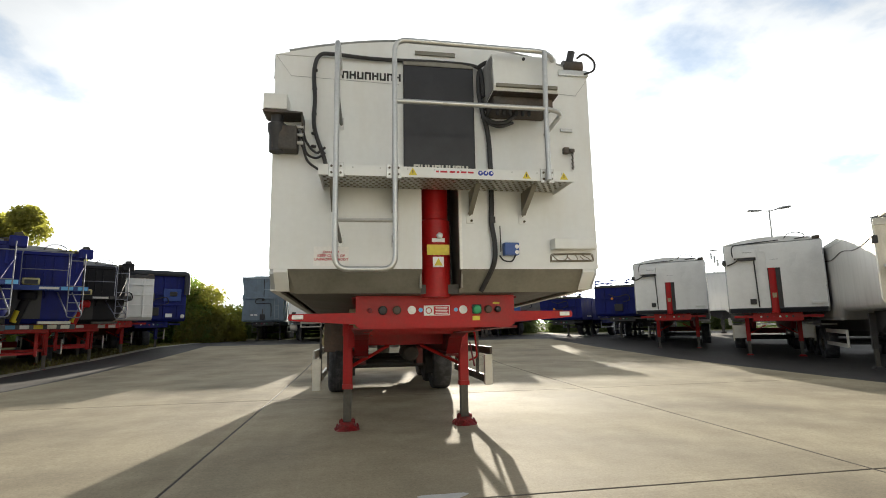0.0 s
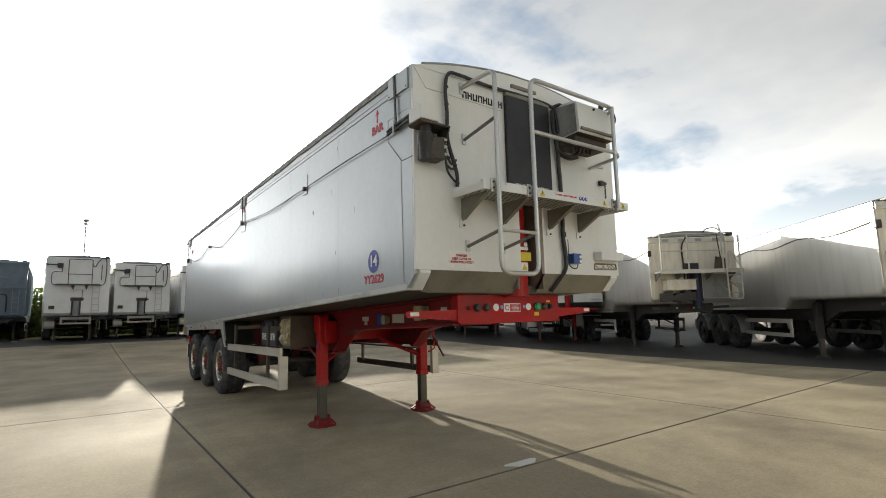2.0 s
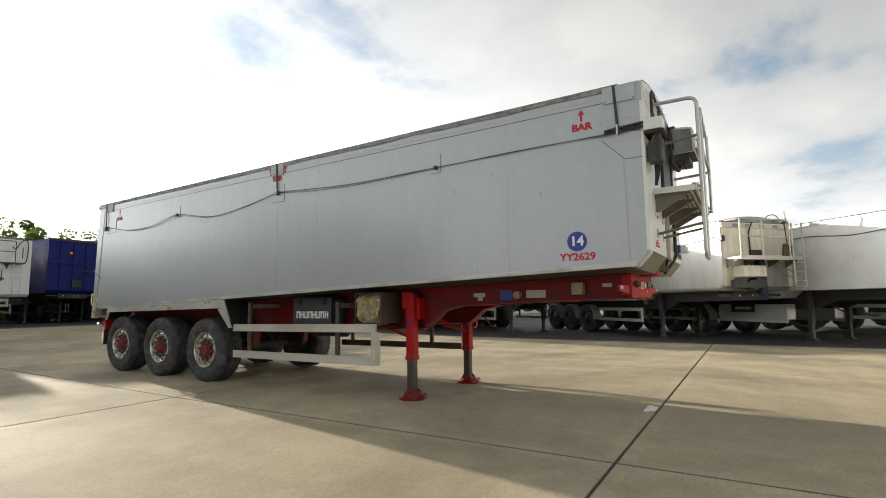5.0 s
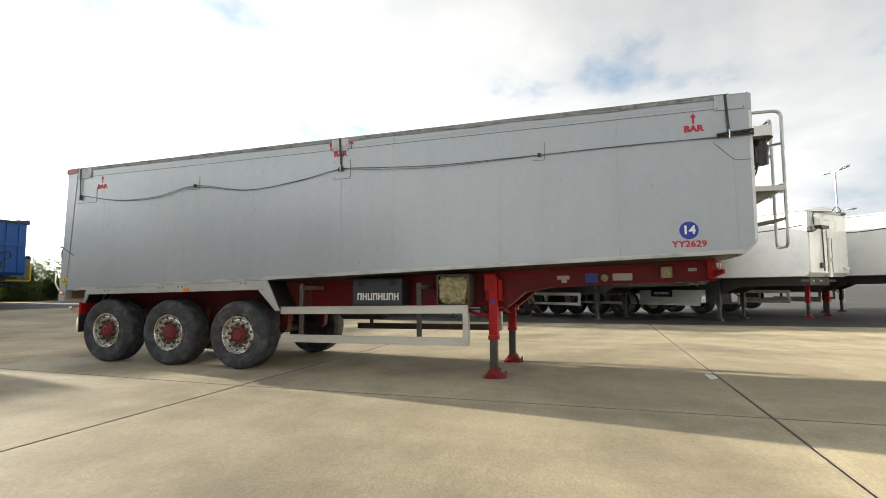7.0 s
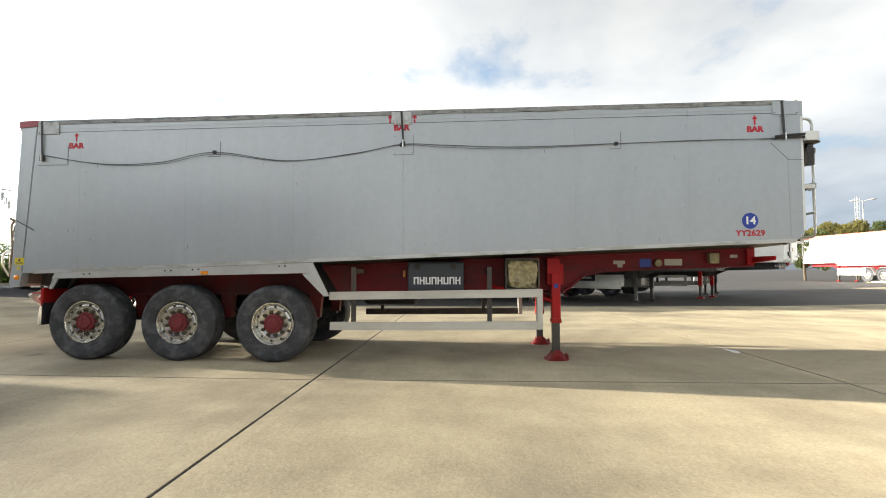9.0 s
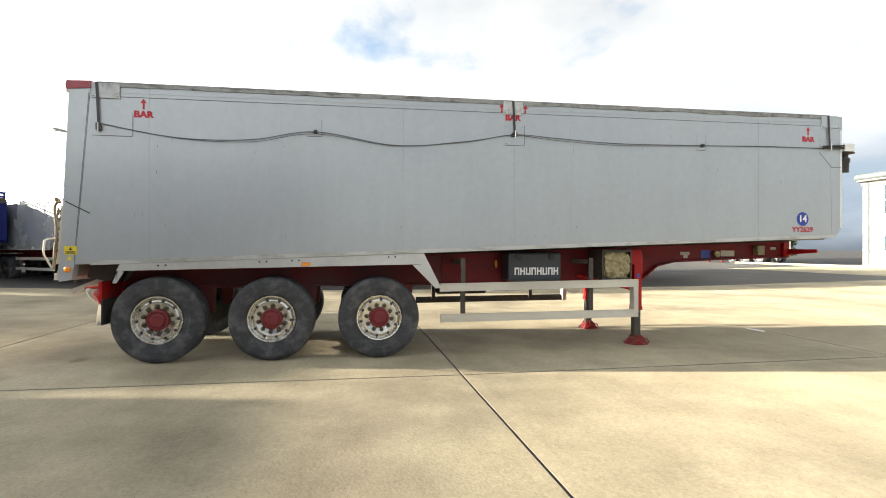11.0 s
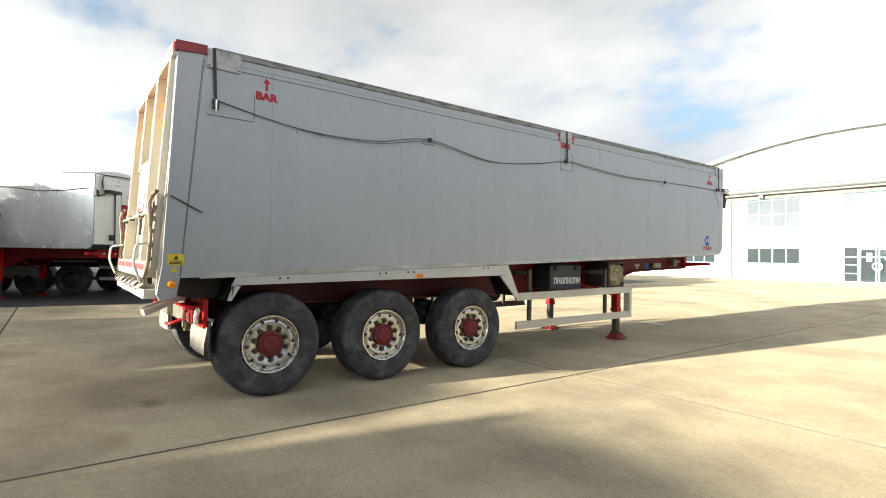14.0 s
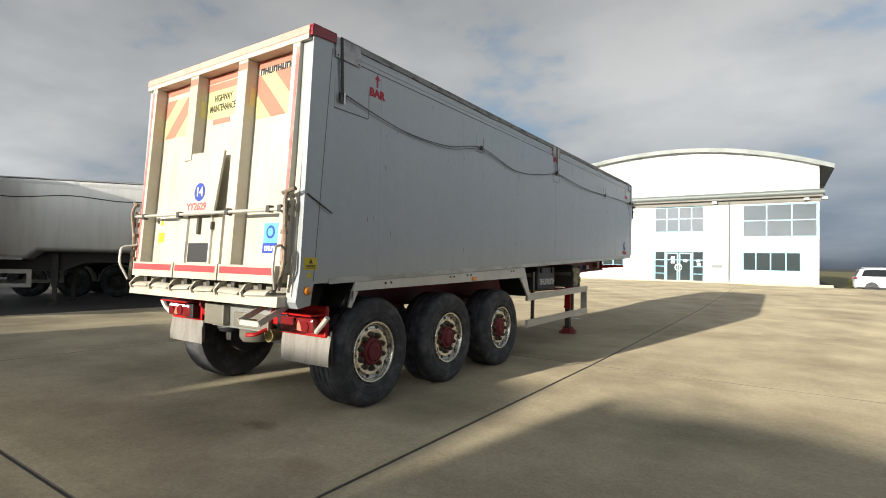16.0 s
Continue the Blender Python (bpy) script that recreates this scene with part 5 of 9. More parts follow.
# wheels, axles and suspension
HUBS = (6.79, 8.075, 9.34)
for y in HUBS:
    zh = lift(y) + TYRE_R
    wheel(trailer, -1.2, y, zh, -1)
    # far-side rims are dark steel to paint shade inside the wheel
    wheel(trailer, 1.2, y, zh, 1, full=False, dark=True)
    part("axle", lathe(NEW(), [(0.065, -0.9), (0.065, 0.9)], (0, y, zh), "x", 16), M["darksteel"], trailer, "", True)
    for s in (-1, 1):
        part("air_spring", lathe(NEW(), [(0.11, 0.62), (0.135, 0.66), (0.11, 0.72), (0.135, 0.78), (0.11, 0.84)], (s * 0.55, y + 0.33, 0), "z", 20), M["black"], trailer, "", True)
        part("trailing_arm", box(NEW(), s * 0.50, s * 0.60, y - 0.42, y + 0.36, 0.52, 0.62, 0.01), M["darksteel"], trailer)
        part("hanger", prism(NEW(), [(y - 0.5, 1.0), (y - 0.3, 1.0), (y - 0.34, 0.56), (y - 0.46, 0.56)], 0, s * 0.49, s * 0.61), M["dirtyred"], trailer)
        part("drum", lathe(NEW(), [(0.21, s * -0.70), (0.21, s * -0.88), (0.15, s * -0.9)], (0, y, zh), "x", 24), M["darksteel"], trailer, "", True)

# chassis: two deep rails with a swan neck, headboard and cross members
def rail_outline():
    top = [(y, z_low(y) - 0.045) for y in (0.33, 10.0)]
    return [(0.33, 1.27), (1.6, 1.235), (2.35, 1.20), (2.62, 1.14), (2.80, 1.0), (2.9, 0.93), (5.9, 0.90), (5.9, z_low(5.9) - 0.045), (top[0][0], top[0][1])]


for s in (-1, 1):
    part("chassis_rail", prism(NEW(), rail_outline(), 0, s * 0.60, s * 0.57), M["railred"], trailer, "red chassis rail with road stains")
    part("bogie_rail", prism(NEW(), [(5.903, 0.90), (9.95, 0.86), (10.0, 0.9), (10.0, z_low(10.0) - 0.045), (5.903, z_low(5.9) - 0.045)], 0, s * 0.60, s * 0.57), M["dirtyred"], trailer, "dirty dark red rail over the axles")
    part("rail_flange", prism(NEW(), [(0.33, 1.255), (1.6, 1.22), (2.35, 1.185), (2.62, 1.125), (2.78, 0.99), (2.88, 0.915), (2.9, 0.93), (2.8, 1.003), (2.63, 1.142), (2.355, 1.202), (1.6, 1.238), (0.33, 1.272)], 0, s * 0.67, s * 0.50), M["railred"], trailer)
    part("rail_top_flange", prism(NEW(), [(0.33, z_low(0.33) - 0.062), (10.0, z_low(10.0) - 0.062), (10.0, z_low(10.0) - 0.043), (0.33, z_low(0.33) - 0.043)], 0, s * 0.67, s * 0.50), M["railred"], trailer)
    part("rail_low_flange", box(NEW(), s * 0.67, s * 0.50, 2.9, 9.95, 0.885, 0.905), M["dirtyred"], trailer)
for y in (1.2, 2.4, 3.6, 4.8, 6.0, 7.4, 8.7, 9.9):
    z = z_low(y)
    part("cross_member", box(NEW(), -0.57, 0.57, y - 0.04, y + 0.04, max(0.95, z - 0.42) if y > 3 else z - 0.3, z - 0.2), M["red"], trailer)
head = part("headboard", prism(NEW(), [(-0.64, 1.29), (-0.60, 1.262), (0.60, 1.262), (0.64, 1.29), (0.64, 1.54), (0.62, 1.55), (-0.62, 1.55), (-0.64, 1.54)], 1, 0.30, 0.40), M["red"], trailer, "bright red front coupling beam")
for s in (-1, 1):
    arm = part("marker_arm", prism(NEW(), [(s * 0.64, 1.30), (s * 1.14, 1.335), (s * 1.15, 1.36), (s * 1.14, 1.385), (s * 0.64, 1.39)], 1, 0.315, 0.335), M["red"], trailer)
    part("marker_lens", box(NEW(), s * 1.035, s * 1.12, 0.302, 0.315, 1.345, 1.378, 0.006), M["whiteink"], arm, "", True)
bpy.context.view_layer.update()
COUPLINGS = [(-0.53, 0.02, "darkred"), (-0.43, 0.036, "blackink"), (-0.32, 0.034, "rust"), (-0.20, 0.034, "whiteink"), (-0.13, 0.018, "skyblue"), (0.155, 0.016, "skyblue"), (0.215, 0.034, "whiteink"), (0.325, 0.036, "green"), (0.42, 0.032, "rust"), (0.50, 0.026, "blackink")]
for x, r, c in COUPLINGS:
    cp = part("coupling", lathe(NEW(), [(r, 0.299), (r, 0.282), (r * 0.8, 0.274), (r * 0.8, 0.262), (r * 0.4, 0.258), (0.0, 0.258)] if c not in ("whiteink", "skyblue") else [(r, 0.2995), (r, 0.297), (0.0, 0.2965)], (x, 0, 1.405), "y", 16), M[c], head, "", True)
box_bm = box(NEW(), 0.285, 0.365, 0.285, 0.2995, 1.37, 1.445, 0.008)
part("coupling_plate", box_bm, M["blackink"], head)
flat("sticker", rect(0.21, 0.08), M["whiteink"], head, facing("-y", (0.0, 0.2992, 1.40)))
flat("sticker_panel", rect(0.125, 0.066), M["redink"], head, facing("-y", (0.037, 0.2976, 1.40)))
flat("sticker_sign", disc(0.026), M["redink"], head, facing("-y", (-0.065, 0.2976, 1.40)))
flat("sticker_sign", disc(0.019), M["whiteink"], head, facing("-y", (-0.065, 0.296, 1.40)))
bm = NEW()
for i in range(5):
    prism(bm, rect(0.1 - 0.01 * (i % 2), 0.005, 0.037, 0.024 - i * 0.012), 2, 0, 0.001)
bmesh.ops.transform(bm, matrix=facing("-y", (0, 0.2962, 1.40)), verts=bm.verts)
part("small_print", bm, M["whiteink"], head)
flat("sticker", rect(0.06, 0.035), M["yellow"], head, facing("-y", (0.32, 0.2992, 1.335)))
flat("sticker", rect(0.055, 0.016), M["yellow"], head, facing("-y", (0.49, 0.2992, 1.455)))
bm = NEW()
for i in range(7):
    x = 0.37 + i * 0.012
    tube(bm, smooth_path([(x, 0.34, 1.26), (x + 0.02 * math.sin(i), 0.32, 1.22), (x + 0.03 * math.cos(i * 2), 0.34, 1.18), (x, 0.36, 1.24)], 4), 0.003, 5)
tagged(part("loose_straps", bm, M["black"], trailer), kind="stuff")

# landing legs with braces and hinged feet
for s in (-1, 1):
    x = s * 0.755
    leg = part("landing_leg", box(NEW(), x - 0.06, x + 0.06, 2.972, 3.092, 0.5, 1.36, 0.012), M["red"], trailer, "red landing leg")
    part("inner_leg", box(NEW(), x - 0.05, x + 0.05, 2.985, 3.085, 0.10, 0.53, 0.008), M["legsteel"], leg, "greasy dark steel inner leg")
    bm = NEW()
    rings = []
    for hx, hy, z in ((0.145, 0.15, 0.0), (0.15, 0.155, 0.014), (0.12, 0.125, 0.03), (0.09, 0.095, 0.07), (0.07, 0.075, 0.1)):
        ring = []
        for q in range(24):
            a = 2 * math.pi * q / 24
            f = 1 / max(abs(math.cos(a)), abs(math.sin(a))) ** 0.75
            wave = 1 + 0.09 * math.cos(4 * a + 0.5) * (1 - z * 8 if z < 0.1 else 0.2)
            ring.append(bm.verts.new((x + hx * f * wave * math.cos(a), 3.03 + hy * f * wave * math.sin(a), max(0.0, z + (0.012 * math.sin(3 * a + s) if 0.01 < z < 0.09 else 0)))))
        rings.append(ring)
    for a, b in zip(rings, rings[1:]):
        for q in range(24):
            bm.faces.new((a[q], a[(q + 1) % 24], b[(q + 1) % 24], b[q]))
    bm.faces.new(rings[0])
    bm.faces.new(rings[-1])
    for e in (-1, 1):
        prism(bm, [(2.94, 0.03), (3.12, 0.03), (3.1, 0.1), (3.065, 0.14), (2.995, 0.14), (2.955, 0.1)], 0, x + e * 0.064, x + e * 0.08)
        tube(bm, rounded_path([(x + e * 0.125, 2.9, 0.035), (x + e * 0.05, 2.885, 0.085), (x - e * 0.02, 2.9, 0.05), (x - e * 0.06, 2.885, 0.02)], 0.02), 0.009, 6)
        tube(bm, rounded_path([(x + e * 0.14, 2.93, 0.02), (x + e * 0.12, 3.03, 0.075), (x + e * 0.14, 3.13, 0.02)], 0.02), 0.01, 6)
    lathe(bm, [(0.024, -0.1), (0.024, 0.1)], (x, 3.03, 0.105), "x", 12)
    part("foot", bm, M["footred"], leg, "worn red foot plate")
    part("leg_collar", box(NEW(), x - 0.068, x + 0.068, 2.965, 3.10, 0.5, 0.56, 0.008), M["red"], leg)
    part("gear_box", box(NEW(), x - 0.07, x + 0.07, 3.0, 3.15, 1.16, 1.38, 0.012), M["red"], leg)
    part("leg_mount", box(NEW(), s * 0.60, x, 2.92, 3.14, 1.02, 1.30, 0.008), M["red"], leg)
    part("brace", tube(NEW(), [(x - s * 0.05, 3.05, 0.78), (s * 0.22, 3.3, 1.02)], 0.022, 8), M["red"], leg)
    part("brace", tube(NEW(), [(x, 3.1, 0.80), (s * 0.64, 3.9, 1.0)], 0.02, 8), M["red"], leg)
    flat("leg_label", rect(0.05, 0.055), M["blueink"], leg, facing("-x", (x - 0.0605, 3.03, 1.0)))
part("leg_shaft", tube(NEW(), [(-0.7, 3.08, 1.27), (0.7, 3.08, 1.27)], 0.016, 8), M["darksteel"], trailer)
part("leg_crank", tube(NEW(), rounded_path([(0.76, 2.95, 1.25), (0.9, 2.95, 1.2), (0.93, 2.95, 0.86), (0.82, 2.95, 0.82)], 0.04), 0.013, 8), M["red"], trailer, "", True)
part("leg_crank", tube(NEW(), [(0.80, 2.8, 1.05), (0.80, 2.55, 0.78)], 0.012, 8), M["darkred"], trailer)

# side guards
for s in (-1, 1):
    o, i = s * 1.22, s * 1.185
    # far guard is brown: its backlit shade is put into the colour
    gd = part("side_guard", prism(NEW(), [(3.275, 0.870), (6.03, 0.838), (6.03, 0.941), (3.275, 0.973)], 0, o, i), M["rail"] if s < 0 else M["rust"], trailer, "pale alloy side guard" if s < 0 else "side guard painted brown for its backlit shade")
    gm = M["rail"] if s < 0 else M["rust"]
    part("guard_rail", prism(NEW(), [(3.345, 0.458), (6.02, 0.448), (6.02, 0.552), (3.345, 0.562)], 0, o, i), gm, gd)
    part("guard_end", box(NEW(), o, s * 1.11, 3.275, 3.345, 0.458, 0.868, 0.006), M["rail"], gd)
    for y in (3.95, 5.72):
        part("guard_bracket", box(NEW(), s * 1.18, s * 1.145, y - 0.03, y + 0.03, 0.52, 1.26), M["rust"], gd)
        bm = NEW()
        for k in range(4):
            box(bm, s * 1.183, s * 1.179, y - 0.009, y + 0.009, 0.62 + k * 0.05, 0.645 + k * 0.05)
        tagged(part("bracket_slots", bm, M["black"], gd), kind="stuff")
        part("bracket_arm", box(NEW(), s * 1.145, s * 0.6, y - 0.02, y + 0.02, 1.18, 1.24), M["hull"], gd)

# kit hung on the chassis
tank = part("water_tank", box(NEW(), -0.95, -0.62, 4.28, 5.04, 0.945, 1.335, 0.03), M["toolbox"], trailer, "charcoal plastic tank with white mark")
block_mark("maker_mark", 8, 0.64, 0.1, M["whiteink"], tank, facing("-x", (-0.953, 4.64, 1.08)))
for y in (4.42, 4.9):
    part("tank_cap", lathe(NEW(), [(0.045, 0.0), (0.045, -0.02), (0.0, -0.022)], (-0.95, y, 1.27), "x", 14), M["black"], tank)
part("red_lamp", box(NEW(), -0.64, -0.60, 5.1, 5.14, 1.12, 1.22, 0.008), M["amber"], trailer)
crate = part("stowage_tray", box(NEW(), -0.95, -0.93, 3.30, 3.72, 0.97, 1.37), M["rust"], trailer, "rusty stowage tray")
for za, zb in ((0.955, 0.985), (1.345, 1.375)):
    part("tray_edge", box(NEW(), -1.075, -0.93, 3.29, 3.73, za, zb, 0.004), M["rust"], crate)
for ya in (3.29, 3.715):
    part("tray_edge", box(NEW(), -1.075, -0.93, ya, ya + 0.02, 0.985, 1.345), M["rust"], crate)
for y in (3.30, 3.715):
    part("tray_side", box(NEW(), -0.93, -0.62, y - 0.006, y + 0.006, 0.97, 1.37), M["rust"], crate)
bm = NEW()
bmesh.ops.create_icosphere(bm, subdivisions=5, radius=1.0)
for v in bm.verts:
    k = 1 + 0.16 * noise.noise(v.co * 2.2) + 0.16 * (0.5 - abs(noise.noise(v.co * 3.4 + Vector((3, 1, 7))))) + 0.12 * (0.4 - abs(noise.noise(v.co * 7.5)))
    c = Vector((max(-0.86, min(0.86, v.co.x * 1.25)), max(-0.9, min(0.9, v.co.y * 1.3)), max(-0.9, min(0.9, v.co.z * 1.3)))) * k
    v.co = Vector((-1.0 + c.x * 0.09 + 0.035 * noise.noise(Vector((0, v.co.y, v.co.z)) * 4.2), 3.51 + c.y * 0.19, 1.165 + c.z * 0.18))
part("stowed_bag", bm, M["bag"], trailer, "crumpled buff plastic bag", True)
for y, w, z, h, c in ((2.12, 0.16, 1.32, 0.05, "offwhite"), (2.11, 0.07, 1.275, 0.05, "offwhite"), (1.76, 0.16, 1.31, 0.12, "blueink"), (1.38, 0.24, 1.32, 0.09, "offwhite"), (0.56, 0.1, 1.40, 0.04, "offwhite")):
    flat("chassis_label", rect(w, h), M[c], trailer, facing("-x", (-0.6015, y, z)))
part("valve", lathe(NEW(), [(0.05, -0.60), (0.05, -0.66), (0.03, -0.67), (0.0, -0.67)], (0, 1.6, 1.31), "x", 14), M["bag"], trailer)
part("valve_box", box(NEW(), -0.70, -0.6, 0.80, 0.93, 1.30, 1.44, 0.01), M["bag"], trailer)
part("air_tank", lathe(NEW(), [(0.0, 5.0), (0.1, 5.01), (0.14, 5.06), (0.14, 5.8), (0.1, 5.85), (0.0, 5.86)], (0.25, 0, 0.82), "y", 20), M["darksteel"], trailer, "", True)
part("brake_line", tube(NEW(), smooth_path([(-0.45, 3.2, 1.2), (-0.44, 4.5, 1.1), (-0.46, 6.0, 1.05), (-0.4, 8.0, 1.0), (-0.42, 9.8, 0.98)]), 0.02, 6), M["black"], trailer)

# ---- tailgate ----
def y_gate(z):
    return 10.215 + (3.22 - z) * 0.066


def gate_bm(x0, x1, z0, z1, d0, d1):
    """A slab on the leaning tailgate, d0 to d1 proud of it."""
    bm = NEW()
    v = [bm.verts.new((x, y_gate(z) + d, z)) for z in (z0, z1) for x in (x0, x1) for d in (d0, d1)]
    for f in ((0, 1, 3, 2), (4, 5, 7, 6), (0, 1, 5, 4), (2, 3, 7, 6), (0, 2, 6, 4), (1, 3, 7, 5)):
        bm.faces.new([v[i] for i in f])
    return bm


LEAN = -math.degrees(math.atan(0.066))


def on_gate(x, z, d):
    return facing("+y", (x, y_gate(z) + d, z), LEAN)


gate = part("tailgate", gate_bm(-1.13, 1.13, 1.30, 3.12, -0.11, -0.08), M["offwhite"], trailer, "cream painted leaning tailgate")
part("gate_head", gate_bm(-1.235, 1.235, 3.12, 3.165, -0.10, 0.035), M["offwhite"], gate, "cream head beam with faded red top")
part("gate_head_stripe", gate_bm(-1.13, 1.13, 3.052, 3.118, -0.079, -0.076), M["hired"], gate)
part("gate_cap", gate_bm(-1.24, 1.24, 3.1655, 3.228, -0.12, 0.04), M["fadedpink"], gate, "faded red strip along the head beam")
for s in (-1,):
    x0, x1 = sorted((s * 1.225, s * 1.268))
    part("corner_boot", prism(NEW(), [(9.99, 3.172), (10.245, 3.15), (10.247, 3.205), (10.235, 3.24), (9.99, 3.25)], 0, x0, x1), M["redcap"], gate, "dark red vinyl boot over the rear corner")
for s in (-1, 1):
    x0, x1 = sorted((s * 1.05, s * 1.135))
    part("gate_post", gate_bm(x0, x1, 1.30, 3.118, -0.08, 0.03), M["offwhite"], gate)
    x0, x1 = sorted((s * 1.098, s * 1.13))
    part("reflective_tape", gate_bm(x0, x1, 1.36, 3.08, 0.0302, 0.0325), M["fadedtape"], gate)
    x0, x1 = sorted((s * 1.145, s * 1.20))
    part("frame_post", gate_bm(x0, x1, 1.10, 3.10, -0.16, -0.02), M["offwhite"], trailer)
for x, zl in ((-0.40, 1.30), (0.36, 2.30)):
    rb = part("gate_rib", gate_bm(x - 0.065, x + 0.065, zl, 3.118, -0.0795, 0.03), M["offwhite"], gate)
    part("chevron", gate_bm(x - 0.06, x + 0.06, 3.03, 3.09, 0.0302, 0.0318), M["hired"], rb)
    part("chevron", gate_bm(x - 0.0664, x - 0.0652, 2.72, 2.88, -0.075, -0.02), M["hiyellow"], rb)
# grain hatch with slanted funnel plate
bm = NEW()
v = [bm.verts.new((x, y_gate(z) + d, z)) for d in (0.0, 0.02) for x, z in ((-0.13, 1.775), (0.33, 1.775), (0.36, 2.36), (-0.22, 2.34))]
for f in ((0, 1, 2, 3), (4, 5, 6, 7), (0, 1, 5, 4), (1, 2, 6, 5), (2, 3, 7, 6), (3, 0, 4, 7)):
    bm.faces.new([v[i] for i in f])
part("hatch_plate", bm, M["offwhite"], gate, "cream slanted funnel plate")
part("hatch_frame", gate_bm(-0.2, 0.5, 1.32, 1.80, -0.0795, -0.03), M["offwhite"], gate)
part("hatch_window", gate_bm(-0.03, 0.30, 1.345, 1.52, -0.0295, -0.026), M["blackink"], gate, "black grain hatch")
for x in (-0.06, 0.335):
    part("hatch_guide", gate_bm(x - 0.012, x + 0.012, 1.33, 1.79, -0.0295, -0.01), M["galv"], gate)
part("hatch_lever", gate_bm(0.12, 0.15, 1.60, 1.76, -0.0295, 0.0), M["legsteel"], gate)
part("hatch_lever", gate_bm(-0.09, -0.07, 1.64, 1.71, -0.0295, 0.0), M["legsteel"], gate)
bar = part("cross_bar", tube(NEW(), [(-1.16, y_gate(1.78) + 0.055, 1.775), (1.16, y_gate(1.78) + 0.055, 1.79)], 0.015, 10), M["rail"], gate, "pale locking bar across the tailgate", True)
for x in (-1.09, -0.95, -0.40, 0.36, 1.0):
    part("bar_clamp", gate_bm(x - 0.022, x + 0.022, 1.755, 1.81, 0.028, 0.072), M["legsteel"], bar)
# chevrons, words and badges
def chevron(x0, x1, flip, mat, a, z0=2.60, z1=3.0):
    """A leaning stripe clipped between two sides of a bay."""
    n = 6
    rows = []
    for k in range(n + 1):
        z = z0 + (z1 - z0) * k / n
        c = a + (z - z0) * 0.95 * flip
        rows.append((z, max(x0, min(x1, c)), max(x0, min(x1, c + 0.19))))
    rows = [r for r in rows if r[2] - r[1] > 0.004]
    if len(rows) < 2:
        return
    outline = [(p, z) for z, p, q in rows] + [(q, z) for z, p, q in reversed(rows)]
    bm = NEW()
    lo, hi = ([bm.verts.new((x, y_gate(z) + d, z)) for x, z in outline] for d in (-0.0788, -0.0772))
    bm.faces.new(lo)
    bm.faces.new(hi)
    for i in range(len(outline)):
        j = (i + 1) % len(outline)
        bm.faces.new((lo[i], lo[j], hi[j], hi[i]))
    part("chevron", bm, mat, gate)


for x0, x1, flip in ((-1.045, -0.47, 1), (0.43, 1.045, -1)):
    for k in range(7):
        chevron(x0, x1, flip, M["hired"] if k % 2 else M["hiyellow"], x0 - 0.42 + 0.194 * k if flip > 0 else x0 + 0.02 + 0.194 * k - 0.2)
part("chevron", gate_bm(-0.33, 0.29, 2.97, 3.04, -0.0785, -0.077), M["hired"], gate)
part("notice_panel", gate_bm(-0.24, 0.27, 2.70, 2.97, -0.0785, -0.0765), M["hiyellow"], gate, "fluorescent yellow notice")
part("chevron", gate_bm(-0.1, 0.17, 2.64, 2.69, -0.0785, -0.077), M["hired"], gate)
lettering("notice_text", "HIGHWAY\nMAINTENANCE", 0.066, M["blackink"], gate, on_gate(0.03, 2.84, -0.075), 0.6, 0.001, "black notice words")
block_mark("maker_mark", 8, 0.46, 0.06, M["blackink"], gate, on_gate(-0.73, 3.02, -0.0785))
flat("fleet_badge", disc(0.085), M["blueink"], gate, on_gate(0.11, 1.985, 0.0205))
lettering("badge_number", "14", 0.08, M["whiteink"], gate, on_gate(0.11, 1.985, 0.0235), 1, 0.003)
lettering("fleet_code", "YY2629", 0.065, M["fadedcode"], gate, on_gate(0.145, 1.85, 0.022), 1.05, 0.002)
flat("round_scheme_badge", rect(0.18, 0.25), M["skyblue"], gate, on_gate(-0.82, 1.56, -0.0785), "light blue scheme badge")
flat("badge_base", rect(0.18, 0.085, 0, -0.083), M["blueink"], gate, on_gate(-0.82, 1.56, -0.0768))
flat("badge_ring", disc(0.055, 0, 0.05), M["blueink"], gate, on_gate(-0.82, 1.56, -0.0768))
flat("badge_ring", disc(0.034, 0, 0.05), M["skyblue"], gate, on_gate(-0.82, 1.56, -0.075))
block_mark("badge_mark", 4, 0.125, 0.04, M["whiteink"], gate, on_gate(-0.82, 1.475, -0.075))
flat("sticker", rect(0.10, 0.14), M["whiteink"], gate, on_gate(0.9, 1.74, -0.0785))
flat("warning_triangle", [(-0.04, -0.04), (0.04, -0.04), (0, 0.055)], M["yellow"], gate, on_gate(0.9, 1.74, -0.0768))
flat("sticker", rect(0.11, 0.1), M["yellow"], gate, on_gate(0.9, 1.58, -0.0785))
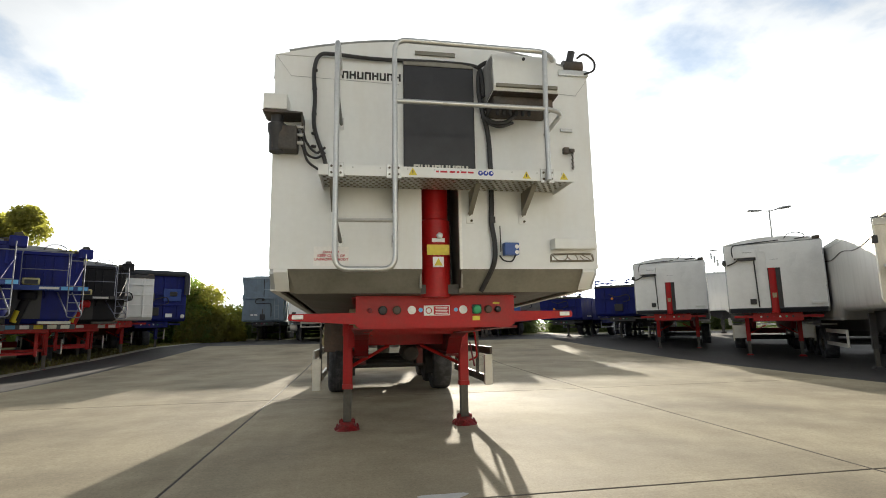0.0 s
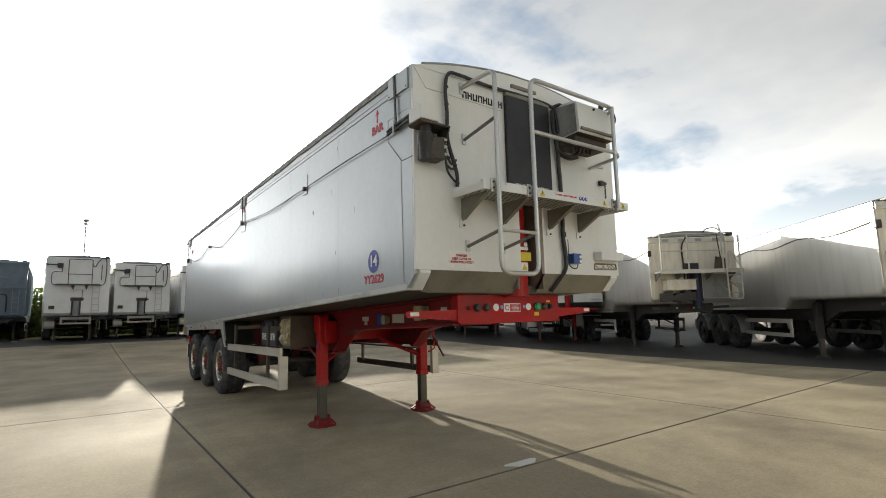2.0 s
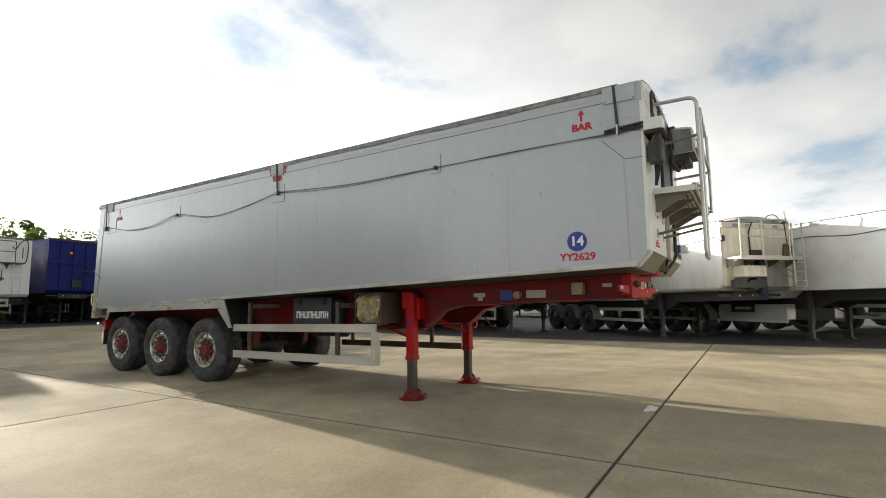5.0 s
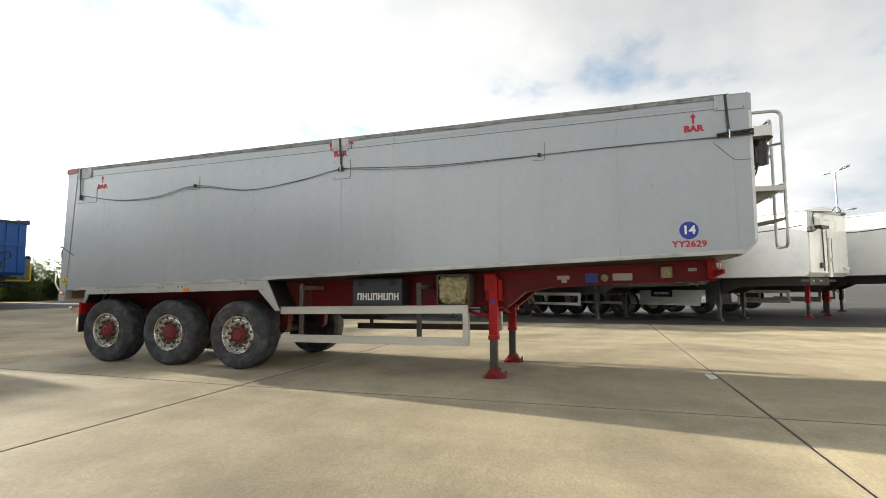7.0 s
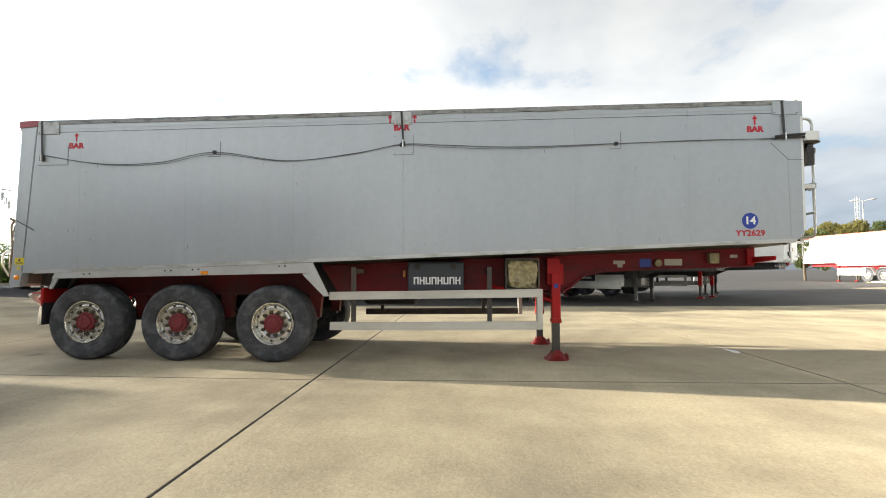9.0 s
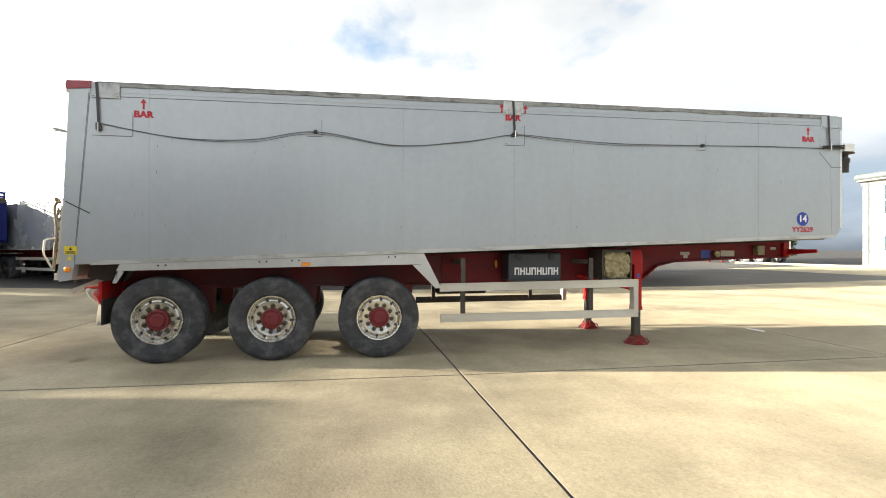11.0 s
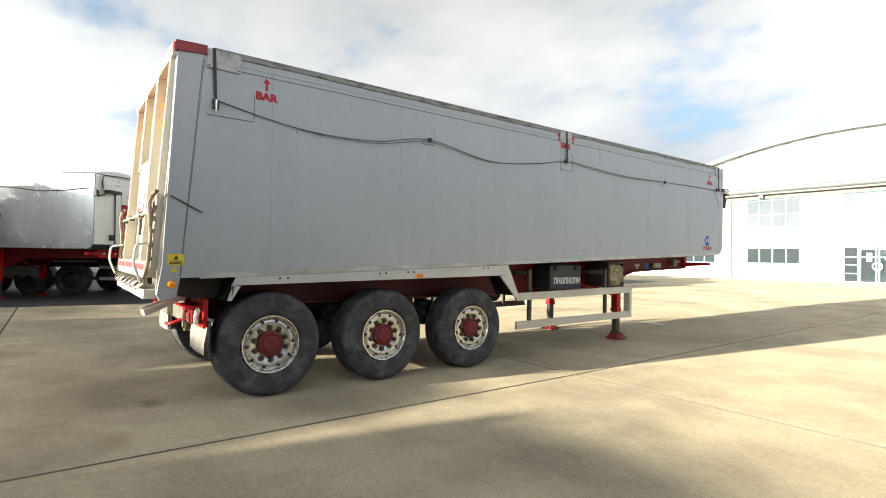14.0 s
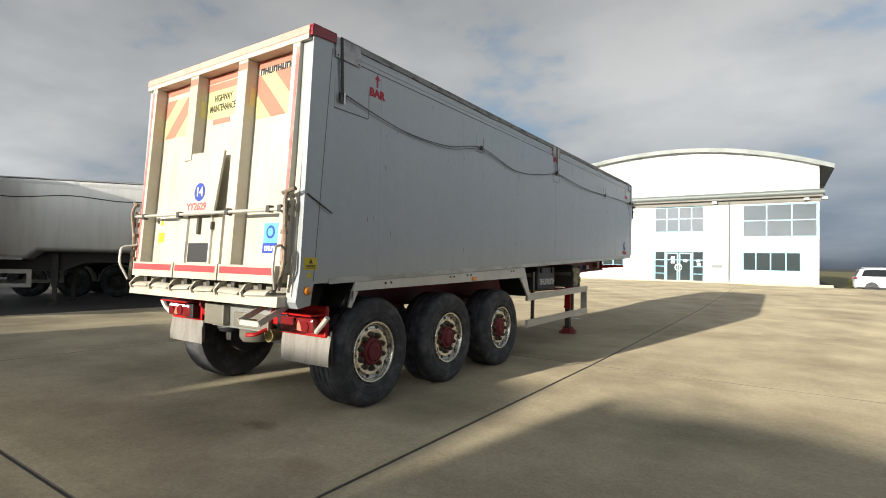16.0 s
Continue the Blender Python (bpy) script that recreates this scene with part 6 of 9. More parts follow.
# foot of the gate: striped bumper plates, hinged flaps and ledge
for x0, x1 in ((-1.10, -0.36), (-0.34, 0.34), (0.36, 1.10)):
    pl = part("bumper_plate", gate_bm(x0, x1, 1.20, 1.335, -0.05, 0.07), M["offwhite"], trailer, "cream bumper plate with red tape")
    part("reflective_tape", gate_bm(x0 + 0.03, x1 - 0.02, 1.262, 1.318, 0.0703, 0.073), M["reflective_red"], pl)
for k in range(6):
    x = -0.9 + k * 0.36
    bm = NEW()
    yg = y_gate(1.15)
    arc = [(yg + 0.005 + 0.09 * math.sin(q), 1.095 + 0.05 * math.cos(q)) for q in (0.2 + 0.24 * j for j in range(6))]
    prism(bm, arc + [(y - 0.008, z - 0.006) for y, z in reversed(arc)], 0, x - 0.135, x + 0.135)
    bmesh.ops.transform(bm, matrix=pose(x, yg, 1.12, 0, (2.5, -2, 1.5, 3, -1.5, 2)[k], 0) @ pose(-x, -yg, -1.12), verts=bm.verts)
    part("hinge_flap", bm, M["offwhite"], trailer, "curved cream hinge flap", True)
    hg = part("hinge", prism(NEW(), [(yg - 0.02, 1.19), (yg + 0.05, 1.18), (yg + 0.1, 1.12), (yg + 0.09, 1.08), (yg - 0.02, 1.08)], 0, x + 0.165, x + 0.185), M["offwhite"], trailer)
    part("hinge_pin", tube(NEW(), [(x + 0.15, yg + 0.075, 1.12), (x + 0.2, yg + 0.075, 1.12)], 0.016, 8), M["rust"], hg)
    part("hinge_stay", box(NEW(), x + 0.02, x + 0.07, yg - 0.03, yg + 0.01, 1.13, 1.2), M["rust"], hg)
part("rear_backing", gate_bm(-1.12, 1.12, 1.06, 1.27, -0.13, -0.112), M["hull"], trailer)
part("rear_ledge", gate_bm(-1.14, 1.14, 1.02, 1.10, -0.12, 0.06), M["offwhite"], trailer, "cream rear ledge")
# locks at the corners
for s in (-1, 1):
    bm = NEW()
    tube(bm, [(s * 1.12, y_gate(1.9) + 0.07, 1.90), (s * 1.24, y_gate(1.9) + 0.05, 1.93)], 0.018, 8)
    tube(bm, rounded_path([(s * 1.17, y_gate(1.9) + 0.07, 1.9), (s * 1.18, y_gate(1.8) + 0.09, 1.84), (s * 1.165, y_gate(1.5) + 0.05, 1.55), (s * 1.18, y_gate(1.3) + 0.05, 1.38), (s * 1.15, y_gate(1.2) + 0.07, 1.15)], 0.05), 0.016, 8)
    part("gate_lock", bm, M["lockrust"], trailer, "rusty tailgate lock linkage", True)
    lk = part("lock_bar", gate_bm(*sorted((s * 1.138, s * 1.162)), 1.28, 1.86, -0.02, 0.035), M["offwhite"], trailer, "cream lock bar with rust runs")
    for k, z in enumerate((1.36, 1.47, 1.6, 1.7, 1.8)):
        part("lock_knuckle", gate_bm(*sorted((s * (1.13 + 0.006 * (k % 2)), s * (1.178 - 0.005 * (k % 3)))), z - 0.018, z + 0.016 + 0.01 * (k % 2), 0.03, 0.052 + 0.01 * (k % 3)), M["lockrust"], lk)
    part("lock_rod", tube(NEW(), [(s * 1.17, y_gate(1.8) + 0.05, 1.84), (s * 1.178, y_gate(1.6) + 0.06, 1.62), (s * 1.172, y_gate(1.3) + 0.05, 1.3)], 0.009, 6), M["lockrust"], lk)
    part("grab_handle", tube(NEW(), rounded_path([(s * 1.14, y_gate(1.15) + 0.09, 1.16), (s * 1.19, y_gate(1.3) + 0.16, 1.32), (s * 1.19, y_gate(1.5) + 0.16, 1.48), (s * 1.12, y_gate(1.5) + 0.04, 1.5)], 0.04), 0.011, 8), M["rail"], trailer, "", True)
part("lock_rod", tube(NEW(), [(XS - 0.01, 10.25, 1.90), (XS - 0.02, 10.0, 1.77)], 0.006, 6), M["legsteel"], trailer)

# rear chassis end, lamps and flaps
for s in (-1, 1):
    # added sheet whose near-black stands in for shade in the open gap
    part("gap_shade_panel", prism(NEW(), [(9.62, 1.185), (10.15, 1.185), (10.185, 1.04), (9.97, 0.99), (9.77, 0.99)], 0, s * 0.92, s * 0.905), M["underbody"], trailer, "added near-black sheet for the shaded gap behind the rear wheel")
part("rear_beam", box(NEW(), -0.64, 0.64, 9.88, 9.95, 0.80, 1.06, 0.012), M["red"], trailer, "red rear cross beam")
part("rear_frame", prism(NEW(), [(-0.55, 1.02), (0.55, 1.02), (0.4, 0.72), (-0.4, 0.72)], 1, 9.9, 9.97), M["galv"], trailer)
part("tow_box", box(NEW(), 0.12, 0.44, 9.96, 10.04, 0.74, 0.95, 0.015), M["hull"], trailer)
part("underrun_plate", box(NEW(), -0.5, 0.02, 9.96, 10.0, 0.74, 0.88, 0.01), M["hull"], trailer)
stp = part("rear_step", box(NEW(), -0.86, -0.62, 10.28, 10.37, 0.875, 0.888, 0.003), M["rail"], trailer, "pale folding step with punched tread")
for k in range(6):
    part("tread_hole", box(NEW(), -0.845 + k * 0.037, -0.822 + k * 0.037, 10.3, 10.355, 0.888, 0.891), M["nut"], stp)
part("step_riser", box(NEW(), -0.86, -0.62, 10.365, 10.373, 0.845, 0.888, 0.002), M["rail"], stp)
for x in (-0.868, -0.612):
    part("step_arm", prism(NEW(), [(10.385, 0.895), (10.36, 0.845), (9.96, 1.03), (9.96, 1.075)], 0, x - 0.007, x + 0.007), M["rail"], stp)
part("step_tube", tube(NEW(), [(-0.868, 10.1, 0.99), (-0.612, 10.1, 0.99)], 0.014, 8), M["rust"], stp)
part("tow_eye", tube(NEW(), rounded_path([(-0.48, 9.98, 0.76), (-0.44, 10.1, 0.71), (-0.36, 10.12, 0.71)], 0.04), 0.018, 8), M["red"], trailer, "", True)
part("exhaust_horn", lathe(NEW(), [(0.05, 9.7), (0.06, 9.98), (0.055, 9.98), (0.045, 9.75)], (-0.48, 0, 0.70), "y", 16), M["bag"], trailer, "", True)
part("rear_air_tank", lathe(NEW(), [(0.0, 0.58), (0.13, 0.58), (0.16, 0.62), (0.16, 0.84), (0.12, 0.88), (0.0, 0.88)], (0.0, 9.75, 0), "z", 22), M["hull"], trailer, "grey upright air vessel", True)
for s in (-1, 1):
    bx = part("lamp_bracket", box(NEW(), s * 0.62, s * 1.18, 9.915, 9.955, 0.74, 1.0, 0.01), M["red"], trailer, "red lamp bracket")
    hs = part("tail_lamp", box(NEW(), s * 0.70, s * 1.12, 9.955, 10.04, 0.775, 0.905, 0.03), M["redlens"], trailer, "red tail lamp cluster")
    part("lamp_visor", box(NEW(), s * 0.66, s * 1.16, 9.95, 10.10, 0.925, 0.938), M["red"], hs)
    part("lamp_body", box(NEW(), s * 0.66, s * 0.80, 9.956, 10.03, 0.765, 0.91, 0.01), M["blackink"], hs)
    part("lamp_lens", lathe(NEW(), [(0.05, 10.035), (0.05, 10.05), (0.0, 10.055)], (s * 0.88, 0, 0.84), "y", 16), M["redlens"], hs)
    part("lamp_lens", lathe(NEW(), [(0.045, 10.035), (0.045, 10.05), (0.0, 10.055)], (s * 1.03, 0, 0.83), "y", 16), M["redlens"], hs)
    flat("reflector", [(-0.05, -0.04), (0.05, -0.04), (0, 0.045)], M["hired"], hs, facing("+y", (s * 0.95, 10.0415, 0.835)))
    part("lamp_arm", tube(NEW(), [(s * 1.12, 10.0, 0.79), (s * 1.2, 10.02, 0.85), (s * 1.27, 10.02, 0.92)], 0.022, 8), M["rail"], hs)
    bm = NEW()
    nz = 6
    rows = []
    for k in range(nz + 1):
        z = 0.755 - k * 0.25 / nz
        rows.append([bm.verts.new((s * x, 9.935 + 0.005 * math.sin(k * 0.9 + x * 9) + 0.02 * k / nz, z)) for x in (0.62, 0.77, 0.92, 1.07, 1.22)])
    for a, b in zip(rows, rows[1:]):
        for k in range(4):
            bm.faces.new((a[k], a[k + 1], b[k + 1], b[k]))
    bmesh.ops.solidify(bm, geom=list(bm.faces), thickness=0.008)
    mf = part("mud_flap", bm, M["flap"], trailer, "pale dusty mud flap", True)
    part("flap_lining", box(NEW(), s * 0.63, s * 1.21, 9.895, 9.91, 0.51, 0.80), M["black"], mf, "black rubber front of the flap")

# ---- ground ----
ys = [-3000, -400, -120, -60, -40, -28.55, -22.8, -17.05, -11.3, -5.55, 0.2, 5.95, 11.7, 17.45, 23.2, 40, 60, 120, 400, 3000]
xs = [-3000, -400, -120, -60, -40, -20, -8.05, -2.15, 9.65, 20, 40, 60, 120, 400, 3000]
bm = NEW()
grid = [[bm.verts.new((x, y, yard_z(x, y) - 0.009)) for x in xs] for y in ys]
for j in range(len(ys) - 1):
    for i in range(len(xs) - 1):
        bm.faces.new((grid[j][i], grid[j][i + 1], grid[j + 1][i + 1], grid[j + 1][i]))
ground = new("ground", mesh_of("ground", bm, M["asphalt"]))
tagged(ground, "dark worn asphalt yard surface", "ground", kind="structure")


# ---- neighbouring trailers ----
def body_bm(L, low, top, step, round_low):
    """A tub: a section drawn out along y, deeper behind the step."""
    bm = NEW()

    def section(zb):
        r = round_low
        pts = [(-1.25, top), (-1.25, zb + r)]
        pts += [(-1.25 + r - r * math.cos(a), zb + r - r * math.sin(a)) for a in (0.4, 0.8, 1.2, math.pi / 2)] if r > 0.02 else [(-1.25, zb)]
        return pts + [(-x, z) for x, z in reversed(pts)]
    stations = [(0.0, low + 0.12), (0.12, low)] + ([(3.3, low), (3.55, low - step)] if step else []) + [(L - 0.02, low - step), (L, low - step)]
    rows = [[bm.verts.new((x, y, z - (0.05 * y / L if z == top else 0))) for x, z in section(zb)] for y, zb in stations]
    n = len(rows[0])
    for a, b in zip(rows, rows[1:]):
        for k in range(n):
            bm.faces.new((a[k], a[(k + 1) % n], b[(k + 1) % n], b[k]))
    bm.faces.new(rows[0])
    bm.faces.new(rows[-1])
    return bm


def neighbour(label, x, y, turn, skin="nwhite", face=None, chassis="red", style="box", ram="red", L=10.2, top=3.35, low=1.45, step=0.22, round_low=0.0, arcs=False, dark_wheels=True, rails="rail", panel=False, legs=None, group="parked trailers"):
    legs = legs or chassis
    t = thing("trailer", label, "trailer", (x, y, lift(y)), turn, group)
    face = face or skin
    part("body", body_bm(L, low, top, step, round_low), M[skin], t, "", round_low > 0)
    n = 14
    bm = NEW()
    rows = [[bm.verts.new((-1.24 + 2.48 * i / n, yy, top - 0.05 * yy / L + 0.02 + (0.02 if style == "low" else 0.17 if L > 10 else 0.09) * (1 - (-1 + 2 * i / n) ** 2) * (1 - 0.35 * yy / L))) for i in range(n + 1)] for yy in (0.02, L * 0.33, L * 0.66, L)]
    for a, b in zip(rows, rows[1:]):
        for i in range(n):
            bm.faces.new((a[i], a[i + 1], b[i + 1], b[i]))
    edge = [rows[0], rows[-1]]
    for row in edge:
        bm.faces.new(row)
    part("roof_sheet", bm, M["nwhite"] if style == "box" else M["sheet"], t, "", True)
    part("top_rail", box(NEW(), -1.262, -1.245, 0.1, L, top - 0.13, top - 0.06), M["silver"] if skin != "nblue" else M[skin], t)
    part("top_rail", box(NEW(), 1.245, 1.262, 0.1, L, top - 0.13, top - 0.06), M["silver"] if skin != "nblue" else M[skin], t)
    cable = [(-1.268, 0.1 + k * (L - 0.2) / 8, top - 0.40 - 0.10 * (k % 2)) for k in range(9)]
    if skin in ("nwhite", "nsilver", "nalloy"):
        part("sheet_cable", tube(NEW(), smooth_path(cable, 4), 0.012, 5), M["black"], t)
        part("bottom_rail", box(NEW(), -1.258, -1.2, 3.6 if step else 0.3, L, low - step - 0.012, low - step + 0.03), M["silver"], t)
    # chassis
    zc = low - step
    for s in (-1, 1):
        part("chassis_rail", prism(NEW(), [(0.3, low - 0.26), (2.4, low - 0.30), (2.9, 0.92), (L - 0.3, 0.88), (L - 0.3, zc), (3.6, zc), (3.4, low - 0.01), (0.3, low - 0.01)], 0, s * 0.62, s * 0.5), M[chassis], t)
        lg = part("landing_leg", box(NEW(), s * 0.75 - 0.065, s * 0.75 + 0.065, 2.95, 3.09, 0.5, low - 0.05, 0.01), M[legs], t)
        part("inner_leg", box(NEW(), s * 0.75 - 0.048, s * 0.75 + 0.048, 2.975, 3.07, 0.06, 0.5), M["legsteel"], lg)
        part("foot", prism(NEW(), [(s * 0.75 - 0.13, 0.0), (s * 0.75 + 0.13, 0.0), (s * 0.75 + 0.07, 0.07), (s * 0.75 - 0.07, 0.07)], 1, 2.9, 3.14), M[legs], lg)
        part("brace", tube(NEW(), [(s * 0.72, 3.02, 0.75), (s * 0.2, 3.2, 1.05)], 0.022, 6), M[legs], lg)
        gd = part("side_guard", box(NEW(), s * 1.22, s * 1.18, 3.4, 5.9, 0.86, 0.97), M[rails], t)
        part("guard_rail", box(NEW(), s * 1.22, s * 1.18, 3.4, 5.9, 0.5, 0.6), M[rails], gd)
        part("guard_end", box(NEW(), s * 1.22, s * 1.18, 3.4, 3.5, 0.6, 0.86), M[rails], gd)
        part("guard_end", box(NEW(), s * 1.22, s * 1.18, 5.5, 5.6, 0.6, 0.86), M["darksteel"], gd)
        if panel:
            tb = part("tool_locker", box(NEW(), s * 1.225, s * 0.8, 3.45, 5.85, 0.6, 1.05, 0.01), M["silver"], t, "silver tool locker panel")
            if s < 0:
                pl = flat("dark_plate", rect(0.9, 0.26), M["navy"], tb, facing("-x", (-1.226, 4.9, 0.93)))
                block_mark("maker_mark", 8, 0.6, 0.08, M["whiteink"], tb, facing("-x", (-1.229, 4.9, 0.93)))
        hubs = (L - 3.35, L - 2.07, L - 0.8)
        for hy in hubs:
            wheel(t, s * 1.2, hy, TYRE_R, s, full=False, dark=dark_wheels)
            if arcs:
                pts = [(hy + 0.58 * math.cos(a), TYRE_R + 0.58 * math.sin(a)) for a in (math.pi * k / 8 for k in range(9))]
                bm = NEW()
                for p, q in zip(pts, pts[1:]):
                    v = [bm.verts.new(c) for c in ((s * 1.21, *p), (s * 1.21, *q), (s * 0.85, *q), (s * 0.85, *p))]
                    bm.faces.new(v)
                bmesh.ops.remove_doubles(bm, verts=bm.verts, dist=0.001)
                bmesh.ops.solidify(bm, geom=list(bm.faces), thickness=0.014)
                part("mudguard", bm, M["silver"], t, "", True)
            else:
                part("mudguard", prism(NEW(), [(hy - 0.62, 1.12), (hy + 0.62, 1.10), (hy + 0.62, 1.06), (hy - 0.62, 1.08)], 0, s * 1.23, s * 0.85), M["silver"], t)
        part("marker_arm", box(NEW(), s * 0.6, s * 1.12, 0.3, 0.33, low - 0.16, low - 0.09), M[legs if ram == "red" else chassis], t)
    for hy in hubs:
        part("axle", lathe(NEW(), [(0.06, -0.85), (0.06, 0.85)], (0, hy, TYRE_R), "x", 10), M["darksteel"], t)
    hd = part("headboard", box(NEW(), -0.63, 0.63, 0.28, 0.4, low - 0.26, low - 0.02, 0.01), M[legs if ram == "red" else chassis], t)
    for k in range(6):
        part("coupling", lathe(NEW(), [(0.03, 0.279), (0.03, 0.262), (0.0, 0.26)], (-0.42 + k * 0.16, 0, low - 0.13), "y", 10), M[("whiteink", "blackink", "redink", "whiteink", "green", "blackink")[k]], hd)
    part("rear_beam", box(NEW(), -1.15, 1.15, L - 0.1, L, 0.62, 0.86, 0.01), M[chassis], t)
    part("rear_beam", box(NEW(), -1.2, 1.2, L - 0.02, L + 0.06, zc - 0.1, zc + 0.08, 0.01), M["nwhite"], t)
    # fronts
    yf = -0.004
    if face != skin or style == "box":
        part("front_plate", box(NEW(), -1.22, 1.22, yf - 0.012, yf, low + 0.13, top - 0.01), M[face], t)
        yf -= 0.014
    if style == "box":
        part("lower_band", prism(NEW(), [(-0.022, low + 0.13), (-0.022, low + 0.11), (0.10, low - 0.01), (0.13, low - 0.01)], 0, -1.2, 1.2), M["toolbox"] if ram == "red" else M[face], t)
        # flat black sheet paints the darkness of the recessed slot
        part("ram_slot_shade", box(NEW(), -0.15, 0.17, yf - 0.006, yf, low + 0.13, top - 0.28), M["blackink"], t)
        part("ram", lathe(NEW(), [(0.105, low - 0.02), (0.105, top - 0.75)], (-0.04, yf + 0.045, 0), "z", 18), M[ram], t, "", True)
        part("ram_tag", box(NEW(), -0.09, 0.02, yf - 0.066, yf - 0.04, low + 0.42, low + 0.56), M["bag"], t)
        part("ram_cover", box(NEW(), -0.17, 0.19, yf - 0.03, yf - 0.007, top - 0.75, top - 0.25, 0.006), M[face], t)
        part("head_plate", box(NEW(), -0.32, 0.30, yf - 0.02, yf - 0.001, top - 0.25, top - 0.06, 0.006), M[face], t)
        part("control_cabinet", box(NEW(), -1.0, -0.42, yf - 0.22, yf - 0.001, top - 0.42, top - 0.18, 0.01), M[face], t)
        block_mark("maker_mark", 6, 0.26, 0.028, M["sheet"], t, facing("-y", (-0.62, yf - 0.221, top - 0.27)))
        block_mark("maker_mark", 5, 0.2, 0.025, M["sheet"], t, facing("-y", (0.04, yf - 0.031, top - 0.5)))
        part("valve_row", box(NEW(), -0.9, -0.42, yf - 0.2, yf - 0.02, top - 0.50, top - 0.425, 0.008), M["black"], t)
        part("hose", tube(NEW(), smooth_path([(-1.18, yf - 0.05, top - 0.62), (-1.0, yf - 0.08, top - 0.55), (-0.9, yf - 0.1, top - 0.48)], 4), 0.02, 6), M["black"], t)
        part("hose", tube(NEW(), smooth_path([(-0.95, yf - 0.05, top - 0.45), (-1.02, yf - 0.05, top - 0.3), (-1.0, yf - 0.05, top - 0.06), (-0.8, yf - 0.05, top), (0.2, yf - 0.04, top + 0.06)], 4), 0.016, 6), M["black"], t)
        part("hose", tube(NEW(), [(-0.47, yf - 0.03, top - 0.5), (-0.44, yf - 0.03, low + 0.15)], 0.018, 6), M["black"], t)
        part("socket_box", box(NEW(), -0.66, -0.5, yf - 0.06, yf - 0.001, low + 0.24, low + 0.4, 0.02), M["blackink"], t)
        part("document_box", box(NEW(), 0.82, 1.16, yf - 0.07, yf - 0.001, low + 0.22, low + 0.29, 0.008), M[face], t)
        part("front_motor", box(NEW(), -1.31, -1.2, -0.12, 0.0, top - 0.62, top - 0.46, 0.02), M["blackink"], t)
    elif style == "cage":
        pm, tm, tr, zp = M["galv"], M["rail"], 0.025, 2.32
        # the slot's inner shade, as a black sheet on the front
        part("ram_slot_shade", box(NEW(), -0.2, 0.22, yf - 0.008, yf, low + 0.05, zp), M["blackink"], t)
        part("ram", lathe(NEW(), [(0.13, low - 0.1), (0.13, 2.2), (0.11, 2.22), (0.11, zp)], (0.02, yf - 0.06, 0), "z", 18), M[ram], t, "", True)
        part("cover_plate", box(NEW(), 0.24, 1.05, yf - 0.012, yf - 0.001, low + 0.14, zp - 0.06), M["sheet"], t, "grey scuffed front plate")
        part("dark_hatch", box(NEW(), -0.28, 0.16, yf - 0.012, yf - 0.001, zp + 0.1, zp + 0.27), M["blackink"], t)
        part("bounce_tint_panel", box(NEW(), -1.05, -0.32, yf - 0.008, yf - 0.001, zp + 0.12, top - 0.2), M["cagebounce"], t, "upper front panel with warm bounce light in its colour")
        part("bounce_tint_panel", box(NEW(), -1.05, -0.3, yf - 0.008, yf - 0.001, low + 0.3, zp - 0.1), M["cagebounce"], t)
        part("canvas_bucket", prism(NEW(), [(0.36, zp + 0.02), (0.66, zp + 0.02), (0.72, zp + 0.34), (0.42, zp + 0.4)], 1, yf - 0.5, yf - 0.44), M["rust"], t, "brown shovel hung on the cage")
        part("shovel_shaft", tube(NEW(), [(0.56, yf - 0.47, zp + 0.3), (0.5, yf - 0.46, top + 0.02)], 0.018, 6), M["bark"], t)
        part("broom_shaft", tube(NEW(), [(0.72, yf - 0.4, top - 0.2), (0.6, yf - 0.4, top + 0.3)], 0.02, 6), M["rail"], t)
        for k in range(7):
            q = random.Random(k)
            part("valve_block", box(NEW(), -1.05 + k * 0.12, -0.9 + k * 0.12 + q.uniform(0, 0.06), yf - 0.34 + 0.003 * k, yf - 0.05, low + 0.0 + q.uniform(0, 0.08), low + 0.22 + q.uniform(0, 0.16), 0.02), M["darksteel"], t)
        cbx = part("control_cabinet", box(NEW(), -0.92, -0.12, yf - 0.36, yf - 0.009, zp - 0.5, zp - 0.22, 0.012), M["cagebounce"], t)
        part("cabinet_lid", box(NEW(), -0.94, -0.1, yf - 0.38, yf - 0.009, zp - 0.22, zp - 0.2, 0.004), M["rail"], cbx)
        part("front_head", box(NEW(), -1.23, 1.23, yf - 0.03, yf - 0.001, top - 0.16, top - 0.02, 0.006), M["rail"], t)
        for px in (-0.75, -0.3, 0.2, 0.7):
            part("head_plate", box(NEW(), px - 0.09, px + 0.09, yf - 0.045, yf - 0.031, top - 0.13, top - 0.05, 0.004), M["sheet"], t)
        part("control_face", box(NEW(), -0.55, -0.27, yf - 0.1, yf - 0.009, zp - 0.78, zp - 0.58, 0.02), M["blackink"], t)
        pf = part("work_platform", box(NEW(), -1.15, 1.15, yf - 0.5, yf - 0.002, zp - 0.02, zp + 0.03), pm, t)
        part("platform_fascia", box(NEW(), -1.15, 1.15, yf - 0.515, yf - 0.5, zp - 0.05, zp + 0.06), M["rail"], pf)
        part("platform_tag", box(NEW(), 0.05, 0.55, yf - 0.52, yf - 0.515, zp - 0.035, zp + 0.02), M["rail"], pf)
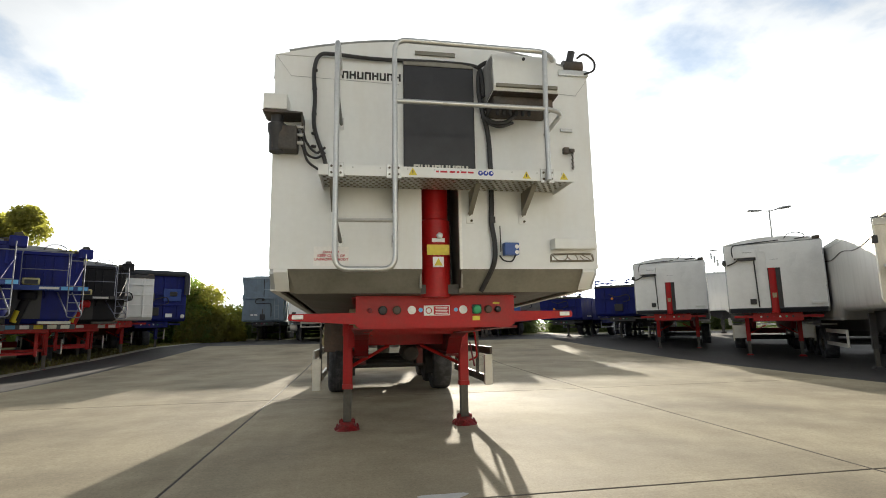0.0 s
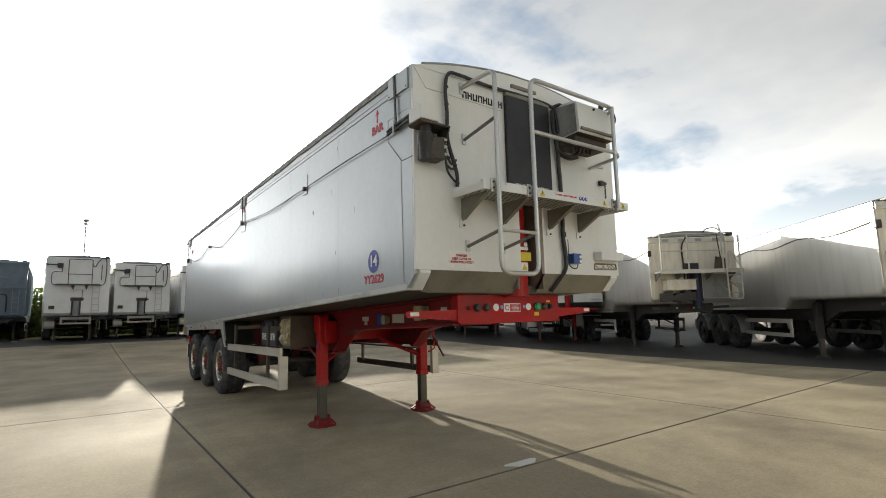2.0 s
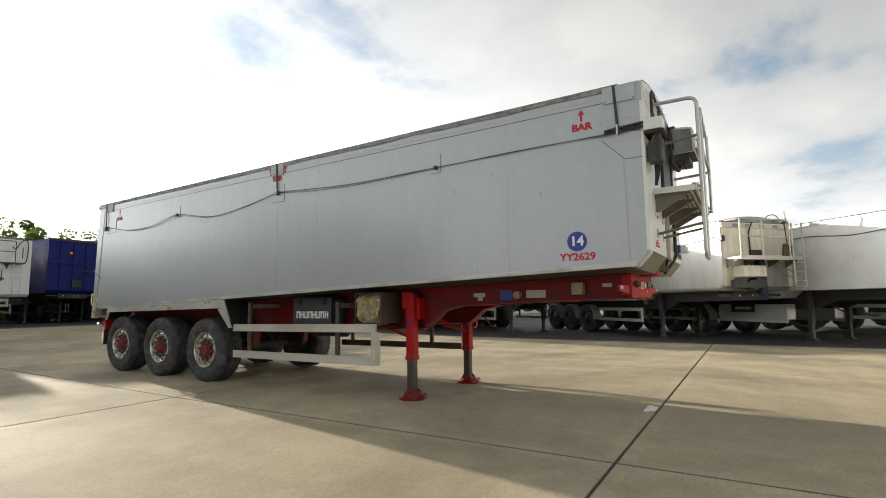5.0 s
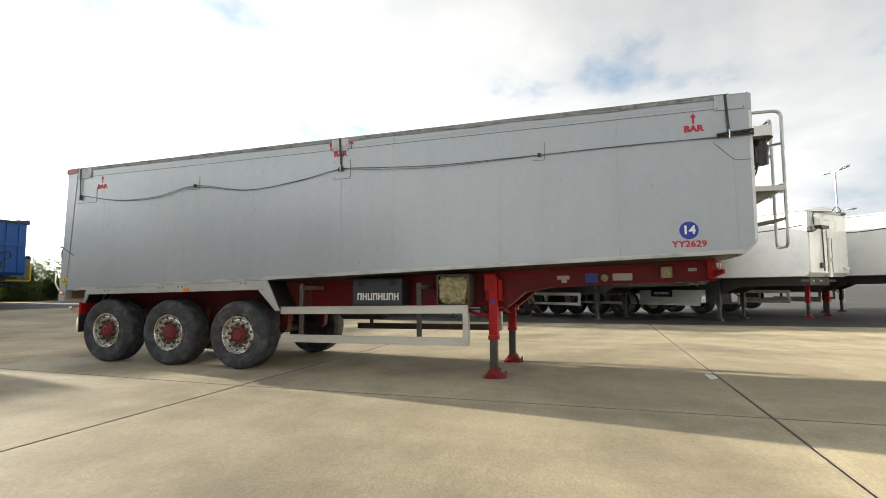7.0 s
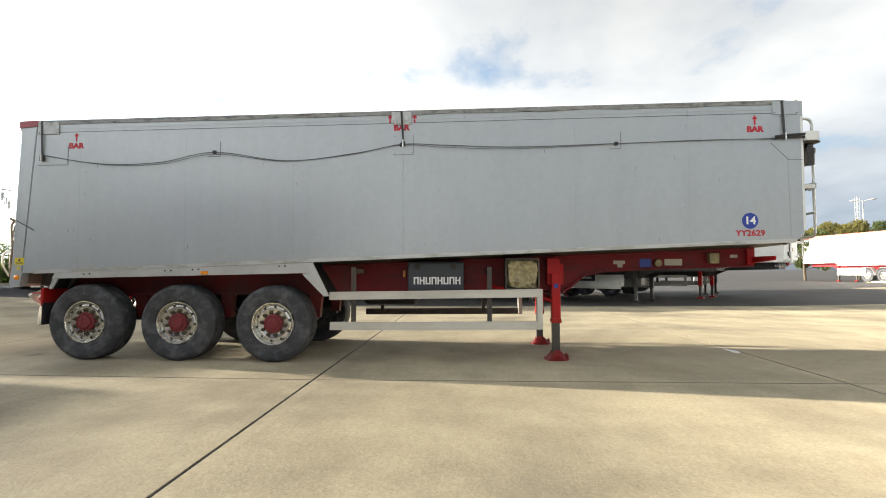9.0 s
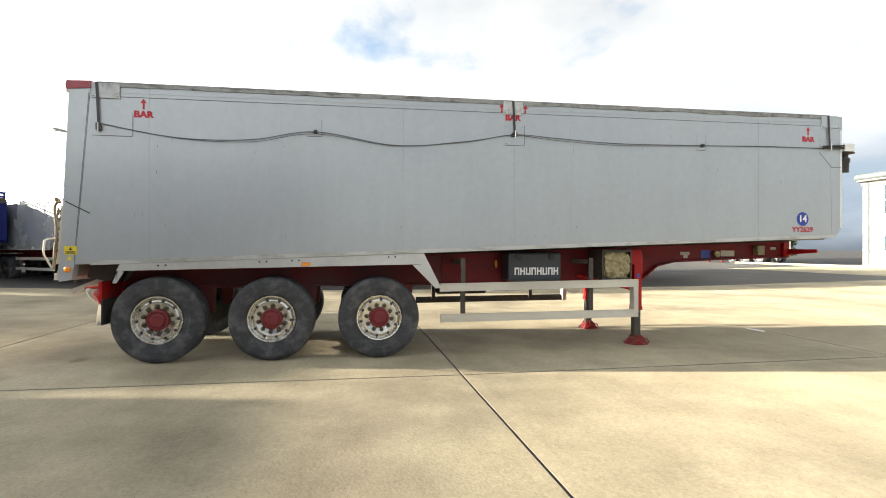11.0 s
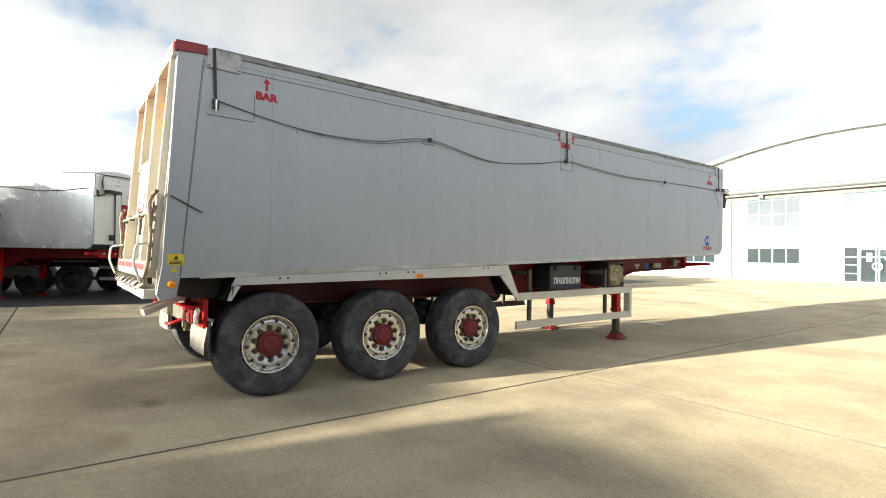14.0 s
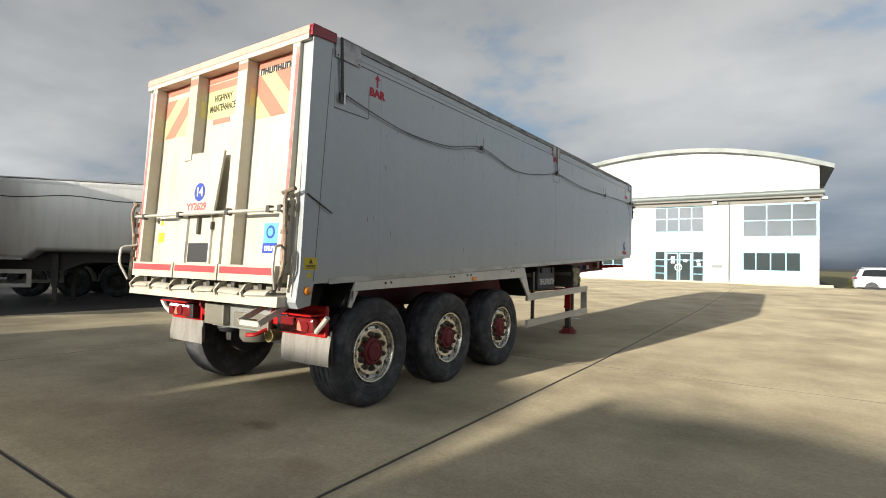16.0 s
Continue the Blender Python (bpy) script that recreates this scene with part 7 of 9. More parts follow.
        for gx in (-1.1, -0.5, 0.35, 1.0):
            part("gusset", prism(NEW(), [(yf - 0.002, zp - 0.02), (yf - 0.45, zp - 0.02), (yf - 0.002, zp - 0.24)], 0, gx - 0.008, gx + 0.008), M["hull"], pf)
        cg = part("handrail", tube(NEW(), rounded_path([(-1.1, yf - 0.02, top + 0.02), (-1.1, yf - 0.5, top + 0.02), (0.6, yf - 0.5, top + 0.02), (0.6, yf - 0.5, zp)], 0.12), tr, 7), tm, t, "", True)
        part("mid_rail", tube(NEW(), [(-1.1, yf - 0.5, top - 0.45), (0.6, yf - 0.5, top - 0.45)], tr * 0.7, 7), tm, cg, "", True)
        for px in (-1.1, -0.35):
            part("post", tube(NEW(), [(px, yf - 0.5, top + 0.02), (px, yf - 0.5, zp)], tr, 7), tm, cg)
        lt = top - 0.05
        ld = part("ladder", tube(NEW(), rounded_path([(0.68, yf - 0.52, lt), (0.68, yf - 0.52, low + 0.08), (1.06, yf - 0.52, low + 0.08), (1.06, yf - 0.52, lt)], 0.09), tr, 7), tm, t, "", True)
        nr = int((zp - low) / 0.24)
        for k in range(nr):
            part("rung", tube(NEW(), [(0.68, yf - 0.52, low + 0.26 + k * 0.24), (1.06, yf - 0.52, low + 0.26 + k * 0.24)], 0.014, 6), tm, ld)
        for x in (0.68, 1.06):
            part("stand_off", tube(NEW(), [(x, yf - 0.52, low + 0.3), (x - 0.1, yf - 0.01, low + 0.65)], 0.014, 6), tm, ld)
        part("brace_tube", tube(NEW(), [(1.1, yf - 0.5, zp + 0.05), (1.1, yf - 0.02, zp + 0.6)], 0.017, 6), tm, cg)
        part("front_motor", box(NEW(), -1.31, -1.2, -0.12, 0.0, top - 0.55, top - 0.38, 0.02), M["blackink"], t)
        part("hose", tube(NEW(), smooth_path([(-0.15, yf - 0.03, top), (-0.3, yf - 0.04, top - 0.3), (-0.28, yf - 0.04, top - 0.9), (-0.3, yf - 0.03, low + 0.2)], 4), 0.022, 6), M["black"], t)
    elif style == "drum":
        # a dark tub front: platform on gussets, tube rails, long ladder, leaning ram and sheet drives
        blue = skin == "nblue"
        zp = 2.36 if blue else 2.2
        deck = M["deckblue"] if blue else M["nblack"]
        tm = M["palesteel"]
        # black surface sheet in place of the slot's shaded recess
        part("ram_slot_shade", box(NEW(), -0.3, 0.4, yf - 0.01, yf, low + 0.12, zp - 0.02), M["blackink"], t)
        rp = part("ram", tube(NEW(), [(-0.12, yf - 0.07, low - 0.02), (0.12, yf - 0.16, zp - 0.12)], 0.1, 16), M[ram], t, "", True)
        part("ram_sleeve", tube(NEW(), [(-0.115, yf - 0.072, low + 0.03), (-0.035, yf - 0.102, low + 0.33)], 0.106, 16), M["yellow"], rp, "yellow ram sleeve", True)
        part("ram_collar", lathe(NEW(), [(0.17, zp - 0.3), (0.2, zp - 0.26), (0.2, zp - 0.12), (0.15, zp - 0.08)], (0.1, yf - 0.15, 0), "z", 14), M[ram], rp, "", True)
        part("pivot_block", box(NEW(), -0.62, -0.3, yf - 0.2, yf - 0.02, low - 0.02, low + 0.16, 0.02), M["red"] if not blue else M["blackink"], t)
        for px in (-0.54, -0.38):
            part("pivot_ring", lathe(NEW(), [(0.05, yf - 0.2), (0.05, yf - 0.215), (0.02, yf - 0.216)], (px, 0, low + 0.07), "y", 12), M["yellow"] if px < -0.5 else M["legsteel"], t)
        pill = part("tag_pill", box(NEW(), -0.05, 0.33, yf - 0.1, yf - 0.03, zp + 0.1, zp + 0.29, 0.05), M["hiyellow"], t, "yellow-edged rounded tag")
        part("tag_face", box(NEW(), 0.0, 0.28, yf - 0.106, yf - 0.1, zp + 0.13, zp + 0.24, 0.002), M["blackink"], pill)
        for k in range(7):
            a = -0.6 + k * 0.2
            part("front_rib", box(NEW(), a - 0.012, a + 0.012, yf - 0.03, yf - 0.001, zp + 0.06, top - 0.08, 0.004), M[skin], t)
        part("head_rail", box(NEW(), -1.24, 1.24, yf - 0.05, yf + 0.04, top - 0.06, top + 0.03, 0.015), M[skin], t)
        for s, w in ((1, 0.34), (-1, 0.26)):
            arm = part("drive_post", box(NEW(), s * 1.1 - 0.03, s * 1.1 + 0.03, yf - 0.1, yf - 0.001, top - 0.5, top + 0.02, 0.005), M[skin], t)
            part("sheet_drive", box(NEW(), s * 1.28 - w / 2, s * 1.28 + w / 2, -0.2, 0.08, top - 0.1, top + 0.16, 0.04), M[skin], t, "sheet drive box at the upper corner")
            part("drive_cap", prism(NEW(), [(s * 1.28 - 0.1, top + 0.16), (s * 1.28 + 0.1, top + 0.16), (s * 1.28 + 0.05, top + 0.25), (s * 1.28 - 0.08, top + 0.23)], 1, -0.16, 0.03), M["darksteel"], arm)
        pf = part("work_platform", box(NEW(), -1.2, 1.36, yf - 0.5, yf - 0.002, zp - 0.02, zp + 0.03), deck, t)
        part("platform_fascia", box(NEW(), -1.2, 1.36, yf - 0.515, yf - 0.5, zp - 0.06, zp + 0.06), deck, pf)
        part("platform_tag", box(NEW(), 0.3, 0.72, yf - 0.52, yf - 0.515, zp - 0.03, zp + 0.03), M["rail"], pf)
        part("platform_tag", box(NEW(), 0.76, 1.02, yf - 0.52, yf - 0.515, zp - 0.045, zp + 0.045), M["skyblue"] if blue else M["darksteel"], pf)
        part("platform_tag", box(NEW(), 1.12, 1.34, yf - 0.52, yf - 0.515, zp - 0.045, zp + 0.045), M["skyblue"] if blue else M["darksteel"], pf)
        for gx in (-1.05, -0.45, 0.45, 1.0):
            part("gusset", prism(NEW(), [(yf - 0.002, zp - 0.02), (yf - 0.45, zp - 0.02), (yf - 0.002, zp - 0.26)], 0, gx - 0.008, gx + 0.008), M[skin], pf)
        zt = top + 0.0
        cg = part("handrail", tube(NEW(), rounded_path([(-0.1, yf - 0.5, zp), (-0.1, yf - 0.5, zt), (0.88, yf - 0.5, zt), (0.88, yf - 0.5, zp)], 0.1), 0.013, 7), tm, t, "", True)
        part("mid_rail", tube(NEW(), [(-0.1, yf - 0.5, (zt + zp) / 2), (0.88, yf - 0.5, (zt + zp) / 2)], 0.011, 6), tm, cg, "", True)
        for px in (-1.15, -0.62):
            part("post", tube(NEW(), [(px, yf - 0.5, zp), (px, yf - 0.5, zt - 0.05)], 0.014, 6), tm, cg)
        zb = low + 0.14
        ld = part("ladder", tube(NEW(), rounded_path([(0.92, yf - 0.53, zt - 0.02), (0.92, yf - 0.56, zb), (1.24, yf - 0.56, zb), (1.24, yf - 0.53, zt - 0.02)], 0.08), 0.014, 7), tm, t, "", True)
        for k in range(4):
            z = zb + 0.17 + k * 0.22
            part("rung", tube(NEW(), [(0.92, yf - 0.56, z), (1.24, yf - 0.56, z)], 0.013, 6), tm, ld)
        part("rung", tube(NEW(), [(0.92, yf - 0.53, zt - 0.22), (1.24, yf - 0.53, zt - 0.22)], 0.013, 6), tm, ld)
        for x, dx in ((0.92, -0.2), (1.24, -0.2)):
            part("stand_off", tube(NEW(), [(x, yf - 0.55, zb + 0.1), (x + dx, yf - 0.06, zp - 0.08)], 0.018, 6), tm, ld)
        part("brace_tube", tube(NEW(), [(1.02, yf - 0.5, zp + 0.05), (1.26, yf - 0.02, zp + 0.62)], 0.015, 6), M[skin], cg)
        part("under_shelf", box(NEW(), 0.35, 1.05, yf - 0.3, yf + 0.1, low - 0.02, low + 0.05), M["rail"] if blue else M["legsteel"], t)
        part("tag_bar", box(NEW(), -1.2, 1.2, 0.2, 0.27, low - 0.16, low - 0.03, 0.006), M["toolbox"] if blue else M["red"], t)
        for k, c in enumerate(("rail", "whiteink", "rail", "skyblue", "whiteink", "yellow", "rail", "rail")):
            if blue or k in (1, 3, 4, 6, 7):
                part("marker_tag", box(NEW(), -1.15 + k * 0.29, -0.95 + k * 0.29, 0.19, 0.2, low - 0.145, low - 0.045), M[c if blue else "rail"], t)
        # struts between the legs
        for s in (-1, 1):
            part("leg_strut", tube(NEW(), [(s * 0.75, 2.95, 0.55), (s * 0.55, 1.3, low - 0.3)], 0.035, 6), M[legs], t)
            part("front_strut", box(NEW(), s * 0.42 - 0.04, s * 0.42 + 0.04, 0.9, 1.0, 0.55, low - 0.25, 0.01), M[legs], t)
        part("leg_tie", box(NEW(), -0.7, 0.7, 2.98, 3.05, 0.62, 0.7, 0.008), M[legs], t)
        part("leg_tie", box(NEW(), -0.44, 0.44, 0.92, 0.98, 0.6, 0.67, 0.008), M[legs], t)
    elif style == "tub":
        # a pale front with a tube frame, drive motor, black sheet painting the ram slot's shade, and short ladder
        part("ram_slot_shade", box(NEW(), -0.24, 0.14, yf - 0.01, yf, low + 0.02, low + 0.72), M["blackink"], t)
        part("ram", lathe(NEW(), [(0.12, low - 0.02), (0.12, low + 0.68)], (-0.05, yf - 0.06, 0), "z", 16), M["sheet"], t, "", True)
        part("slot_cap", box(NEW(), -0.28, 0.2, yf - 0.16, yf - 0.002, low + 0.68, low + 0.84, 0.02), M["legsteel"], t)
        part("head_bracket", prism(NEW(), [(-0.3, low + 1.42), (0.32, low + 1.42), (0.24, low + 1.2), (-0.2, low + 1.2)], 1, yf - 0.14, yf - 0.002), M["nwhite"], t)
        part("deck_edge", box(NEW(), -0.85, 0.85, yf - 0.4, yf - 0.002, low + 1.42, low + 1.47), M["legsteel"], t, "dark edge of a narrow front deck")
        zt = top - 0.12
        fr = part("front_frame", tube(NEW(), rounded_path([(-0.42, yf - 0.42, low + 1.45), (-0.42, yf - 0.42, zt), (0.5, yf - 0.42, zt), (0.5, yf - 0.42, low + 1.45)], 0.07), 0.018, 7), M["legsteel"], t, "dark tube frame on the front", True)
        part("frame_bar", tube(NEW(), [(-0.42, yf - 0.42, low + 1.92), (0.5, yf - 0.42, low + 1.92)], 0.016, 6), M["legsteel"], fr)
        part("hose", tube(NEW(), smooth_path([(0.5, yf - 0.1, zt - 0.2), (0.62, yf - 0.12, zt - 0.32), (0.75, yf - 0.12, zt - 0.05), (0.95, yf - 0.1, zt + 0.12), (1.08, yf - 0.08, zt - 0.05), (1.07, yf - 0.06, low + 1.7), (0.98, yf - 0.06, low + 1.46), (0.86, yf - 0.06, low + 1.44)], 4), 0.02, 6), M["black"], t)
        part("grab_bar", tube(NEW(), [(0.9, yf - 0.06, zt - 0.2), (0.9, yf - 0.06, low + 1.68)], 0.018, 6), M["legsteel"], t)
        mt = part("sheet_motor", box(NEW(), -0.84, -0.62, yf - 0.2, yf - 0.002, top - 0.52, top - 0.3, 0.03), M["blackink"], t)
        part("drive_shaft", tube(NEW(), [(-1.36, yf - 0.1, top - 0.36), (-0.8, yf - 0.1, top - 0.38)], 0.03, 7), M["legsteel"], mt)
        part("hose", tube(NEW(), smooth_path([(-0.68, yf - 0.1, top - 0.5), (-0.66, yf - 0.08, top - 0.7), (-1.0, yf - 0.06, top - 0.74), (-1.02, yf - 0.06, low + 1.52), (-0.85, yf - 0.06, low + 1.44)], 4), 0.016, 6), M["black"], t)
        for px in (0.55, 0.83):
            part("ladder_stile", tube(NEW(), [(px, yf - 0.2, low + 1.42), (px, yf - 0.2, low + 0.1)], 0.016, 6), M["galv"], t)
        for k in range(4):
            part("rung", tube(NEW(), [(0.55, yf - 0.2, low + 0.22 + k * 0.28), (0.83, yf - 0.2, low + 0.22 + k * 0.28)], 0.014, 6), M["galv"], t)
        part("document_box", box(NEW(), -1.08, -0.86, yf - 0.08, yf - 0.002, low + 0.3, low + 0.46, 0.01), M["blackink"], t)
        part("marker_arm", box(NEW(), -0.95, 0.95, yf - 0.05, yf + 0.02, low - 0.04, low + 0.0), M["darksteel"], t)
        bmp = part("bumper_frame", box(NEW(), -0.62, 0.58, 0.1, 0.2, low - 0.2, low - 0.08, 0.01), M["offwhite"], t, "cream bumper frame under the front")
        part("bumper_bar", box(NEW(), -0.62, 0.58, 0.1, 0.2, low - 0.42, low - 0.34, 0.01), M["offwhite"], bmp)
        for px in (-0.62, 0.5):
            part("bumper_post", box(NEW(), px, px + 0.08, 0.11, 0.19, low - 0.34, low - 0.2), M["offwhite"], bmp)
        part("cross_clamp", box(NEW(), -0.27, 0.25, yf - 0.19, yf - 0.16, low + 0.73, low + 0.79, 0.01), M["blackink"], t)
        part("pull_rod", tube(NEW(), [(0.16, yf - 0.17, low + 0.75), (0.16, yf - 0.17, low + 1.2)], 0.014, 6), M["legsteel"], t)
        for px in (-0.3, 0.22):
            part("bracket_ear", prism(NEW(), [(px, low + 1.42), (px + 0.16, low + 1.42), (px + 0.1, low + 1.18)], 1, yf - 0.2, yf - 0.15), M["legsteel"], t)
        part("side_tank", lathe(NEW(), [(0.0, -1.2), (0.17, -1.19), (0.19, -1.15), (0.19, -0.85), (0.17, -0.81), (0.0, -0.8)], (0, 0.6, low - 0.42), "x", 16), M["offwhite"], t, "cream side vessel", True)
    elif style == "split":
        # a two-part front: waisted upper half over a plain lower one, braced sides
        zm = (low + top) / 2 + 0.1
        for s in (-1, 1):
            part("corner_post", prism(NEW(), [(s * 1.1, low + 0.05), (s * 1.3, low + 0.05), (s * 1.24, zm - 0.25), (s * 1.34, zm), (s * 1.22, zm + 0.35), (s * 1.34, top), (s * 1.12, top)], 1, yf - 0.07, yf + 0.02), M[skin], t)
            for k in range(6):
                y0 = 0.35 + k * (L - 0.6) / 6
                part("side_brace", tube(NEW(), [(s * 1.27, y0, low + 0.1), (s * 1.31, y0 + 0.75, zm), (s * 1.27, y0 + 1.4, top - 0.12)], 0.045, 6), M["palegrey"], t)
        part("mid_rail", box(NEW(), -1.3, 1.3, yf - 0.11, yf - 0.002, zm - 0.06, zm + 0.05, 0.012), M[skin], t)
        part("head_rail", box(NEW(), -1.34, 1.34, yf - 0.09, yf + 0.04, top - 0.05, top + 0.05, 0.012), M["palegrey"], t)
        part("head_lid", box(NEW(), -0.62, 0.5, yf - 0.1, yf + 0.1, top + 0.05, top + 0.12, 0.02), M[skin], t)
        part("upright_slit", box(NEW(), 0.0, 0.05, yf - 0.02, yf - 0.002, zm + 0.08, top - 0.08), M["blackink"], t)
        for px in (-0.42, 0.45):
            part("front_rib", box(NEW(), px - 0.025, px + 0.025, yf - 0.04, yf - 0.002, zm + 0.06, top - 0.06, 0.008), M[skin], t)
        part("step_bar", tube(NEW(), [(0.02, yf - 0.06, zm + 0.55), (0.5, yf - 0.06, zm + 0.55)], 0.02, 6), M["palegrey"], t)
        for px in (-0.85, -0.4, 0.1, 0.55):
            part("lower_rib", box(NEW(), px - 0.02, px + 0.02, yf - 0.03, yf - 0.002, low + 0.08, zm - 0.07, 0.008), M[skin], t)
        for px in (0.72, 0.98):
            part("ladder_stile", tube(NEW(), [(px, yf - 0.08, zm - 0.08), (px, yf - 0.08, low + 0.1)], 0.018, 6), M["palegrey"], t)
        for k in range(4):
            part("rung", tube(NEW(), [(0.72, yf - 0.08, low + 0.2 + k * 0.28), (0.98, yf - 0.08, low + 0.2 + k * 0.28)], 0.014, 6), M["palegrey"], t)
        part("hose", tube(NEW(), smooth_path([(-0.05, yf - 0.14, zm - 0.02), (-0.4, yf - 0.16, zm - 0.08), (-0.44, yf - 0.16, zm - 0.32), (-0.1, yf - 0.16, zm - 0.36), (0.4, yf - 0.14, zm - 0.34), (0.5, yf - 0.1, zm - 0.55), (0.5, yf - 0.06, low + 0.3)], 4), 0.03, 6), M["black"], t)
        part("hose_drum", lathe(NEW(), [(0.09, yf - 0.1), (0.09, yf - 0.18), (0.0, yf - 0.185)], (0.0, 0, zm - 0.1), "y", 14), M["darksteel"], t)
        for px in (-0.68, -0.44):
            part("white_label", box(NEW(), px - 0.09, px + 0.09, yf - 0.035, yf - 0.031, low + 0.38, low + 0.5), M["whiteink"], t)
        part("coupling", box(NEW(), -0.18, 0.12, yf - 0.2, yf - 0.002, low + 0.12, low + 0.48, 0.04), M["blackink"], t)
        part("coupling_pipe", tube(NEW(), [(-0.02, yf - 0.1, low + 0.1), (-0.02, yf - 0.1, low + 0.8)], 0.03, 6), M["legsteel"], t)
    else:
        # plain front: pressed ribs, a dark fitting and hoses
        for px in (-0.75, -0.2, 0.35, 0.9):
            part("front_rib", box(NEW(), px - 0.03, px + 0.03, yf - 0.05, yf - 0.001, low + 0.1, top - 0.06, 0.01), M[skin], t)
        part("front_belt", box(NEW(), -1.2, 1.2, yf - 0.07, yf - 0.051, (low + top) / 2 + 0.1, (low + top) / 2 + 0.2, 0.01), M[skin], t)
        part("head_rail", box(NEW(), -1.24, 1.24, yf - 0.06, yf + 0.03, top - 0.07, top + 0.05, 0.01), M["darksteel"], t)
        part("hose", tube(NEW(), smooth_path([(-0.5, yf - 0.1, low + 1.1), (-0.1, yf - 0.14, low + 0.95), (0.4, yf - 0.14, low + 1.05), (0.5, yf - 0.1, low + 0.8), (0.2, yf - 0.1, low + 0.7)], 4), 0.022, 6), M["black"], t)
        part("dark_fitting", box(NEW(), -0.25, 0.15, yf - 0.12, yf - 0.002, low + 0.25, low + 0.6, 0.02), M["blackink"], t)
        part("front_lamp", lathe(NEW(), [(0.06, yf - 0.04), (0.06, yf - 0.1), (0.0, yf - 0.11)], (-0.35, 0, top - 0.62), "y", 12), M["amber"], t)
    tp = smooth_path([(0.35, -0.02, top + 0.1), (0.45, -0.06, top + 0.22), (0.7, -0.06, top + 0.24), (0.85, -0.04, top + 0.12), (0.6, -0.03, top + 0.06), (0.95, -0.02, top + 0.1), (1.12, -0.02, top + 0.08)], 4)
    part("sheet_hose", tube(NEW(), tp, 0.013, 5), M["black"], t)
    part("sheet_motor", lathe(NEW(), [(0.05, 1.02), (0.05, 1.2), (0.0, 1.21)], (0, 0.0, top + 0.07), "x", 10), M["rust"], t)
    return t


RIGHT = -42.0
neighbour("white-fronted box tipping trailer with red ram and legs", 10.84, 13.64, -37.0, skin="nalloy", face="nwhite", chassis="railred", legs="red")
neighbour("white box tipping trailer, red legs, beside silver tub trailer", 11.48, 9.44, -39.0, skin="nalloy", face="nwhite", chassis="railred", legs="red", arcs=True, panel=True, top=3.5)
neighbour("satin silver tub trailer with cage ladder on dark chassis", 11.0, 4.4, -36.0, skin="nsilver", chassis="darksteel", style="cage", ram="ramblue", round_low=0.12, face="cagebounce")
neighbour("silver tub trailer, black chassis, handrail cage and hanging hose", 10.4, -1.0, RIGHT, skin="nsilver", chassis="darksteel", style="cage", ram="ramblue", round_low=0.12, arcs=True, face="cagebounce")
neighbour("clean white tipping trailer with silver tool locker", 10.5, -5.0, RIGHT, chassis="darksteel", ram="silver", arcs=True, panel=True, dark_wheels=False)
neighbour("white tipping trailer on dark chassis at the row's end", 12.2, -8.2, RIGHT, chassis="darksteel", legs="red", ram="nwhite")
neighbour("white tub trailer with red ram, cage and platform", 15.1, -9.75, RIGHT, skin="nwhite", chassis="darksteel", style="cage", ram="red", face="cagebounce", round_low=0.1, dark_wheels=True)
LEFT = 32.0
neighbour("royal blue tipping trailer with blue platform and ladder", -9.55, 8.65, LEFT, top=3.3, skin="nblue", chassis="red", style="drum", ram="nblack", round_low=0.45)
neighbour("royal blue tipping trailer on red legs by the verge", -9.36, 11.2, LEFT, top=3.33, skin="nblue", chassis="red", style="drum", ram="nblack", round_low=0.45)
neighbour("black tipping trailer with red ram and ladder", -9.45, 14.1, LEFT, top=3.22, skin="nblack", chassis="red", style="drum", ram="red", round_low=0.5, low=1.4)
wt = neighbour("plain white trailer parked between black and blue ones", -9.75, 17.3, LEFT, skin="nwhite", chassis="red", style="low", ram="red", top=3.15)
for z_ in (1.62, 2.0, 2.4, 2.8):
    part("cross_rib", box(NEW(), 0.36, 1.2, -0.085, -0.06, z_, z_ + 0.05, 0.006), M["nwhite"], wt)
nv = neighbour("dark blue box trailer with grey rolled sheet at the row's end", -9.45, 20.2, LEFT, skin="nblue", chassis="nblue", style="low", ram="nblue", top=3.4, low=1.32)
part("sheet_roll", tube(NEW(), rounded_path([(-1.25, -0.12, 3.42), (1.24, -0.12, 3.42), (1.24, -0.12, 2.5)], 0.14), 0.12, 10), M["sheetroll"], nv, "dark grey rolled sheet over the head", True)
part("upper_panel", box(NEW(), 0.3, 1.02, -0.09, -0.06, 2.2, 2.75, 0.02), M["deckblue"], nv)
part("dark_fitting", box(NEW(), -0.45, -0.05, -0.18, -0.06, 2.15, 2.55, 0.04), M["blackink"], nv)
part("dark_fitting", box(NEW(), 0.55, 0.85, -0.16, -0.09, 2.42, 2.62, 0.04), M["blackink"], nv)
part("lower_sill", box(NEW(), -1.2, 1.2, -0.12, -0.06, 2.0, 2.08, 0.02), M["nblue"], nv)
part("white_plate", box(NEW(), 0.42, 0.68, -0.1, -0.06, 1.5, 1.66, 0.005), M["whiteink"], nv)
part("corner_lamp", lathe(NEW(), [(0.07, -0.04), (0.09, -0.1), (0.06, -0.13), (0.0, -0.135)], (1.1, 0, 1.54), "y", 14), M["galv"], nv, "bright corner lamp", True)
neighbour("blue-grey high-sided trailer beside the hedge", -6.85, 31.0, 2.0, skin="ngrey", chassis="darksteel", style="split", ram="legsteel", L=9.4, top=4.1, low=1.25)
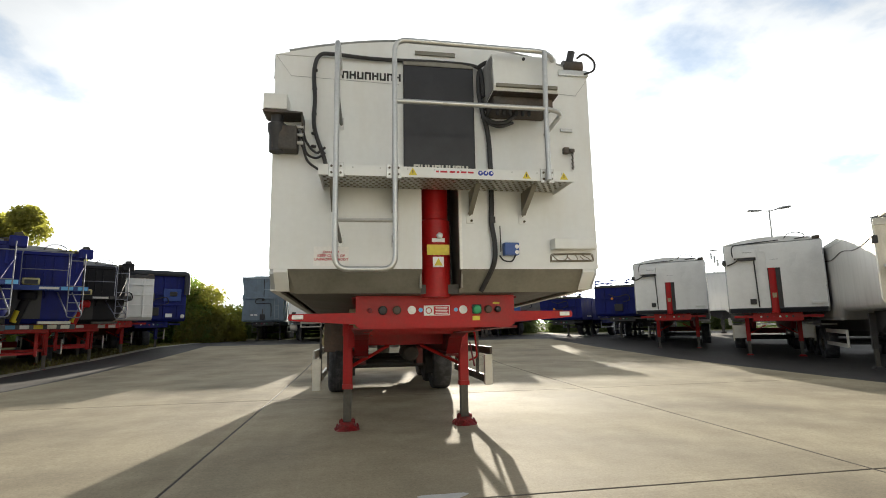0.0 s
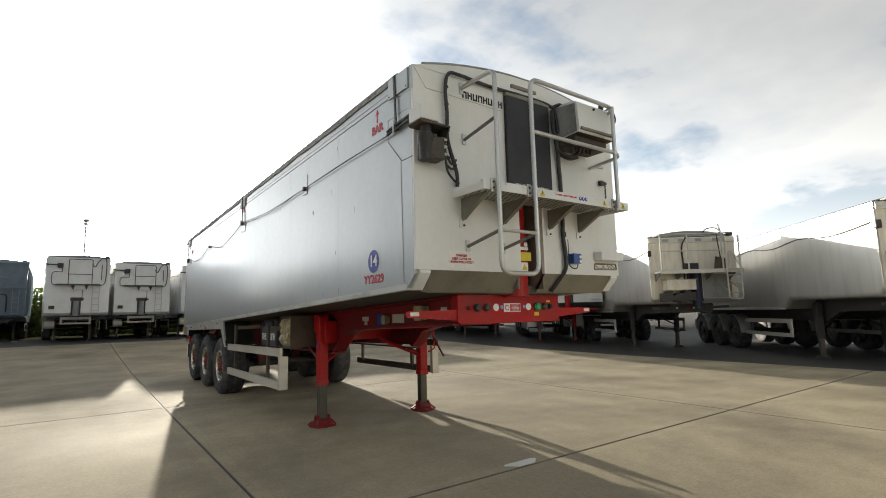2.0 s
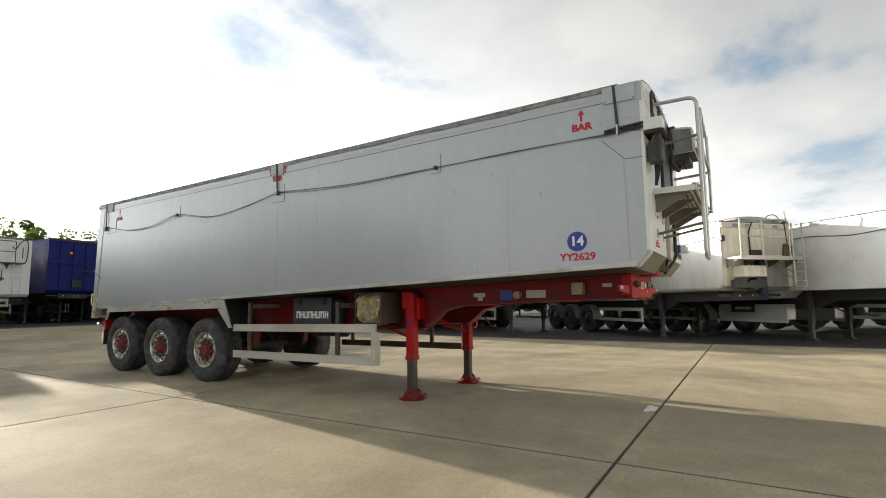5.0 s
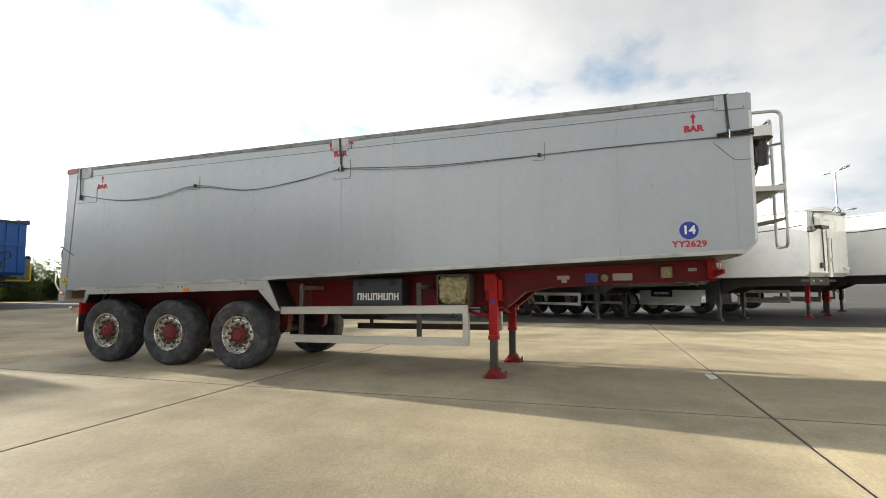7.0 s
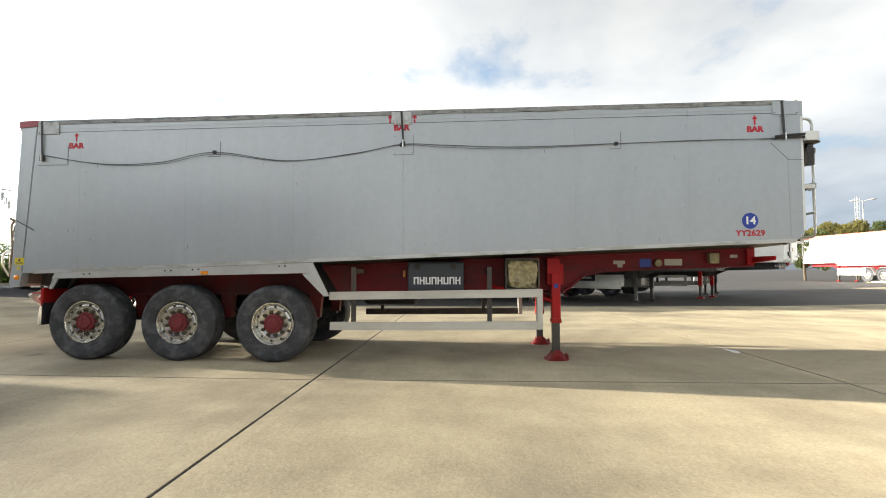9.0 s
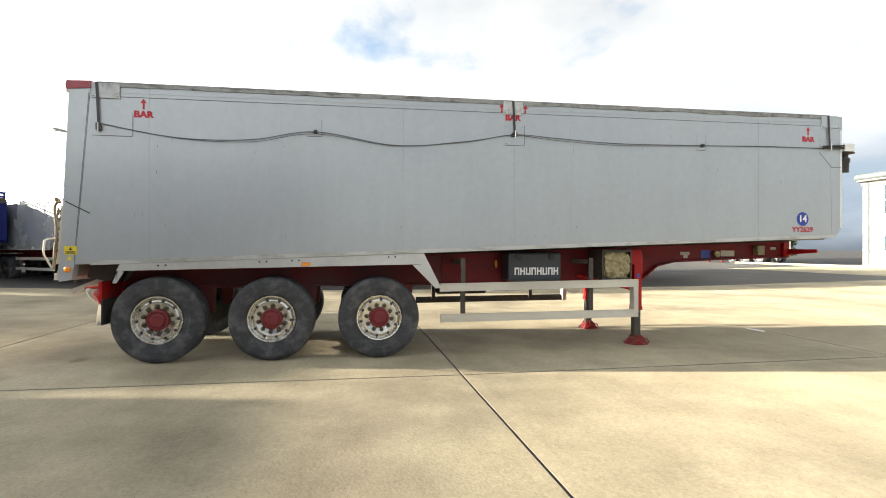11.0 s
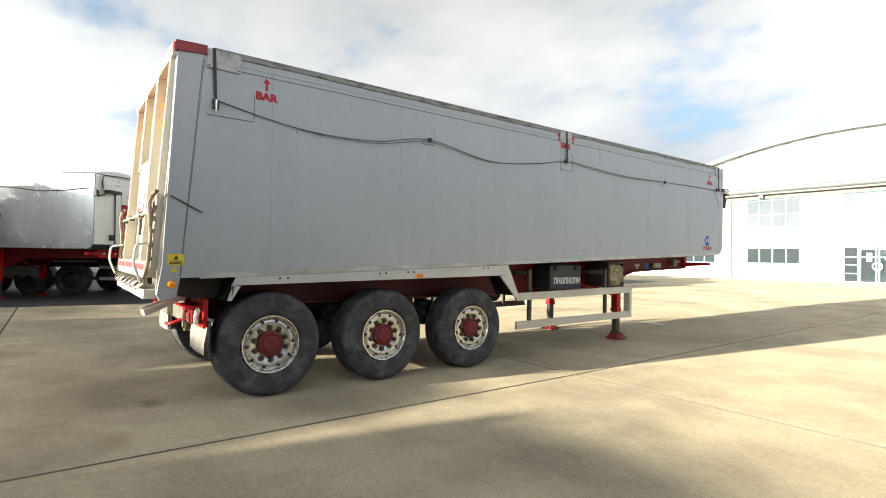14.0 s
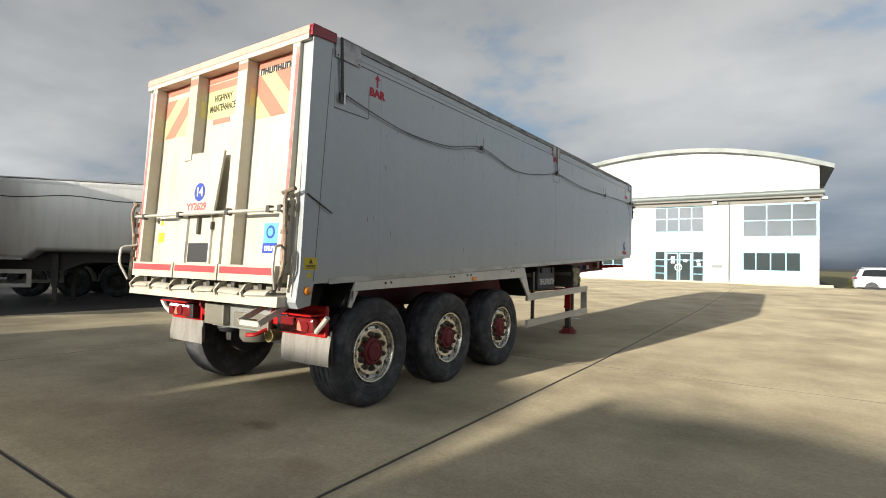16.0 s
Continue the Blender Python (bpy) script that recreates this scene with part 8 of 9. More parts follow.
neighbour("white tub trailer with tube frame, drive motor and ladder", -3.38, 26.6, 3.0, skin="nwhite", chassis="darksteel", style="tub", ram="legsteel", L=9.4, top=4.0, low=1.25)
neighbour("white tub trailer in the back row", -0.65, 27.2, 3.0, skin="nwhite", chassis="darksteel", style="tub", ram="legsteel", L=9.4, top=3.85, low=1.25)
neighbour("white tub trailer next to a bare gap", 2.3, 26.6, 3.0, skin="nwhite", chassis="darksteel", style="tub", ram="legsteel", L=9.4, top=3.75, low=1.25)
neighbour("dark navy high trailer between white and bright blue ones", 5.5, 26.9, 3.0, skin="nblue", chassis="darksteel", style="low", ram="nblue", L=9.4, top=3.95)
br = neighbour("bright blue high trailer with rolled sheet", 8.2, 27.3, 4.0, skin="nlightblue", chassis="darksteel", style="low", ram="nlightblue", L=9.4, top=3.9)
part("sheet_roll", tube(NEW(), [(1.27, 0.0, 3.93), (1.27, 9.3, 3.9)], 0.13, 10), M["nlightblue"], br, "blue rolled sheet", True)
for k, c in enumerate(("whiteink", "yellow", "whiteink", "rail")):
    part("front_label", box(NEW(), -1.05 + k * 0.28, -0.9 + k * 0.28, -0.075, -0.06, 1.62, 1.74), M[c], br)
for label_, bx_, by_, turn_, top_, low_ in (("long royal blue low-sided trailer with open top rail", 10.75, 24.05, -44.0, 2.25, 1.0), ("royal blue low-sided trailer with white side marks", 12.3, 20.1, -42.0, 2.75, 1.25)):
    blo = neighbour(label_, bx_, by_, turn_, skin="nblue", chassis="darksteel", style="low", ram="nblue", L=9.6, top=top_, low=low_, rails="silver", dark_wheels=False)
    for s_ in (-1, 1):
        rl = part("top_handrail", tube(NEW(), [(s_ * 1.2, 0.05, top_ + 0.3), (s_ * 1.2, 9.5, top_ + 0.26)], 0.03, 6), M["nblue"], blo)
        part("mid_handrail", tube(NEW(), [(s_ * 1.2, 0.05, top_ + 0.16), (s_ * 1.2, 9.5, top_ + 0.13)], 0.022, 6), M["nblue"], rl)
        for k in range(10):
            part("rail_post", tube(NEW(), [(s_ * 1.2, 0.1 + k * 1.04, top_ - 0.02), (s_ * 1.2, 0.1 + k * 1.04, top_ + 0.29)], 0.026, 6), M["nblue"], rl)
    for k in range(4):
        part("front_post", tube(NEW(), [(-1.15 + k * 0.77, 0.02, top_ - 0.02), (-1.15 + k * 0.77, 0.02, top_ + 0.29)], 0.026, 6), M["nblue"], blo)
    for dz_ in (0.16, 0.3):
        part("front_handrail", tube(NEW(), [(-1.2, 0.02, top_ + dz_), (1.2, 0.02, top_ + dz_)], 0.026, 6), M["nblue"], blo)
    for y0, w_ in ((1.2, 0.7), (3.0, 0.5), (4.4, 0.7)):
        for s_ in (-1, 1):
            block_mark("side_mark", 5, w_, 0.1, M["whiteink"], blo, facing("-x" if s_ < 0 else "+x", (s_ * 1.252, y0, low_ + 0.2)))
            part("side_post", box(NEW(), s_ * 1.25, s_ * 1.27, y0 + 0.5, y0 + 0.56, low_ + 0.05, top_ - 0.05), M["nblue"], blo)
tip = neighbour("small dark tipper body with yellow edge behind blue trailer", 10.9, 31.0, 4.0, skin="hull", chassis="darksteel", style="low", ram="hull", L=7.0, top=2.5, low=1.2)
part("yellow_edge", box(NEW(), 1.18, 1.26, -0.09, -0.07, 1.25, 2.2), M["yellow"], tip)
part("yellow_edge", box(NEW(), -1.2, 1.18, -0.09, -0.075, 1.22, 1.3), M["yellow"], tip)
neighbour("grey-white tipping trailer parked across behind the white ones", 20.6, 28.4, -131.0, skin="nsilver", chassis="darksteel", style="low", ram="legsteel", L=10.4, top=3.9)
neighbour("grey-white tipping trailer at the back of the yard", 29.6, 20.8, -131.0, skin="nsilver", chassis="darksteel", style="low", ram="legsteel", L=10.4, top=3.6)
far = neighbour("white trailer with orange top edge and red chassis", 36.4, -25.45, 96.0, chassis="red", dark_wheels=False, L=9.3, panel=True, arcs=True, top=3.55)
part("orange_edge", box(NEW(), -1.275, 1.275, -0.02, 9.3, 3.42, 3.64), M["hired"], far)


# ---- office building ----
BY = -25.4
BZ = 0.3
office = thing("office_building", "white rendered two-storey office with curved grey roof and blue-framed windows", "building", (0, BY, BZ))


def roof_z(x):
    return 9.15 - (0.02136 if x < 2.2 else 0.0162) * (x - 2.2) ** 2


OPENINGS = [  # x0, x1, z0, z1 above the floor
    (0.04, 3.2, 0.0, 2.12), (0.04, 3.2, 3.42, 5.2), (-6.18, -2.2, 3.04, 5.15), (-5.35, -2.2, 0.86, 2.08),
    (5.33, 8.4, 1.04, 2.07), (5.33, 8.4, 3.33, 5.2), (10.4, 13.4, 1.04, 2.07), (10.4, 13.4, 3.33, 5.2), (15.4, 18.4, 1.04, 2.07), (15.4, 18.4, 3.33, 5.2),
]
gx = sorted({-6.24, 19.6} | {v for o in OPENINGS for v in o[:2]})
gz_ = sorted({0.0, 5.7} | {v for o in OPENINGS for v in o[2:]})
bm = NEW()
for xa, xb in zip(gx, gx[1:]):
    for za, zb in zip(gz_, gz_[1:]):
        cx, cz = (xa + xb) / 2, (za + zb) / 2
        if not any(o[0] < cx < o[1] and o[2] < cz < o[3] for o in OPENINGS):
            bm.faces.new([bm.verts.new(p) for p in ((xa, 0.0, za), (xa, 0.0, zb), (xb, 0.0, zb), (xb, 0.0, za))])
bmesh.ops.remove_doubles(bm, verts=bm.verts, dist=0.001)
bmesh.ops.recalc_face_normals(bm, faces=bm.faces)
front_up = sum(f.normal.y for f in bm.faces) > 0
bmesh.ops.solidify(bm, geom=list(bm.faces), thickness=0.3 if front_up else -0.3)
shift = max(v_.co.y for v_ in bm.verts)
for v_ in bm.verts:
    v_.co.y -= shift
part("wall", bm, M["facade"], office, "white rendered wall")
n = 40
xs_ = [-6.24 + 22.3 * i / n for i in range(n + 1)]
part("gable", prism(NEW(), [(-6.24, 5.7)] + [(x, roof_z(x) - 0.25) for x in xs_] + [(16.06, 5.7)], 1, -0.3, -0.02), M["facade"], office, "white curved gable")
bm = NEW()
xr = [-6.95 + 23.6 * i / n for i in range(n + 1)]
rows = [[bm.verts.new((x, y, roof_z(x) + dz)) for x in xr] for y, dz in ((0.45, 0.0), (-40, 0.0), (-40, -0.26), (0.45, -0.26))]
for k in range(4):
    a, b = rows[k], rows[(k + 1) % 4]
    for i in range(n):
        bm.faces.new((a[i], a[i + 1], b[i + 1], b[i]))
for i in (0, n):
    bm.faces.new([r[i] for r in rows])
part("roof", bm, M["eave"], office, "curved pale grey-green metal roof", True)
part("gutter", tube(NEW(), [(-6.5, 0.25, 5.75), (19.8, 0.25, 5.75)], 0.2, 12), M["eave"], office, "fat grey eaves band", True)
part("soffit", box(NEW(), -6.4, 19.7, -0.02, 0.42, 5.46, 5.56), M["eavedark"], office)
part("eaves_panel", box(NEW(), -6.3, 19.65, 0.002, 0.1, 5.2, 5.455), M["eavedark"], office, "dark panel band below the eaves, shade in its colour")
for x, y0, y1 in ((-6.24, -40, -0.3), (19.6, -40, -0.3)):
    part("side_wall", box(NEW(), x, x + (0.3 if x < 0 else -0.3), y0, y1, 0, roof_z(x) - 0.26 if x < 0 else 5.6), M["facade"], office)
part("flat_roof", box(NEW(), 16.0, 19.7, -40, 0.2, 5.6, 5.72), M["eave"], office)
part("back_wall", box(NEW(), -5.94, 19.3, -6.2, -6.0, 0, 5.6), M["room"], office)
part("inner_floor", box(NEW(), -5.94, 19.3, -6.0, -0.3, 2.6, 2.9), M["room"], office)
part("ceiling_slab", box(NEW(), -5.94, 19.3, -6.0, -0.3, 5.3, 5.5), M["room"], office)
for x in (-1.45, 9.3, 14.2, 19.2):
    part("downpipe", tube(NEW(), rounded_path([(x, 0.2, 5.6), (x, 0.08, 5.3), (x, 0.08, 0.0)], 0.1), 0.045, 8), M["eave"], office)
for x, d in ((-0.6, 0.35), (-5.6, 0.3), (7.4, 0.3), (-6.5, 0.4)):
    part("flood_lamp", box(NEW(), x - 0.14, x + 0.14, 0.06, 0.06 + d, 5.25, 5.42, 0.02), M["post"], office)
part("sign_plate", box(NEW(), -1.05, -0.42, 0.0, 0.02, 1.0, 1.2), M["eave"], office)


def window(o, cols, bars, door=False):
    x0, x1, z0, z1 = o
    w = part("door_window" if door else "window", box(NEW(), x0, x1, -0.16, -0.08, z1 - 0.07, z1), M["frameblue"], office, "blue-framed glazed doors" if door else "")
    if not door:
        part("window_sill", box(NEW(), x0, x1, -0.16, 0.03, z0, z0 + 0.05), M["frameblue"], w)
    cx = [x0 + 0.035] + list(cols) + [x1 - 0.035]
    for x in cx:
        part("mullion", box(NEW(), x - 0.035, x + 0.035, -0.16, -0.08, z0 + 0.05 * (not door), z1 - 0.07), M["frameblue"], w)
    for z in bars:
        for a, b in zip(cx, cx[1:]):
            part("transom", box(NEW(), a + 0.035, b - 0.035, -0.155, -0.085, z - 0.03, z + 0.03), M["frameblue"], w)
    zz = [z0 + 0.05 * (not door)] + list(bars) + [z1 - 0.07]
    for a, b in zip(cx, cx[1:]):
        for c, d in zip(zz, zz[1:]):
            p = part("pane", box(NEW(), a + 0.03, b - 0.03, -0.125, -0.115, c, d), M["glass"], w)
            p.visible_shadow = False
    return w


dw = window(OPENINGS[0], (0.74, 2.5), (1.5,), True)
for x0, x1 in ((0.80, 1.60), (1.64, 2.44)):
    lf = part("door_leaf", box(NEW(), x0, x0 + 0.09, -0.075, -0.03, 0.0, 2.0), M["frameblue"], dw, "blue-framed glass door leaf")
    part("leaf_stile", box(NEW(), x1 - 0.09, x1, -0.075, -0.03, 0.0, 2.0), M["frameblue"], lf)
    part("leaf_rail", box(NEW(), x0 + 0.09, x1 - 0.09, -0.075, -0.03, 1.92, 2.0), M["frameblue"], lf)
    part("leaf_rail", box(NEW(), x0 + 0.09, x1 - 0.09, -0.075, -0.03, 0.0, 0.1), M["frameblue"], lf)
ring = [(1.62 + 0.21 * math.cos(2 * math.pi * k / 24), -0.0, 0.98 + 0.21 * math.sin(2 * math.pi * k / 24)) for k in range(25)]
part("pull_handle", tube(NEW(), ring, 0.035, 8), M["whiteink"], dw, "white ring-shaped pull handle", True)
for x0, x1 in ((0.08, 0.70), (2.54, 3.16)):
    for z in (0.55, 1.05):
        part("glazing_bar", box(NEW(), x0, x1, -0.15, -0.09, z - 0.025, z + 0.025), M["frameblue"], dw)
for x, z in ((1.2, 1.45), (2.0, 1.65), (2.0, 1.35), (0.4, 1.45), (0.35, 1.2)):
    part("notice", box(NEW(), x - 0.12, x + 0.12, -0.112, -0.108, z - 0.09, z + 0.09), M["whiteink"], dw)
window(OPENINGS[1], (0.82, 1.62, 2.4), (4.35,))
window(OPENINGS[2], (-4.86, -3.53), (4.1,))
window(OPENINGS[3], (-4.56, -3.75, -2.95), ())
window(OPENINGS[4], (6.1, 6.87, 7.63), ())
window(OPENINGS[5], (6.1, 6.87, 7.63), (4.2,))
window(OPENINGS[6], (11.15, 11.9, 12.65), ())
window(OPENINGS[7], (11.15, 11.9, 12.65), (4.2,))
window(OPENINGS[8], (16.15, 16.9, 17.65), ())
window(OPENINGS[9], (16.15, 16.9, 17.65), (4.2,))
# raised sign on the gable, drawn as plain shapes
for k in range(13):
    x = 4.1 - k * 0.62
    h = (0.42, 0.55, 0.42, 0.42, 0.62, 0.42, 0.42, 0.62, 0.62, 0.42, 0.42, 0.42, 0.42)[k]
    w_ = 0.2 if k in (7, 8) else 0.42
    bm = NEW()
    z0 = 6.95 - 0.004 * (k - 6) ** 2
    box(bm, x - w_ / 2, x + w_ / 2, -0.02, 0.06, z0, z0 + h, 0.03)
    part("sign_block", bm, M["facade"], office, "raised white sign shape")
for k in range(4):
    part("sign_disc", lathe(NEW(), [(0.2, -0.02), (0.2, 0.06), (0.0, 0.06)], (1.6 - k * 0.85, 0, 6.42), "y", 20), M["facade"], office)

kerb = new("kerb", mesh_of("kerb", box(NEW(), -6.9, 30, BY + 0.35, BY + 0.5, 0.2, BZ + 0.11, 0.02), M["kerb"]))
tagged(kerb, "pale concrete kerb along the office front", "kerb", kind="structure")
foot = new("footpath", mesh_of("footpath", box(NEW(), -6.9, 30, BY + 0.002, BY + 0.35, 0.2, BZ + 0.09), M["kerb"]))
tagged(foot, "narrow paved strip along the office wall", "footpath", kind="structure")
line = new("yellow_line", mesh_of("yellow_line", box(NEW(), -6.9, 30, BY + 0.75, BY + 0.87, 0.29, 0.304), M["yellowline"]))
tagged(line, "worn yellow road line by the kerb", "road marking", kind="structure")
# pale repair in the slab
bm = NEW()
pts = [(0.03 + (0.17 + 0.05 * math.sin(3 * a)) * math.cos(a), 0.28 + (0.085 + 0.03 * math.cos(2 * a)) * math.sin(a)) for a in (2 * math.pi * k / 18 for k in range(18))]
prism(bm, pts, 2, -0.002, 0.004)
rp = new("mortar_patch", mesh_of("mortar_patch", bm, M["concpatch"]))
tagged(rp, "pale irregular mortar patch on concrete joint", "repair patch")

# ---- lamp posts ----
def lamp_post(x, y, h, turn, heads=2):
    t = thing("street_lamp", "slim grey lamp post with flat twin heads", "street lamp", (x, y, lift(y)), turn, "yard lamps")
    part("pole", lathe(NEW(), [(0.09, 0), (0.085, 1.2), (0.06, 1.25), (0.045, h), (0.0, h + 0.02)], (0, 0, 0), "z", 10), M["post"], t, "", True)
    for s in (-1, 1)[:heads]:
        part("arm", tube(NEW(), [(0, 0, h - 0.05), (s * 0.4, 0, h + 0.02)], 0.03, 6), M["post"], t)
        bm = NEW()
        bmesh.ops.create_uvsphere(bm, u_segments=16, v_segments=8, radius=1.0)
        for v in bm.verts:
            v.co = Vector((s * (0.72 + v.co.x * 0.4), v.co.y * 0.17 * (1 + 0.25 * v.co.x), h + 0.06 + (max(-0.35, v.co.z)) * 0.09 + 0.04 * v.co.x))
        hd = part("lamp_head", bm, M["post"], t, "", True)
        part("lamp_glass", box(NEW(), s * 0.6, s * 0.98, -0.1, 0.1, h + 0.012, h + 0.03, 0.006), M["whiteink"], hd)


lamp_post(22.76, 21.55, 7.15, -42)
lamp_post(25.0, -10.9, 7.3, 12)
lamp_post(38.5, -16.2, 6.7, 70)
lamp_post(45.7, -36.5, 8.0, 50)
lamp_post(-3.2, 41.0, 8.0, 90)
def lattice_mast(x, y, h, label):
    mast = thing("lattice_mast", label, "mast", (x, y, lift(y)))
    bm = NEW()
    for a, b in ((-0.13, -0.13), (0.13, -0.13), (0.13, 0.13), (-0.13, 0.13)):
        tube(bm, [(a, b, 0), (a, b, h)], 0.022, 5)
    for k in range(int(h / 0.62)):
        z = k * 0.62
        tube(bm, [(-0.13, -0.13, z), (0.13, -0.13, z + 0.62)], 0.014, 4)
        tube(bm, [(0.13, 0.13, z), (-0.13, 0.13, z + 0.62)], 0.014, 4)
    part("lattice", bm, M["post"], mast)
    return mast


lattice_mast(43.8, -34.5, 8.1, "thin grey lattice mast far behind the trailers")
lm = lattice_mast(42.2, 51.6, 9.3, "grey lattice mast with aerials beyond the white trailers")
part("aerial_head", box(NEW(), -0.5, 0.5, -0.06, 0.06, 9.25, 9.4), M["post"], lm)
for k in range(3):
    part("aerial", box(NEW(), -0.5 + k * 0.42, -0.38 + k * 0.42, -0.1, 0.1, 8.2 - 0.4 * k, 9.0 - 0.4 * k), M["post"], lm)


# ---- planting ----
def leaf_cloud(centres, count, size, seed):
    rnd = random.Random(seed)
    verts, faces = [], []
    for _ in range(int(count * 2.3)):
        cx, cy, cz, r = centres[rnd.randrange(len(centres))]
        d = Vector((rnd.gauss(0, 1), rnd.gauss(0, 1), rnd.gauss(0, 1))).normalized() * r * (0.55 + 0.5 * rnd.random())
        p = Vector((cx, cy, cz)) + Vector((d.x, d.y, d.z * 0.8))
        u = Vector((rnd.gauss(0, 1), rnd.gauss(0, 1), rnd.gauss(0, 1))).normalized()
        w = u.orthogonal().normalized()
        s = size * 0.62 * (0.6 + 0.8 * rnd.random())
        k = len(verts)
        verts += [p - u * s, p + w * s * 0.55, p + u * s, p - w * s * 0.55]
        faces.append((k, k + 1, k + 2, k + 3))
    me = bpy.data.meshes.new("crown")
    me.from_pydata([tuple(v) for v in verts], [], faces)
    return me


def tree(label, x, y, h, spread, seed, mat="leaf", count=5000, size=0.16):
    rnd = random.Random(seed)
    t = thing("tree", label, "tree", (x, y, lift(y)))
    bm = NEW()
    tube(bm, smooth_path([(0, 0, -0.05), (0.05, 0.02, h * 0.25), (-0.06, 0.05, h * 0.5), (0.02, 0, h * 0.8)], 4), h * 0.022, 8)
    centres = []
    for k in range(11):
        a, e = rnd.uniform(0, 6.28), rnd.uniform(0.3, 0.92)
        r = spread * (0.35 + 0.55 * math.sin(math.pi * min(1, e)))
        tip = (r * math.cos(a), r * math.sin(a), h * e)
        tube(bm, smooth_path([(0, 0, h * e * 0.55), (tip[0] * 0.5, tip[1] * 0.5, h * e * 0.8), tip], 3), h * 0.008, 5)
        for _ in range(3):
            centres.append((tip[0] + rnd.gauss(0, 0.18) * spread, tip[1] + rnd.gauss(0, 0.18) * spread, min(h * 0.95, tip[2] + rnd.gauss(0, 0.08) * h), spread * rnd.uniform(0.16, 0.34)))
    part("trunk", bm, M["bark"], t, "", True)
    me = leaf_cloud(centres, count, size, seed + 1)
    me.materials.append(M[mat])
    c = new("crown", me)
    c.parent = t


tree("broad yellow-green tree behind the blue trailers", -21.5, 30.5, 7.6, 3.6, 3, "autumn", 19000, 0.19)
tree("tall yellow-green tree behind the blue trailers", -26.0, 27.0, 8.2, 3.8, 4, "autumn", 19000, 0.19)
tree("slender green tree behind the white trailers", 9.2, 42.0, 8.0, 2.4, 7, "hedgeleaf", 5000)
tree("green tree behind the bright blue trailer", 14.6, 42.0, 7.6, 2.3, 17, "hedgeleaf", 4000)
tree("small green tree at the back hedge", -1.0, 41.0, 5.2, 1.9, 8, "hedgeleaf", 3000)
tree("rounded yellow-green tree beyond the far trailer", 41.0, -32.3, 6.2, 2.8, 9, "farautumn", 7000, 0.2)
tree("dark green tree beyond the far trailer", 44.0, -37.5, 6.6, 3.8, 10, "farleaf", 6000, 0.2)
tree("low green tree beyond the far trailer", 38.0, -25.5, 5.0, 2.4, 12, "farleaf", 3500, 0.2)
tree("dark green tree at the far yard edge", 50.0, -46.0, 6.8, 3.6, 14, "farleaf", 4000, 0.22)


def bush(label, x, y, h, w, seed, mat="leaf", count=9000):
    rnd = random.Random(seed)
    t = thing("bush", label, "bush", (x, y, yard_z(x, y)), 0, "hedge bushes")
    bm = NEW()
    cs = []
    for k in range(9):
        a, r = rnd.uniform(0, 6.28), rnd.uniform(0, w * 0.5)
        tip = (r * math.cos(a), r * math.sin(a), h * rnd.uniform(0.35, 0.85))
        tube(bm, [(0.1 * math.cos(a), 0.1 * math.sin(a), 0), tip], 0.025, 5)
        cs.append((*tip, w * rnd.uniform(0.2, 0.34)))
        cs.append((tip[0] * 1.1, tip[1] * 1.1, tip[2] * 0.45, w * 0.25))
        cs.append((tip[0] * 1.3, tip[1] * 1.3, 0.3, w * 0.2))
    part("stems", bm, M["bark"], t)
    me = leaf_cloud(cs, count, 0.13, seed)
    me.materials.append(M[mat])
    c = new("foliage", me)
    c.parent = t


rnd = random.Random(21)
for k in range(12):
    bx = -27 + k * 1.5
    bush(("thick green hedge bush with brambles", "yellow-green hedge bush by the fence")[k % 2], bx + rnd.uniform(-0.3, 0.3), 33.0 - k * 0.15 + rnd.uniform(-0.8, 0.8), rnd.uniform(3.3, 4.5), rnd.uniform(2.8, 3.6), 30 + k, ("leaf", "leaf", "leaf", "autumn")[k % 4], 8200)
for k in range(17):
    bush("dense scrub bush along the yard edge", -12 + k * 2.9, 40.5 + rnd.uniform(-0.8, 0.8), rnd.uniform(2.4, 3.6), 3.8, 60 + k, "hedgeleaf", 7500)
for k in range(5):
    bush("low scrub bush in the field", -9.5 - k * 3.2, -38 + rnd.uniform(-2, 2), rnd.uniform(0.5, 0.8), 1.5, 80 + k, "autumn", 700)

# undergrowth that closes the foot of the hedges
rnd = random.Random(52)
verts, faces = [], []
for _ in range(42000):
    if rnd.random() < 0.68:
        x, y = rnd.uniform(-13, 46), 42.6 + rnd.gauss(0, 0.5)
    else:
        x = rnd.uniform(-29, -9.5)
        y = 33.6 - 0.1 * (x + 27) + rnd.gauss(0, 0.5)
    p = Vector((x, y, lift(y) + 1.25 * rnd.random() ** 1.3 + 0.25 * math.sin(x * 1.9) * rnd.random()))
    u = Vector((rnd.gauss(0, 1), rnd.gauss(0, 1), rnd.gauss(0, 1))).normalized()
    w = u.orthogonal().normalized()
    a = rnd.uniform(0.06, 0.15)
    k = len(verts)
    verts += [tuple(p - u * a), tuple(p + w * a * 0.5), tuple(p + u * a), tuple(p - w * a * 0.5)]
    faces.append((k, k + 1, k + 2, k + 3))
me = bpy.data.meshes.new("undergrowth")
me.from_pydata(verts, [], faces)
me.materials.append(M["hedgeleaf"])
tagged(new("undergrowth", me), "green bramble undergrowth at the foot of the hedges", "undergrowth", kind="stuff")

